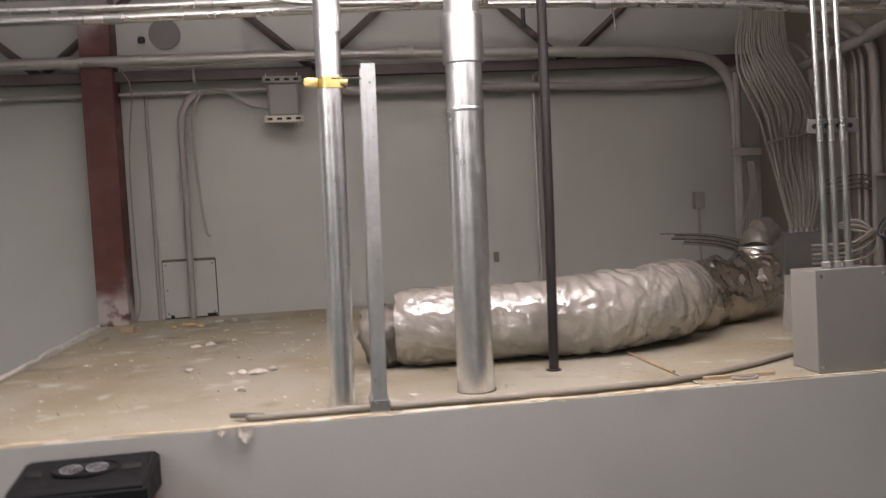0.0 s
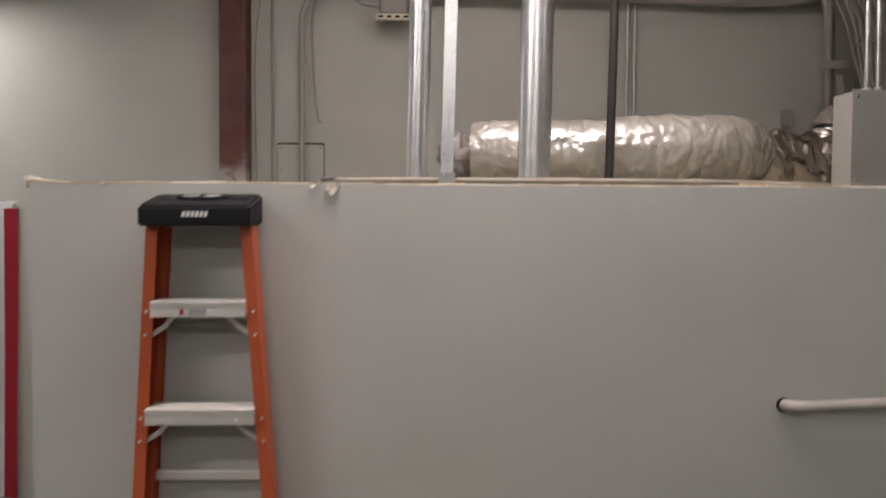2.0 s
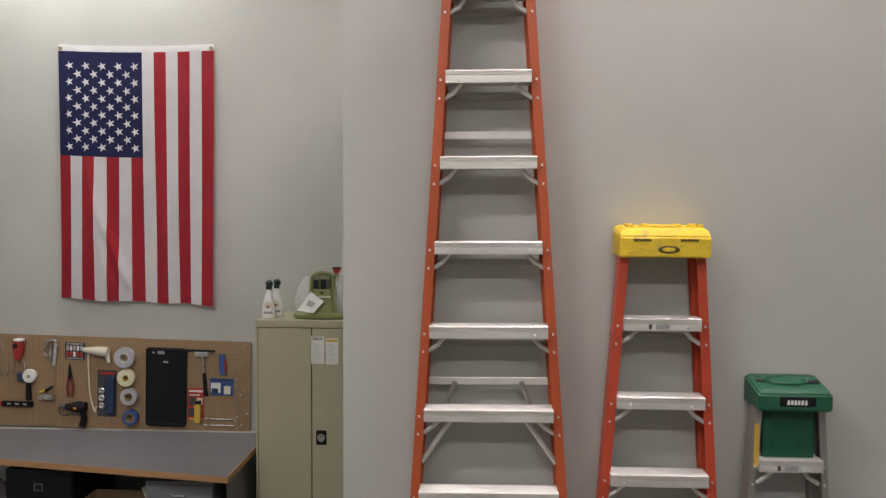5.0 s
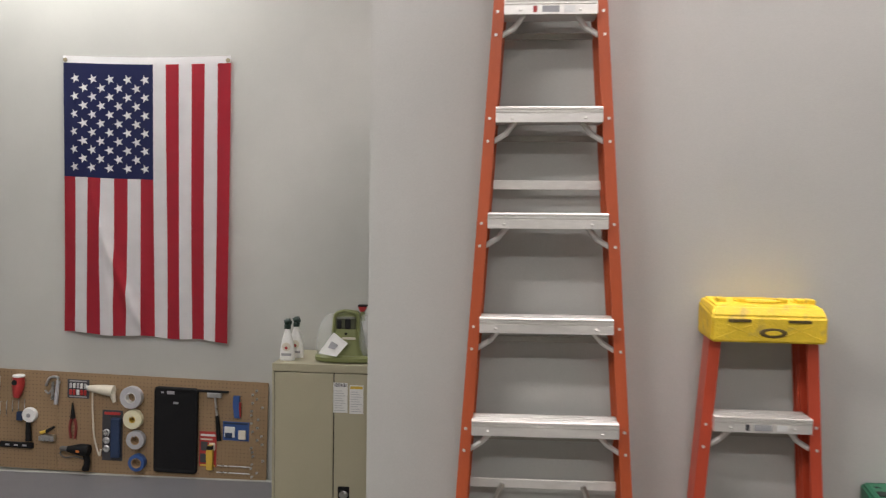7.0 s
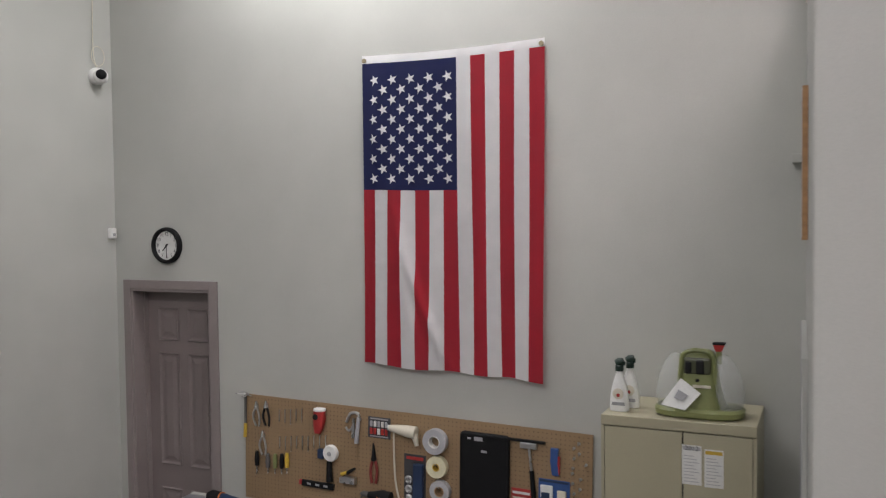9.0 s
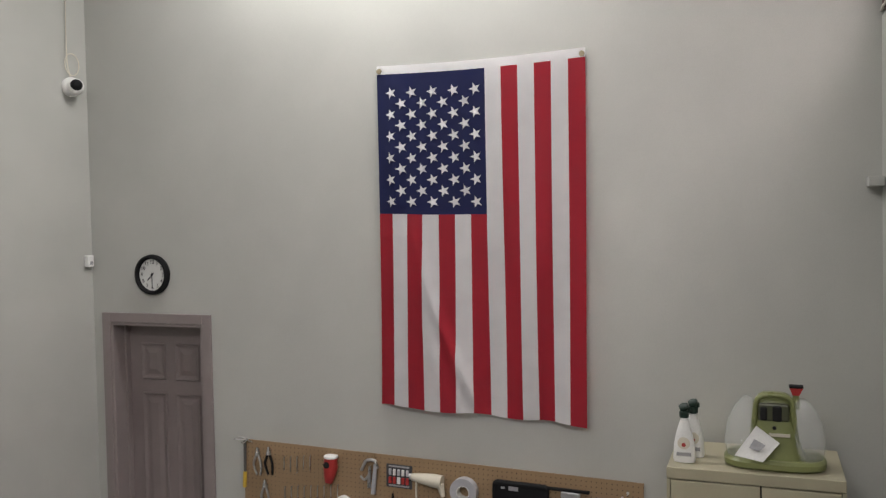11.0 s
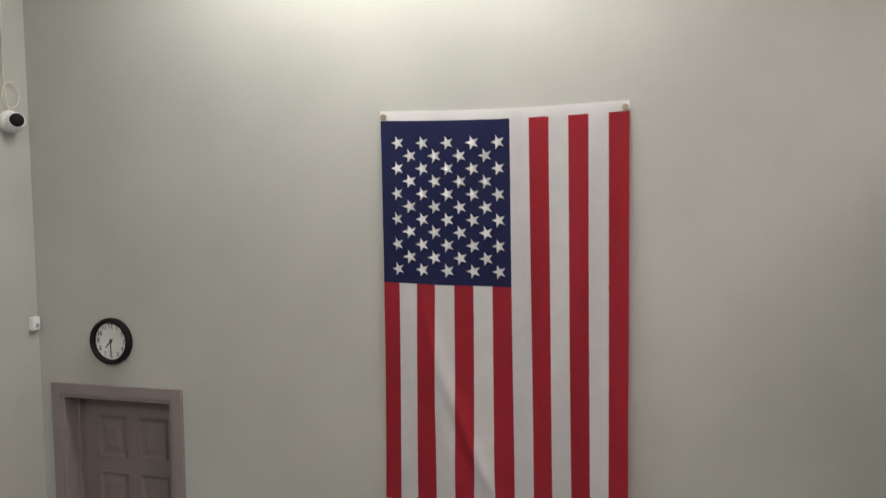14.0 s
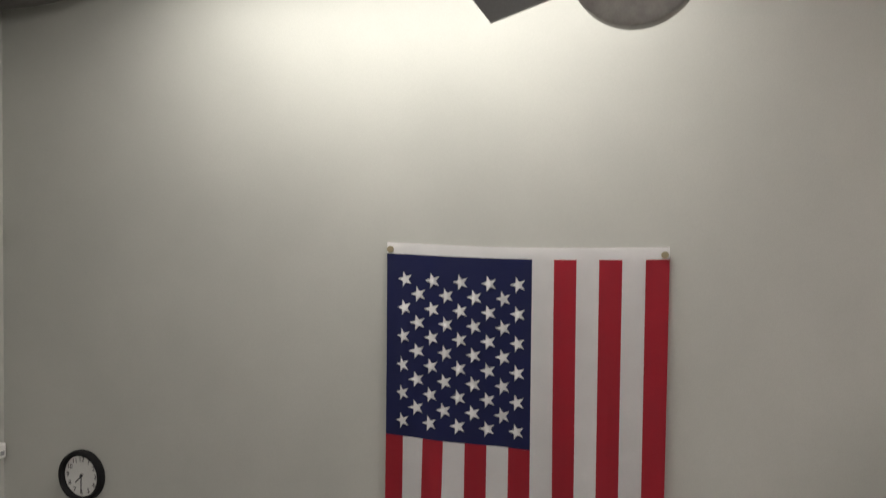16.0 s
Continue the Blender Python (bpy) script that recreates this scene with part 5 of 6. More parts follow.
def tape_roll(x, z, R, r, w, m, label, core=CARDBOARD):
    t = hung("tape_roll", x, z, label, "tape roll", "tape rolls on the pegboard")
    bm = nb()
    n = 32
    rings = []
    for rr, y in ((r, -0.004), (R, -0.004), (R + 0.001, -0.008), (R + 0.001, -w + 0.004), (R, -w), (r, -w)):
        rings.append([(rr * math.cos(2 * math.pi * k / n), y, rr * math.sin(2 * math.pi * k / n)) for k in range(n)])
    loft(bm, rings + [rings[0]], cap=False)
    bmesh.ops.remove_doubles(bm, verts=bm.verts, dist=0.0002)
    part("tape", bm, m, t, "", True)
    bm = nb()
    rings = [[(rr * math.cos(2 * math.pi * k / n), y, rr * math.sin(2 * math.pi * k / n)) for k in range(n)] for rr, y in ((r, -0.003), (r, -w - 0.001), (r - 0.004, -w - 0.001), (r - 0.004, -0.003))]
    loft(bm, rings + [rings[0]], cap=False)
    bmesh.ops.remove_doubles(bm, verts=bm.verts, dist=0.0002)
    part("core", bm, core, t, "", True)
    tube_part("peg_hook", t, CHROME, [(0, 0.004, r - 0.006), (0, -w - 0.012, r - 0.006), (0, -w - 0.014, r + 0.004)], 0.0025, 6)


tape_roll(-3.216, 1.398, 0.072, 0.036, 0.048, TAPE_GREY, "roll of grey tape hanging on the pegboard", WHITE)
tape_roll(-3.207, 1.253, 0.062, 0.022, 0.045, TAPE_CREAM, "roll of cream tape hanging on the pegboard", YELP)
tape_roll(-3.189, 1.116, 0.060, 0.030, 0.045, TAPE_GREY, "worn roll of grey tape on the pegboard")
tape_roll(-3.180, 0.965, 0.055, 0.034, 0.050, BLUEP, "roll of blue tape hanging on the pegboard")

bp = hung("black_tray", -2.928, 0.908, "large flat black plastic tray hung on the pegboard", "tray")
bm = nb()
corner = [(sx * 0.122 + 0.025 * math.cos(a), sz + 0.025 * math.sin(a)) for sx, sz, q in ((1, 0.545, 0), (-1, 0.545, 1), (-1, 0.025, 2), (1, 0.025, 3)) for a in [(q + k / 5) * math.pi / 2 for k in range(6)]]
loft(bm, [[(x * k, y, 0.285 + (z - 0.285) * k) for x, z in corner] for k, y in ((0.985, -0.003), (1.0, -0.008), (1.0, -0.024), (0.975, -0.030), (0.93, -0.030), (0.915, -0.0275))])
part("tray_body", bm, BLACK, bp)
for x, z, w, h in ((-0.035, 0.525, 0.05, 0.022), (0.0, 0.462, 0.034, 0.014), (-0.09, 0.53, 0.02, 0.010)):
    box_part("printed_bar", bp, PRINT_GREY, (x - w / 2, x + w / 2, -0.0285, -0.0255, z, z + h))

sq = hung("framing_hammer", -2.665, 1.14, "black T-shaped steel tool hung on the pegboard", "hammer")
box_part("head_bar", sq, BLACK, (-0.128, 0.092, -0.026, -0.006, 0.318, 0.332), 0.003)
box_part("head_block", sq, CHROME, (-0.05, 0.045, -0.028, -0.004, 0.285, 0.318), 0.004)
tube_part("shaft", sq, CHROME, [(0.0, -0.014, 0.29), (0.018, -0.014, 0.15)], 0.008, 8)
tube_part("grip", sq, BLACK, [(0.016, -0.014, 0.165), (0.032, -0.014, 0.0)], [0.012, 0.015], 10)


def blister(x, z, w, h, card, bits, label, d=0.004):
    t = hung("blister_pack", x, z, label, "blister pack", "packaged tools on the pegboard")
    box_part("card", t, card, (-w / 2, w / 2, -d, 0, -h / 2, h / 2), 0.001)
    for bx, bz, bw, bh, bd, m in bits:
        box_part("packed_piece", t, m, (bx - bw / 2, bx + bw / 2, -d - bd, -d, bz - bh / 2, bz + bh / 2), min(bw, bh, bd) * 0.3)
    return t


bits = [(-0.05 + 0.025 * i, 0.022, 0.016, 0.034, 0.010, PRINT_WHITE if i % 2 else TAPE_GREY) for i in range(5)] + [(-0.05 + 0.025 * i, -0.022, 0.018, 0.036, 0.010, REDP if i != 2 else PRINT_WHITE) for i in range(5)]
blister(-3.593, 1.428, 0.150, 0.125, PRINT_DARK, bits + [(0, 0.052, 0.12, 0.008, 0.002, PRINT_GREY), (0, -0.052, 0.12, 0.008, 0.003, PRINT_GREY)], "black packaged bit set with red and white bits")
t = blister(-3.362, 1.128, 0.140, 0.340, PRINT_DARK, [(0, 0.148, 0.11, 0.018, 0.003, REDP), (0.03, -0.01, 0.065, 0.27, 0.03, NAVYP)], "tall dark packaged tool set with round dies")
for i in range(3):
    lathe_part("die", t, CHROME, [(0.022, -0.004), (0.024, -0.012), (0.016, -0.016), (0.010, -0.012)], 18, (-0.038, 0, 0.02 - 0.055 * i), "y", "round steel die")
blister(-2.711, 1.075, 0.115, 0.235, REDP, [(0, 0.094, 0.10, 0.014, 0.002, PRINT_WHITE), (-0.01, 0.066, 0.08, 0.010, 0.002, CORDW), (-0.024, 0.020, 0.045, 0.060, 0.004, PRINT_DARK), (0.030, 0.020, 0.040, 0.050, 0.004, CORDW), (-0.030, -0.060, 0.040, 0.060, 0.004, PRINT_DARK), (0.0, -0.108, 0.10, 0.012, 0.003, YELP)], "red packaged blade card on the pegboard")
kn = hung("utility_knife", -2.692, 1.03, "yellow utility knife hung over a red pack", "utility knife")
bm = nb()
loft(bm, [[(-0.018, -0.010, -0.085), (0.020, -0.010, -0.085), (0.020, -0.034, -0.085), (-0.018, -0.034, -0.085)], [(-0.022, -0.010, 0.03), (0.022, -0.010, 0.03), (0.022, -0.036, 0.03), (-0.022, -0.036, 0.03)], [(-0.012, -0.012, 0.078), (0.014, -0.012, 0.078), (0.014, -0.030, 0.078), (-0.012, -0.030, 0.078)]])
part("body", bm, YELP, kn)
box_part("nose", kn, BLACK, (-0.018, 0.020, -0.038, -0.010, 0.05, 0.075), 0.003)
blister(-2.522, 1.205, 0.175, 0.125, BLUEP, [(0, 0.052, 0.16, 0.012, 0.002, NAVYP), (-0.04, -0.005, 0.07, 0.07, 0.012, PRINT_WHITE), (0.045, -0.02, 0.05, 0.06, 0.016, CORDW), (-0.045, -0.025, 0.05, 0.035, 0.014, NAVYP)], "blue and white packaged fittings on the pegboard")
kn = hung("folding_knife", -2.514, 1.373, "blue and red folding knife hung on the pegboard", "utility knife")
bm = nb()
loft(bm, [[(-0.020, -0.006, 0.07), (0.022, -0.006, 0.07), (0.022, -0.026, 0.07), (-0.020, -0.026, 0.07)], [(-0.022, -0.006, 0.0), (0.018, -0.006, 0.0), (0.018, -0.026, 0.0), (-0.022, -0.026, 0.0)], [(-0.010, -0.006, -0.075), (0.026, -0.006, -0.075), (0.026, -0.026, -0.075), (-0.010, -0.026, -0.075)]])
part("body", bm, BLUEP, kn)
box_part("red_edge", kn, REDP, (0.018, 0.030, -0.024, -0.008, -0.07, 0.03), 0.003)
for z, x0, x1 in ((0.973, -2.644, -2.425), (0.928, -2.650, -2.425), (0.878, -2.640, -2.425)):
    t = hung("steel_rod", (x0 + x1) / 2, z, "thin bright steel rod held level on the pegboard", "rod", "steel rods on the pegboard")
    tube_part("rod_body", t, CHROME, [((x0 - x1) / 2, -0.014, 0), ((x1 - x0) / 2, -0.014, 0.001)], 0.004, 8)
    for s in (-0.07, 0.07):
        tube_part("peg_hook", t, CHROME, [(s, 0.003, 0.004), (s, -0.018, -0.006)], 0.002, 5)
rng = random.Random(31)
for i in range(22):
    x = rng.choice((-2.415, -2.375, -2.345)) + rng.uniform(-.008, .008)
    z = 0.895 + 0.60 * (i + 0.5) / 22
    t = hung("peg_hook", x, z, "small empty zinc peg hook", "hook", "spare hooks on the pegboard")
    tube_part("wire", t, CHROME, smooth_path([(0, 0.004, 0), (0, -0.018, -0.004), (0.002, -0.030, 0.0), (0.003, -0.032, 0.014)], 4), 0.0028, 6)
    lathe_part("base", t, CHROME, [(0.008, 0.0), (0.008, -0.002), (0.003, -0.003)], 8, (0, 0, 0), "y")
for i in range(9):
    for z in ((1.47, 1.30) if i < 5 else (1.30,)):
        x = -4.30 + 0.042 * i
        t = hung("peg_hook", x, z + 0.006 * i - 0.03, "small empty zinc peg hook", "hook", "spare hooks on the pegboard")
        tube_part("wire", t, CHROME, [(0, 0.004, 0.02), (0, -0.010, 0.018), (0, -0.010, -0.055 - 0.01 * (i % 3))], 0.0028, 6)

t = hung("tape_dispenser", -3.995, 1.44, "red tape dispenser with a white top", "dispenser")
bm = nb()
tube(bm, [(0.0, -0.025, 0.055), (0.0, -0.025, 0.0), (-0.006, -0.025, -0.05), (-0.012, -0.025, -0.085)], [0.036, 0.040, 0.032, 0.022], 14)
part("body", bm, REDP, t, "", True)
lathe_part("top_ring", t, WHITE, [(0.034, 0.0), (0.040, 0.004), (0.038, 0.014), (0.02, 0.016)], 16, (0.004, -0.028, 0.052))
lathe_part("axle_hole", t, BLACK_DEEP, [(0.018, -0.066), (0.018, -0.062), (0.008, -0.060)], 14, (-0.006, 0, 0.02), "y")
t = hung("locking_clamp", -3.763, 1.41, "bright steel locking clamp on the pegboard", "clamp")
tube_part("jaw", t, CHROME, smooth_path([(-0.05, -0.012, 0.03), (-0.02, -0.014, 0.085), (0.03, -0.014, 0.09), (0.045, -0.014, 0.05)], 5), 0.009, 8)
tube_part("jaw", t, CHROME, smooth_path([(-0.055, -0.012, 0.0), (-0.03, -0.012, -0.02), (0.0, -0.012, 0.02)], 4), 0.007, 8)
tube_part("grip", t, TAPE_GREY, [(0.035, -0.014, 0.07), (0.020, -0.014, -0.09)], [0.011, 0.014], 8)
tube_part("grip", t, CHROME, [(0.0, -0.014, 0.06), (-0.004, -0.014, -0.06)], [0.008, 0.010], 8)
t = hung("dial_gauge", -3.935, 1.228, "white dial tester with a dark pistol grip", "tester")
lathe_part("dial", t, WHITE, [(0.050, -0.006), (0.052, -0.020), (0.046, -0.034), (0.010, -0.036)], 24, (0.012, 0, 0.01), "y")
lathe_part("hub", t, PRINT_GREY, [(0.014, -0.034), (0.014, -0.040), (0.005, -0.042)], 12, (0.012, 0, 0.01), "y")
box_part("side_block", t, NAVYP, (-0.075, -0.035, -0.036, -0.006, -0.03, 0.03), 0.006)
tube_part("grip", t, BLACK, [(0.004, -0.022, -0.04), (0.006, -0.022, -0.165)], [0.016, 0.021], 10)
t = hung("staple_gun", -3.80, 1.102, "steel staple gun with a yellow lever", "staple gun")
bm = nb()
loft(bm, [[(x, -0.006, -0.03), (x, -0.036, -0.03), (x, -0.036, h), (x, -0.006, h)] for x, h in ((-0.055, 0.0), (-0.02, 0.012), (0.05, 0.008))])
part("body", bm, CHROME, t)
tube_part("lever", t, YELP, [(-0.05, -0.02, 0.018), (-0.01, -0.02, 0.034)], 0.010, 8)
tube_part("lever_tip", t, BLACK, [(-0.01, -0.02, 0.030), (0.045, -0.02, 0.065)], [0.011, 0.008], 8)
t = hung("long_pliers", -3.628, 1.21, "long-nose pliers with red grips", "pliers")
tube_part("nose", t, BLACK, [(-0.004, -0.012, 0.125), (0.0, -0.012, 0.02)], [0.004, 0.018], 8)
for s in (-1, 1):
    tube_part("grip", t, mat("worn_red_grip", (0.20, 0.03, 0.025), 0.5) if s < 0 else bpy.data.materials["worn_red_grip"], smooth_path([(s * 0.008, -0.012, 0.025), (s * 0.022, -0.012, -0.04), (s * 0.014, -0.012, -0.115)], 4), 0.009, 8)
t = hung("hung_cord", -3.47, 1.432, "loop of white cord hanging on the pegboard", "cord")
tube_part("cord", t, CORDW, smooth_path([(-0.02, -0.012, 0.0), (-0.018, -0.012, -0.15), (-0.005, -0.012, -0.32), (0.03, -0.012, -0.44), (0.04, -0.012, -0.40)], 6), 0.006, 7)
t = hung("heat_gun", -3.395, 1.435, "cream heat gun hung sideways on the pegboard", "heat gun")
tube_part("barrel", t, CORDW, [(-0.11, -0.035, 0.01), (-0.06, -0.035, 0.008), (0.0, -0.035, 0.004), (0.06, -0.035, 0.0)], [0.018, 0.026, 0.034, 0.036], 14)
tube_part("nozzle", t, CHROME, [(-0.125, -0.035, 0.012), (-0.10, -0.035, 0.010)], 0.016, 12)
tube_part("grip", t, CORDW, [(0.05, -0.035, -0.01), (0.066, -0.035, -0.075)], [0.020, 0.012], 10)
t = hung("black_level", -4.02, 1.03, "short black bar-shaped level on the pegboard", "level")
box_part("body", t, BLACK, (-0.115, 0.115, -0.024, -0.004, -0.020, 0.018), 0.004)
for x in (-0.06, 0.0, 0.06):
    box_part("vial", t, PRINT_GREY, (x - 0.014, x + 0.014, -0.0255, -0.0235, -0.006, 0.006))
box_part("red_end", t, REDP, (-0.135, -0.115, -0.022, -0.006, -0.014, 0.016), 0.003)
t = hung("power_drill", -3.59, 1.01, "dark corded drill with orange trim on the pegboard", "drill")
tube_part("motor", t, BLACK, [(-0.02, -0.04, 0.02), (0.03, -0.04, 0.02), (0.085, -0.04, 0.018)], [0.028, 0.040, 0.038], 14)
tube_part("gear_case", t, BLACK, [(-0.06, -0.04, 0.02), (-0.02, -0.04, 0.02)], [0.020, 0.028], 12)
box_part("orange_patch", t, ORAP, (0.012, 0.036, -0.083, -0.070, 0.010, 0.026), 0.004, "orange trim patch")
tube_part("chuck", t, CABLE_DARK, [(-0.115, -0.04, 0.022), (-0.10, -0.04, 0.022), (-0.06, -0.04, 0.02)], [0.008, 0.016, 0.018], 10)
tube_part("grip", t, BLACK, [(0.06, -0.04, 0.0), (0.075, -0.04, -0.06), (0.060, -0.04, -0.115)], [0.022, 0.020, 0.024], 10)
tube_part("cord", t, CABLE_DARK, smooth_path([(-0.11, -0.02, 0.01), (-0.125, -0.02, -0.02), (-0.09, -0.02, -0.045), (-0.02, -0.02, -0.035), (0.05, -0.025, -0.05)], 5), 0.005, 6)
for i, (x, z, ln, m) in enumerate(((-4.474, 1.136, 0.15, BLACK), (-4.39, 1.132, 0.10, CABLE_DARK), (-4.335, 1.136, 0.10, OLIVE), (-4.285, 1.142, 0.11, BLACK), (-4.245, 1.152, 0.11, YELP))):
    t = hung("screwdriver", x, z, "screwdriver hanging by its dark handle" if m != YELP else "screwdriver hanging by its yellow handle", "screwdriver", "screwdrivers on the pegboard")
    tube_part("handle", t, m, [(0, -0.016, 0.045), (0, -0.016, 0.0), (0, -0.016, -0.045)], [0.010, 0.016, 0.013], 10)
    tube_part("blade", t, CHROME, [(0, -0.016, -0.04), (0, -0.016, -0.04 - ln * 0.4)], 0.004, 6)
t = hung("hand_saw_blade", -4.56, 1.36, "narrow black saw with yellow stripe at the board's edge", "saw")
tube_part("blade", t, CABLE_DARK, [(0, -0.012, 0.17), (0.0, -0.012, -0.02)], 0.008, 6)
tube_part("grip", t, YELP, [(0.0, -0.012, -0.01), (-0.004, -0.012, -0.10)], 0.011, 8)
t = hung("hook_cluster", -4.545, 1.535, "cluster of steel hooks at the board's corner", "hook")
for dx, dz in ((-0.06, 0.004), (-0.03, 0.02), (0.02, 0.01), (0.06, 0.0), (-0.01, -0.012)):
    tube_part("hook_wire", t, CHROME, smooth_path([(0.0, 0.003, 0), (dx * 0.5, -0.03, dz), (dx, -0.05, dz + 0.006)], 4), 0.003, 6)
for x, z, m in ((-4.40, 1.44, BLACK), (-4.475, 1.43, CHROME), (-4.43, 1.25, CHROME)):
    t = hung("combination_pliers", x, z, "old steel pliers hanging on the pegboard", "pliers", "pliers on the pegboard")
    tube_part("jaw", t, CHROME, [(0, -0.012, 0.07), (0, -0.012, 0.025)], [0.006, 0.016], 8)
    for s in (-1, 1):
        tube_part("grip", t, m, smooth_path([(s * 0.006, -0.012, 0.03), (s * 0.024, -0.012, -0.03), (s * 0.012 + 0.01, -0.012, -0.09)], 4), 0.007, 7)

# ---------------------------------------------------------------- bench and what stands under it
BZ = 0.892
bench = thing("work_bench", (-3.56, 4.64, 0), "long grey laminate work bench with a brown wooden edge", "work bench")
bm = nb()
BXL, BXR, BYF = -5.02, -2.19, 4.14
loft(bm, [[(BXL + 3.56, 4.62 - 4.64, z), (-3.6 + 3.56, BYF + 0.22 - 4.64, z), (BXR + 3.56, BYF - 0.02 - 4.64, z), (BXR + 3.56, BACK - 0.045 - 4.64, z), (BXL + 3.56, BACK - 0.045 - 4.64, z)] for z in (BZ - 0.036, BZ)])
part("worktop", bm, LAMINATE, bench, "grey laminate worktop")
bm = nb()
e = [(BXL + 3.55, 4.62 - 4.64), (-3.6 + 3.56, BYF + 0.22 - 4.64), (BXR + 3.56, BYF - 0.02 - 4.64), (BXR + 3.56, BACK - 0.045 - 4.64)]
outer = [(e[0][0], e[0][1] - 0.008), (e[1][0], e[1][1] - 0.008), (e[2][0] + 0.008, e[2][1] - 0.008), (e[3][0] + 0.008, e[3][1])]
loft(bm, [[(*outer[i], BZ - 0.038), (*outer[i], BZ - 0.001), (*e[i], BZ - 0.001), (*e[i], BZ - 0.038)] for i in range(4)])
part("edge_band", bm, WOODEDGE, bench, "brown wooden edge band")
box_part("back_strip", bench, WALL, (BXL + 3.56, BXR + 3.56, BACK - 0.044 - 4.64, BACK - 0.002 - 4.64, BZ - 0.04, BZ + 0.004), 0.002, "pale strip along the wall")
box_part("end_panel", bench, BOXDARK, (BXR + 3.56 - 0.05, BXR + 3.56 - 0.03, BYF + 0.14 - 4.64, 0.44, 0, BZ - 0.037))
box_part("end_panel", bench, BOXDARK, (BXL + 3.60, BXL + 3.62, 0.10, 0.44, 0, BZ - 0.037))

dr = thing("drawer_unit", (-2.55, 4.30, 0), "grey steel drawer unit under the bench", "drawer unit")
box_part("carcass", dr, mat("grey_drawer_enamel", (0.20, 0.205, 0.215), 0.45, var=0.04), (-0.215, 0.215, 0.012, 0.66, 0.02, BZ - 0.10))
for i, (z0, z1) in enumerate(((0.628, 0.772), (0.478, 0.618), (0.165, 0.468))):
    d = box_part("drawer", dr, bpy.data.materials["grey_drawer_enamel"], (-0.21, 0.21, 0.0, 0.012, z0, z1), 0.003)
    tube_part("pull", d, CHROME, [(-0.045, 0.0, z1 - 0.062), (-0.04, -0.018, z1 - 0.062), (0.04, -0.018, z1 - 0.062), (0.045, 0.0, z1 - 0.062)], 0.006, 8)
box_part("plinth", dr, BLACK, (-0.20, 0.20, 0.03, 0.64, 0, 0.02))

cb = thing("cardboard_box", (-2.99, 4.19, 0), "open brown cardboard box pushed under the bench", "cardboard box")
H = 0.632
for dims in ((-0.225, 0.225, 0.16, 0.166, 0, H), (-0.225, 0.225, 0.40, 0.406, 0, H), (-0.225, -0.219, 0.166, 0.40, 0, H), (0.219, 0.225, 0.166, 0.40, 0, H), (-0.219, 0.219, 0.166, 0.40, 0.002, 0.008)):
    box_part("side", cb, CARDBOARD, dims)
bm = nb()
loft(bm, [[(0.215, 0.17, H - 0.002), (0.221, 0.17, H - 0.002), (0.221, 0.39, H - 0.002), (0.215, 0.39, H - 0.002)], [(0.17, 0.19, H + 0.09), (0.176, 0.19, H + 0.09), (0.21, 0.37, H + 0.075), (0.204, 0.37, H + 0.075)]])
part("flap", bm, CORDW, cb, "pale upright box flap")
fc = thing("filing_cabinet", (-3.48, 4.36, 0), "black steel filing cabinet under the bench", "filing cabinet")
box_part("carcass", fc, BLACK, (-0.22, 0.22, 0.012, 0.62, 0, BZ - 0.06))
for z0, z1 in ((0.42, 0.785), (0.04, 0.40)):
    d = box_part("drawer", fc, BLACK, (-0.215, 0.215, 0.0, 0.012, z0, z1), 0.003)
    zc = z1 - 0.065
    for dims in ((-0.028, 0.028, -0.005, 0.0, zc + 0.018, zc + 0.023), (-0.028, 0.028, -0.005, 0.0, zc - 0.023, zc - 0.018), (-0.028, -0.023, -0.005, 0.0, zc - 0.018, zc + 0.018), (0.023, 0.028, -0.005, 0.0, zc - 0.018, zc + 0.018)):
        box_part("label_frame", d, CHROME, dims)
    tube_part("pull", d, CHROME, [(-0.05, -0.002, zc - 0.085), (-0.04, -0.02, zc - 0.088), (0.04, -0.02, zc - 0.088), (0.05, -0.002, zc - 0.085)], 0.006, 8)
bag = thing("cloth_bag", (-3.86, 4.40, 0), "crumpled dark cloth bag under the bench", "bag")
bm = nb()
bmesh.ops.create_icosphere(bm, subdivisions=4, radius=1)
for v in bm.verts:
    d = 1 + 0.25 * noise.noise(v.co * 2.2) + 0.12 * noise.noise(v.co * 6)
    v.co = Vector((v.co.x * 0.15 * d, v.co.y * 0.18 * d + 0.18, max(0.0, v.co.z * 0.36 * d + 0.33)))
part("bag_body", bm, mat("dark_patterned_cloth", (0.10, 0.09, 0.09), 0.9, var=0.7, scale=22), bag, "", True)

tl = thing("angle_drill", (-4.58, 4.97, BZ), "blue and black cordless tool lying on the bench", "power tool")
tube_part("body", tl, NAVYP, smooth_path([(-0.12, 0.02, 0.050), (-0.04, 0.01, 0.052), (0.06, 0.0, 0.045), (0.20, -0.01, 0.035)], 6), [0.028] * 6 + [0.025] * 6 + [0.024] * 7, 14)
tube_part("battery", tl, BLACK, [(0.17, -0.01, 0.038), (0.25, -0.015, 0.034)], 0.034, 12)
tube_part("head", tl, BLACK, [(-0.20, 0.02, 0.045), (-0.17, 0.02, 0.048), (-0.11, 0.02, 0.05)], [0.030, 0.042, 0.036], 14)
tube_part("nose", tl, CHROME, [(-0.215, 0.015, 0.040), (-0.19, 0.02, 0.045)], 0.020, 12)
tube_part("ring", tl, ORAP, [(-0.100, 0.02, 0.05), (-0.092, 0.019, 0.05)], 0.036, 14)
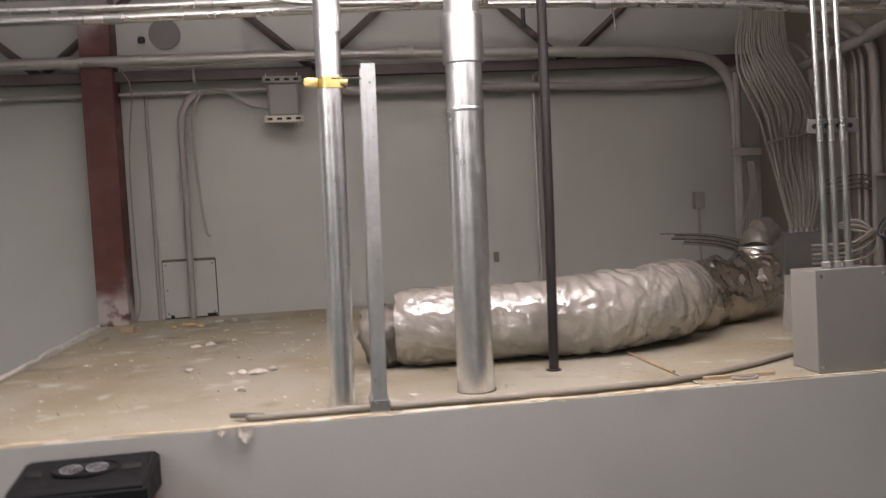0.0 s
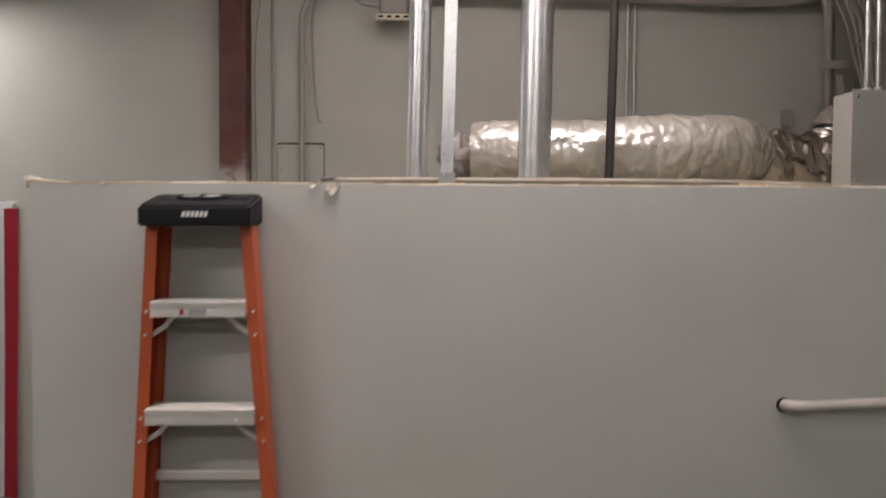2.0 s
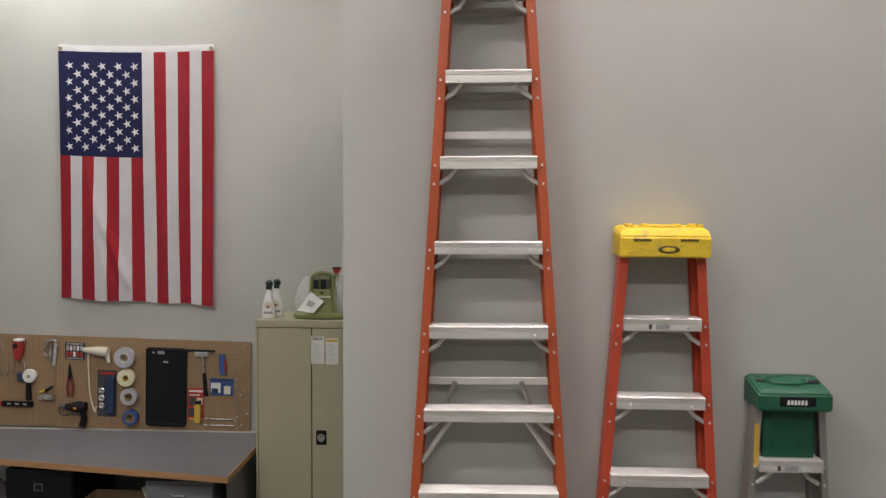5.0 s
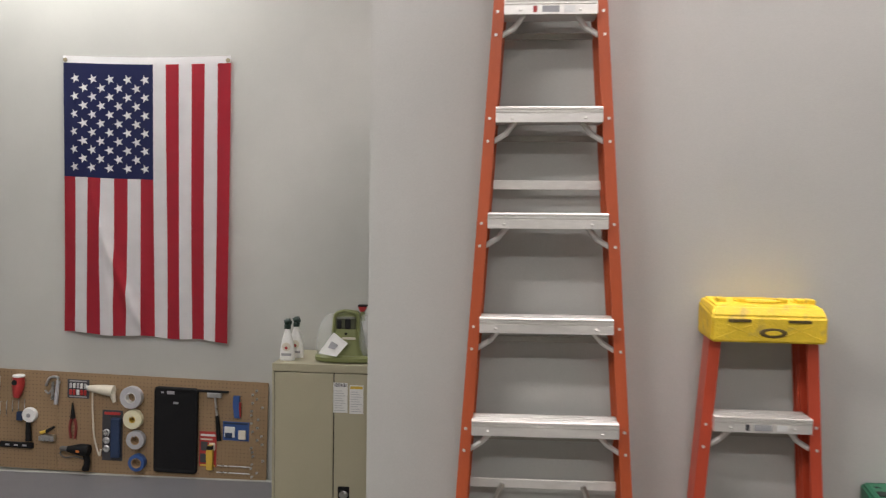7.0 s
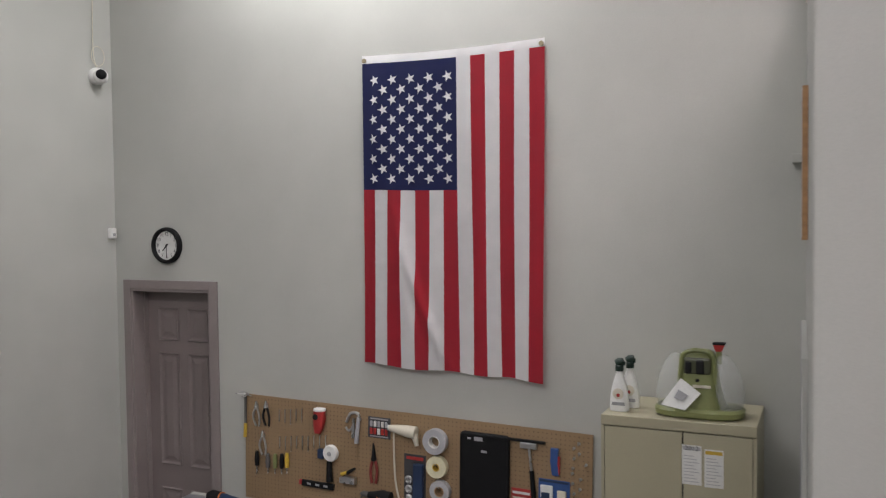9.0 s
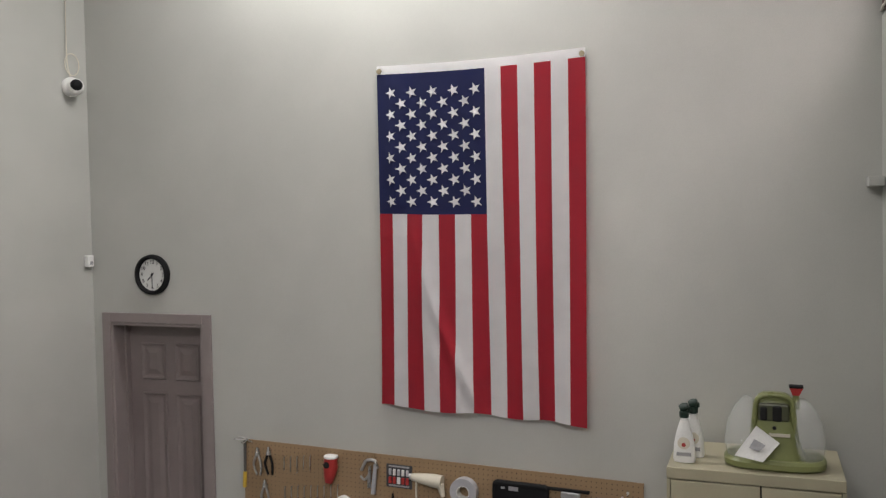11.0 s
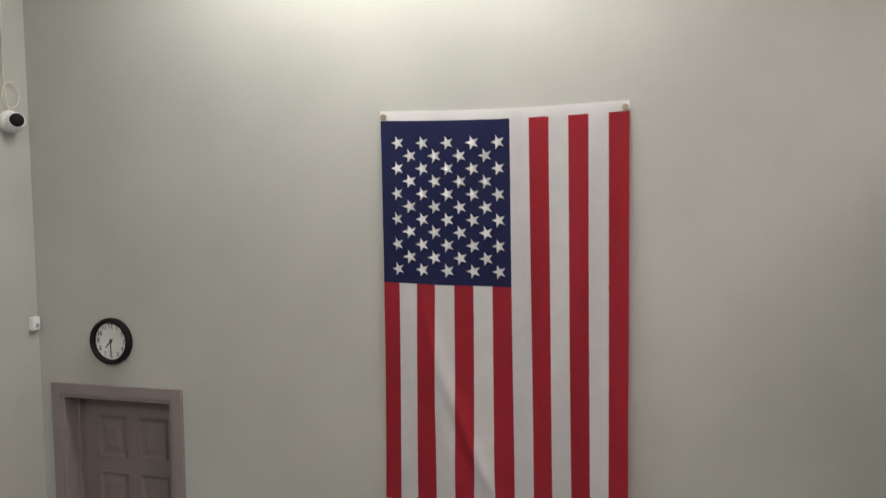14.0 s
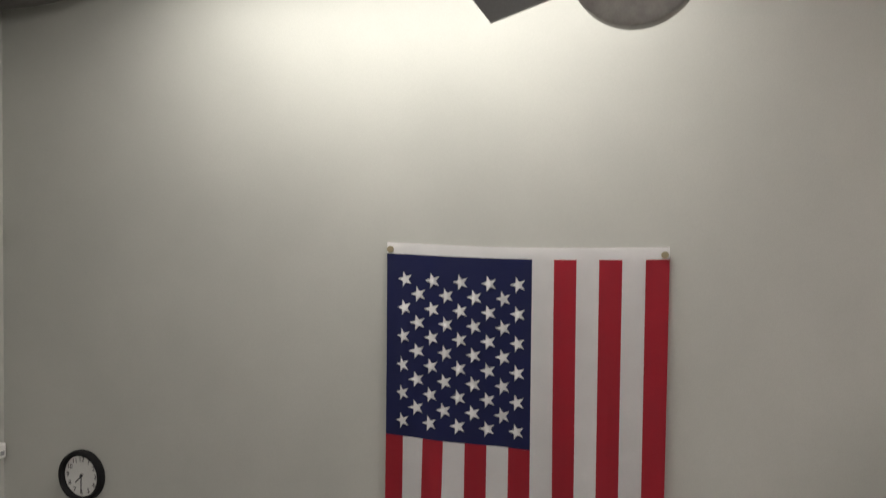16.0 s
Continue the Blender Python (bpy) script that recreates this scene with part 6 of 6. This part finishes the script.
tube_part("lead", tl, CABLE_DARK, [(0.25, -0.015, 0.034), (0.33, 0.0, 0.006)], 0.004, 6)

# ---------------------------------------------------------------- steel cupboard and the things on it
CX0, CX1, CYF, CZ = -2.147, -1.460, 4.630, 1.774
cab = thing("steel_cupboard", ((CX0 + CX1) / 2, CYF, 0), "beige steel two-door storage cupboard", "cupboard")
W = (CX1 - CX0) / 2
box_part("body", cab, CAB, (-W, W, 0.022, 0.47, 0.0, CZ - 0.002), 0.004)
box_part("top_rail", cab, CAB, (-W, W, 0.0, 0.022, CZ - 0.048, CZ), 0.003)
box_part("side_stile", cab, CAB, (-W, -W + 0.014, 0.002, 0.022, 0.06, CZ - 0.050))
box_part("side_stile", cab, CAB, (W - 0.014, W, 0.002, 0.022, 0.06, CZ - 0.050))
box_part("kick_rail", cab, CAB, (-W, W, 0.004, 0.022, 0.0, 0.058))
xm = -1.775 - (CX0 + CX1) / 2
box_part("door", cab, CAB, (-W + 0.017, xm - 0.003, 0.001, 0.021, 0.064, CZ - 0.054), 0.003)
d2 = box_part("door", cab, CAB, (xm + 0.003, W - 0.017, 0.001, 0.021, 0.064, CZ - 0.054), 0.003)
box_part("gap", cab, BLACK_DEEP, (xm - 0.003, xm + 0.003, 0.012, 0.0215, 0.064, CZ - 0.054))
h = box_part("handle_plate", d2, BLACK, (xm + 0.030, xm + 0.098, -0.004, 0.001, 0.950, 1.045), 0.006, "black recessed handle plate")
lathe_part("handle_knob", d2, CHROME, [(0.026, -0.004), (0.026, -0.010), (0.020, -0.016), (0.006, -0.017)], 18, (xm + 0.064, 0, 0.998), "y", "bright turn handle")
tube_part("handle_lever", d2, CHROME, [(xm + 0.056, -0.020, 1.022), (xm + 0.074, -0.022, 0.975)], 0.007, 8)
tube_part("key", d2, CHROME, [(xm + 0.064, -0.006, 0.95), (xm + 0.064, -0.008, 0.925)], 0.003, 6)
for x0, x1, z0, z1, tag in ((-1.777, -1.692, 1.490, 1.668, 0), (-1.680, -1.598, 1.486, 1.656, 1)):
    n = thing("paper_notice", ((x0 + x1) / 2, CYF, z0), "white printed list taped to the cupboard door" if tag == 0 else "white list with yellow heading taped to the cupboard", "paper notice", "notices on the cupboard")
    w = (x1 - x0) / 2
    box_part("sheet", n, PRINT_WHITE, (-w, w, -0.0025, 0.0005, 0, z1 - z0))
    box_part("heading_bar", n, TAPE_GREY if tag == 0 else YELP, (-w * 0.9, w * 0.9, -0.0032, -0.0024, z1 - z0 - 0.022, z1 - z0 - 0.006))
    if tag == 0:
        text_part("2012", 0.030, (0, -0.0036, z1 - z0 - 0.014), PRINT_DARK, n)
    for i in range(9):
        box_part("text_bar", n, TAPE_GREY, (-w * 0.8, w * (0.75 - 0.25 * ((i * 7) % 3)), -0.003, -0.0024, 0.012 + i * 0.0145, 0.0155 + i * 0.0145))

for i, (x, y, lean) in enumerate(((-2.082, 4.735, 0), (-2.052, 4.83, 0.4))):
    b = thing("spray_bottle", (x, y, CZ), "white cleaner bottle with a dark trigger cap on the cupboard", "spray bottle", "cleaner bottles")
    bm = nb()
    rings = []
    for z, w, d in ((0.0, 0.044, 0.026), (0.010, 0.047, 0.028), (0.075, 0.043, 0.027), (0.125, 0.033, 0.022), (0.165, 0.021, 0.017), (0.185, 0.014, 0.014), (0.196, 0.014, 0.014)):
        rings.append([(w * math.cos(a) * (abs(math.cos(a)) ** -0.25 if abs(math.cos(a)) > 0.2 else 1), d * math.sin(a), z) for a in [2 * math.pi * k / 20 for k in range(20)]])
    loft(bm, rings)
    part("bottle", bm, WHITE, b, "", True)
    box_part("label", b, PRINT_GREY, (-0.030, 0.030, -0.0305, -0.026, 0.03, 0.045))
    lathe_part("label_badge", b, CORDW, [(0.026, -0.0305), (0.024, -0.031), (0.006, -0.031)], 18, (0, 0, 0.085), "y")
    lathe_part("red_mark", b, REDP, [(0.009, -0.0315), (0.008, -0.032), (0.003, -0.032)], 10, (0.0, 0, 0.078), "y")
    lathe_part("collar", b, GREEN_DARK, [(0.019, 0.190), (0.020, 0.194), (0.020, 0.214), (0.016, 0.218)], 16)
    tube_part("trigger_head", b, GREEN_DARK, [(-0.016, 0, 0.226), (0.0, 0, 0.234), (0.018, 0, 0.240)], [0.016, 0.019, 0.014], 12)
    tube_part("trigger", b, GREEN_DARK, [(0.018, 0, 0.236), (0.022, 0, 0.216)], [0.009, 0.006], 8)

gm = thing("carpet_cleaner", (-1.722, 4.80, CZ), "olive green carpet cleaner with clear side tanks and a tag", "carpet cleaner")
bm = nb()
n = 32
rings = []
for z, wx, wy in ((0.0, 0.185, 0.115), (0.008, 0.200, 0.125), (0.030, 0.202, 0.127), (0.042, 0.190, 0.118)):
    rings.append([(wx * math.copysign(abs(math.cos(a)) ** 0.6, math.cos(a)), wy * math.copysign(abs(math.sin(a)) ** 0.7, math.sin(a)), z) for a in [2 * math.pi * k / n for k in range(n)]])
loft(bm, rings)
part("base_tray", bm, OLIVE, gm, "", True)
bm = nb()
rings = []
for z, wx, wy in ((0.04, 0.120, 0.098), (0.10, 0.100, 0.092), (0.20, 0.082, 0.075), (0.265, 0.074, 0.062), (0.292, 0.064, 0.050), (0.303, 0.045, 0.03)):
    rings.append([(wx * math.copysign(abs(math.cos(a)) ** 0.5, math.cos(a)), wy * math.copysign(abs(math.sin(a)) ** 0.6, math.sin(a)), z) for a in [2 * math.pi * k / n for k in range(n)]])
loft(bm, rings)
part("body", bm, OLIVE, gm, "", True)
# Dark olive block stands in for shade in the open recess under the handle.
box_part("handle_recess_shade", gm, OLIVE_DARK, (-0.064, 0.058, -0.0785, -0.055, 0.196, 0.272), 0.010, "raised dark block coloured as the shaded recess under the handle")
box_part("tank_latch", gm, BLACK_DEEP, (-0.056, -0.026, -0.084, -0.070, 0.200, 0.258), 0.008)
box_part("tank_latch", gm, BLACK_DEEP, (-0.008, 0.030, -0.084, -0.070, 0.198, 0.264), 0.008)
lathe_part("button", gm, BLACK, [(0.008, -0.093), (0.008, -0.098), (0.003, -0.1)], 10, (0.0, 0.012, 0.172), "y")
tube_part("top_handle", gm, OLIVE, smooth_path([(-0.088, -0.058, 0.10), (-0.076, -0.062, 0.22), (-0.062, -0.064, 0.288), (0.0, -0.064, 0.306), (0.062, -0.064, 0.288), (0.074, -0.062, 0.22), (0.086, -0.058, 0.10)], 6), 0.011, 10)
for s in (-1, 1):
    bm = nb()
    rings = []
    for z, wx, wy in ((0.042, 0.066, 0.085), (0.10, 0.076, 0.092), (0.18, 0.070, 0.082), (0.24, 0.050, 0.065), (0.280, 0.020, 0.03)):
        rings.append([(s * (0.125 - 0.0) + wx * math.cos(a) - s * 0.10 * max(0, z - 0.10), wy * math.sin(a), z) for a in [2 * math.pi * k / 20 for k in range(20)]])
    loft(bm, rings)
    part("clear_tank", bm, CLEAR, gm, "clear plastic tank", True)
bm = nb()
loft(bm, [[(-0.155, -0.132, 0.06), (-0.045, -0.150, 0.045), (-0.045, -0.148, 0.045), (-0.155, -0.130, 0.06)], [(-0.070, -0.105, 0.182), (0.020, -0.122, 0.120), (0.020, -0.120, 0.120), (-0.070, -0.103, 0.182)]])
part("paper_tag", bm, PRINT_WHITE, gm, "white printed tag")
bm = nb()
loft(bm, [[(-0.098, -0.1335, 0.095), (-0.058, -0.142, 0.085), (-0.058, -0.140, 0.085), (-0.098, -0.131, 0.095)], [(-0.078, -0.1245, 0.132), (-0.034, -0.1335, 0.110), (-0.034, -0.131, 0.110), (-0.078, -0.122, 0.132)]])
part("tag_picture", bm, PRINT_GREY, gm)
box_part("front_label", gm, CORDW, (-0.02, 0.06, -0.0975, -0.090, 0.140, 0.152))
lathe_part("hose_end", gm, OLIVE, [(0.016, 0.24), (0.014, 0.285), (0.012, 0.30)], 12, (0.085, 0.0, 0))
bm = nb()
loft(bm, [[(0.072, -0.016, 0.298), (0.098, -0.016, 0.298), (0.098, 0.016, 0.298), (0.072, 0.016, 0.298)], [(0.060, -0.020, 0.328), (0.112, -0.020, 0.328), (0.112, 0.020, 0.328), (0.060, 0.020, 0.328)]])
part("red_nozzle", bm, REDP, gm, "dark red nozzle")
box_part("nozzle_lip", gm, BLACK, (0.058, 0.114, -0.022, 0.022, 0.328, 0.338), 0.003)

# ---------------------------------------------------------------- the partition's side wall
bm = nb()
box(bm, -1.338, -1.276, 5.03, 5.128, 2.938, 2.980, 0.003)
solid("corner_shelf", bm, WALL, "small grey painted ledge in the wall corner", "ledge", loc=(0, 0, 0))


def side_slab(y0, y1, z0, z1, d0, d1):
    """A flat piece lying along the partition's slightly skewed side, from d0 to d1 off the wall."""
    bm = nb()
    face = lambda y: -1.210 - (y - FRONT) * 0.0243
    loft(bm, [[(face(y) - d0, y, z0), (face(y) - d1, y, z0), (face(y) - d1, y, z1), (face(y) - d0, y, z1)] for y in (y0, y1)])
    return bm


panel = thing("side_panel_board", (0, 0, 0), "grey painted board fixed flat to the partition's side", "wall board")
part("board", side_slab(3.70, 4.78, 1.05, 2.232, 0.001, 0.020), WALL2, panel)
part("edge_strip", side_slab(4.782, 4.792, 1.05, 2.226, 0.001, 0.024), TAPE_GREY, panel, "blue-grey metal edge strip")
marks = thing("wall_marks", (0, 0, 0), "two small dark pencil marks on the partition's side", "marks")
part("mark", side_slab(4.80, 5.00, 3.358, 3.366, 0.0005, 0.002), PRINT_GREY, marks)
part("mark", side_slab(4.79, 4.86, 3.372, 3.390, 0.0005, 0.002), PRINT_GREY, marks)

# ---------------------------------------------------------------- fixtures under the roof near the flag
# Housings for all lamps; the last three are assumed and out of view.
for lx, ly, lz, lw, ll, up_fill, lc in LAMPS:
    f = thing("strip_light", (lx, ly, lz), "out-of-view white strip light with an open reflector hung from the roof", "strip light", "strip lights")
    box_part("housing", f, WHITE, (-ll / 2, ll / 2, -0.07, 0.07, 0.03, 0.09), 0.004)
    for s in (-1, 1):
        bm = nb()
        loft(bm, [[(x, s * 0.07, 0.032), (x, s * 0.16, 0.012), (x, s * 0.16, 0.015), (x, s * 0.07, 0.036)] for x in (-ll / 2, ll / 2)])
        part("reflector", bm, WHITE, f)
        tube_part("hanger", f, CABLE, [(s * ll * 0.35, 0, 0.09), (s * ll * 0.35, 0, ROOF - lz)], 0.003, 6)
run("corner_pipe", smooth_path([(-5.66, 5.03, 4.735), (-5.40, 5.03, 4.735), (-5.20, 5.03, 4.760), (-4.95, 5.03, 4.83), (-4.80, 5.03, 4.93)], 5), 0.032, CABLE_DARK, "dark pipe bending up in the wall corner", "pipe", 12)
rd = thing("round_duct_cap", (-2.655, 4.50, 4.541), "round dull metal duct cap hanging high in front of the wall", "duct")
lathe_part("drum", rd, mat("weathered_duct_metal", (0.36, 0.35, 0.33), 0.5, metal=0.3, var=0.2, scale=18), [(0.04, 0.012), (0.118, 0.010), (0.120, 0.004), (0.126, 0.004), (0.128, 0.010), (0.196, 0.006), (0.204, 0.010), (0.206, 0.02), (0.203, 0.022), (0.203, 0.085), (0.18, 0.09)], 48, (0, 0, 0), "y")
tube_part("riser", rd, SHEET, [(0, 0.045, 0.19), (0, 0.045, ROOF - 4.541)], 0.075, 20)
hp = thing("sheet_metal_panel", (-3.102, 4.52, 4.373), "dull sheet metal panel hanging askew below the roof", "panel")
bm = nb()
quad = [(0.0, 0.0), (0.52, 0.17), (0.13, 0.84), (-0.39, 0.50)]
loft(bm, [[(x, y, z) for x, z in quad] for y in (0.0, 0.012)])
part("plate", bm, SHEET, hp)
for dx, z in ((-0.25, 0.5), (0.2, 0.6)):
    tube_part("hanger", hp, GALV_DULL, [(dx, 0.02, z), (dx, 0.02, ROOF - 4.373)], 0.005, 6)
po = thing("mounted_poster", (0, 0, 0), "printed poster on a thick brown board on the partition's side", "poster")
part("backing_board", side_slab(4.06, 4.555, 2.605, 3.158, 0.001, 0.021), WOODEDGE, po, "brown backing board")
part("print", side_slab(4.064, 4.551, 2.62, 3.154, 0.0212, 0.0225), PRINT_WHITE, po, "white bordered print")
for k in range(4):
    part("picture_band", side_slab(4.10, 4.52, 2.68 + 0.115 * k, 2.775 + 0.115 * k, 0.0226, 0.0235), (PRINT_GREY, PRINT_DARK)[k % 2], po)
part("corner_tab", side_slab(4.51, 4.553, 3.125, 3.157, 0.0227, 0.024), REDP, po, "red corner tab")

# ---------------------------------------------------------------- pipes, trunking and loose wires at the mezzanine's end wall
for x, y, r, m in ((2.59, 4.13, 0.009, CONDUIT_GREY), (2.585, 4.07, 0.012, CONDUIT_PALE), (2.575, 3.97, 0.024, CONDUIT_GREY), (2.59, 3.71, 0.012, CONDUIT_PALE), (2.57, 3.63, 0.028, CONDUIT_GREY), (2.50, 4.36, 0.016, CONDUIT_GREY), (2.59, 4.22, 0.010, CONDUIT_GREY)):
    run("end_wall_pipe", smooth_path([(x, y, DECKZ), (x, y, 4.3), (x, y, 4.78), (x - 0.02, y, 4.90), (x - 0.10, y, 4.98), (x - 0.20, y, 5.0)], 6), r, m, "grey painted pipe bending over at the mezzanine end wall", "pipe", 12, group="end wall pipes")
run("cross_pipe", smooth_path([(2.42, 4.78, 4.83), (2.47, 4.45, 4.87), (2.52, 4.05, 4.92), (2.56, 3.5, 5.0)], 6), 0.030, CONDUIT_GREY, "thick grey pipe crossing the corner behind the cable bundle", "pipe", 14)
cabx = thing("open_wiring_cabinet", (2.615, 3.825, 4.0), "open grey wiring cabinet with a dark inside on the end wall", "cabinet")
box_part("back", cabx, BLACK_DEEP, (-0.012, 0.0, -0.085, 0.085, 0.0, 0.27))
for y0, y1, z0, z1 in ((-0.10, -0.085, -0.01, 0.28), (0.085, 0.10, -0.01, 0.28), (-0.10, 0.10, 0.27, 0.285), (-0.10, 0.10, -0.015, 0.0)):
    box_part("side", cabx, BOXGREY, (-0.09, 0.0, y0, y1, z0, z1), 0.002)
for i in range(5):
    y = 3.78 + 0.025 * i
    run("loose_wire", smooth_path([(2.60, y, 4.10 - 0.01 * i), (2.53, y - 0.02, 4.04 + 0.008 * i), (2.46, y - 0.06, 4.01), (2.45 + 0.015 * i, y - 0.07, 3.95), (2.48 + 0.01 * i, y - 0.05, 3.88 - 0.02 * i)], 6), 0.0028, NAVYP if i % 3 else CABLE_DARK, "loose navy and dark wire spilling from the cabinet", "wire", 6, group="loose wires")
for i, (x0, x1) in enumerate(((2.02, 2.24), (2.10, 2.34), (2.18, 2.40), (2.02, 2.12))):
    run("leaning_offcut", [(x0, 3.18 + 0.07 * i, DECKZ + 0.012), (x1, 3.40 + 0.06 * i, DECKZ + 0.30 - 0.03 * i)], 0.014, CONDUIT_PALE if i % 2 else CONDUIT_GREY, "short conduit offcut leaning at the end wall", "offcut", 10, group="conduit offcuts")
for i in range(5):
    run("floor_cable", smooth_path([(1.56, 2.58 + 0.03 * i, DECKZ + 0.010), (1.70, 2.62 + 0.05 * i, DECKZ + 0.03 + 0.012 * i), (1.85, 2.60 + 0.05 * i, DECKZ + 0.010), (2.05, 2.70 + 0.06 * i, DECKZ + 0.012), (2.3, 2.75 + 0.08 * i, DECKZ + 0.010)], 6), 0.008, CABLE_DARK if i % 2 else CABLE, "cable lying loose past the electrical box", "cable", 7, group="floor cables")
for i in range(4):
    z = 4.20 + 0.022 * i
    run("wall_loop", smooth_path([(2.46, 4.22, z), (2.54, 4.05, z + 0.02), (2.58, 3.98, z - 0.01), (2.59, 3.90, z - 0.06)], 5), 0.0045, CABLE_DARK, "cable looping from the bundle to the end wall", "cable", 6, group="end wall loops")
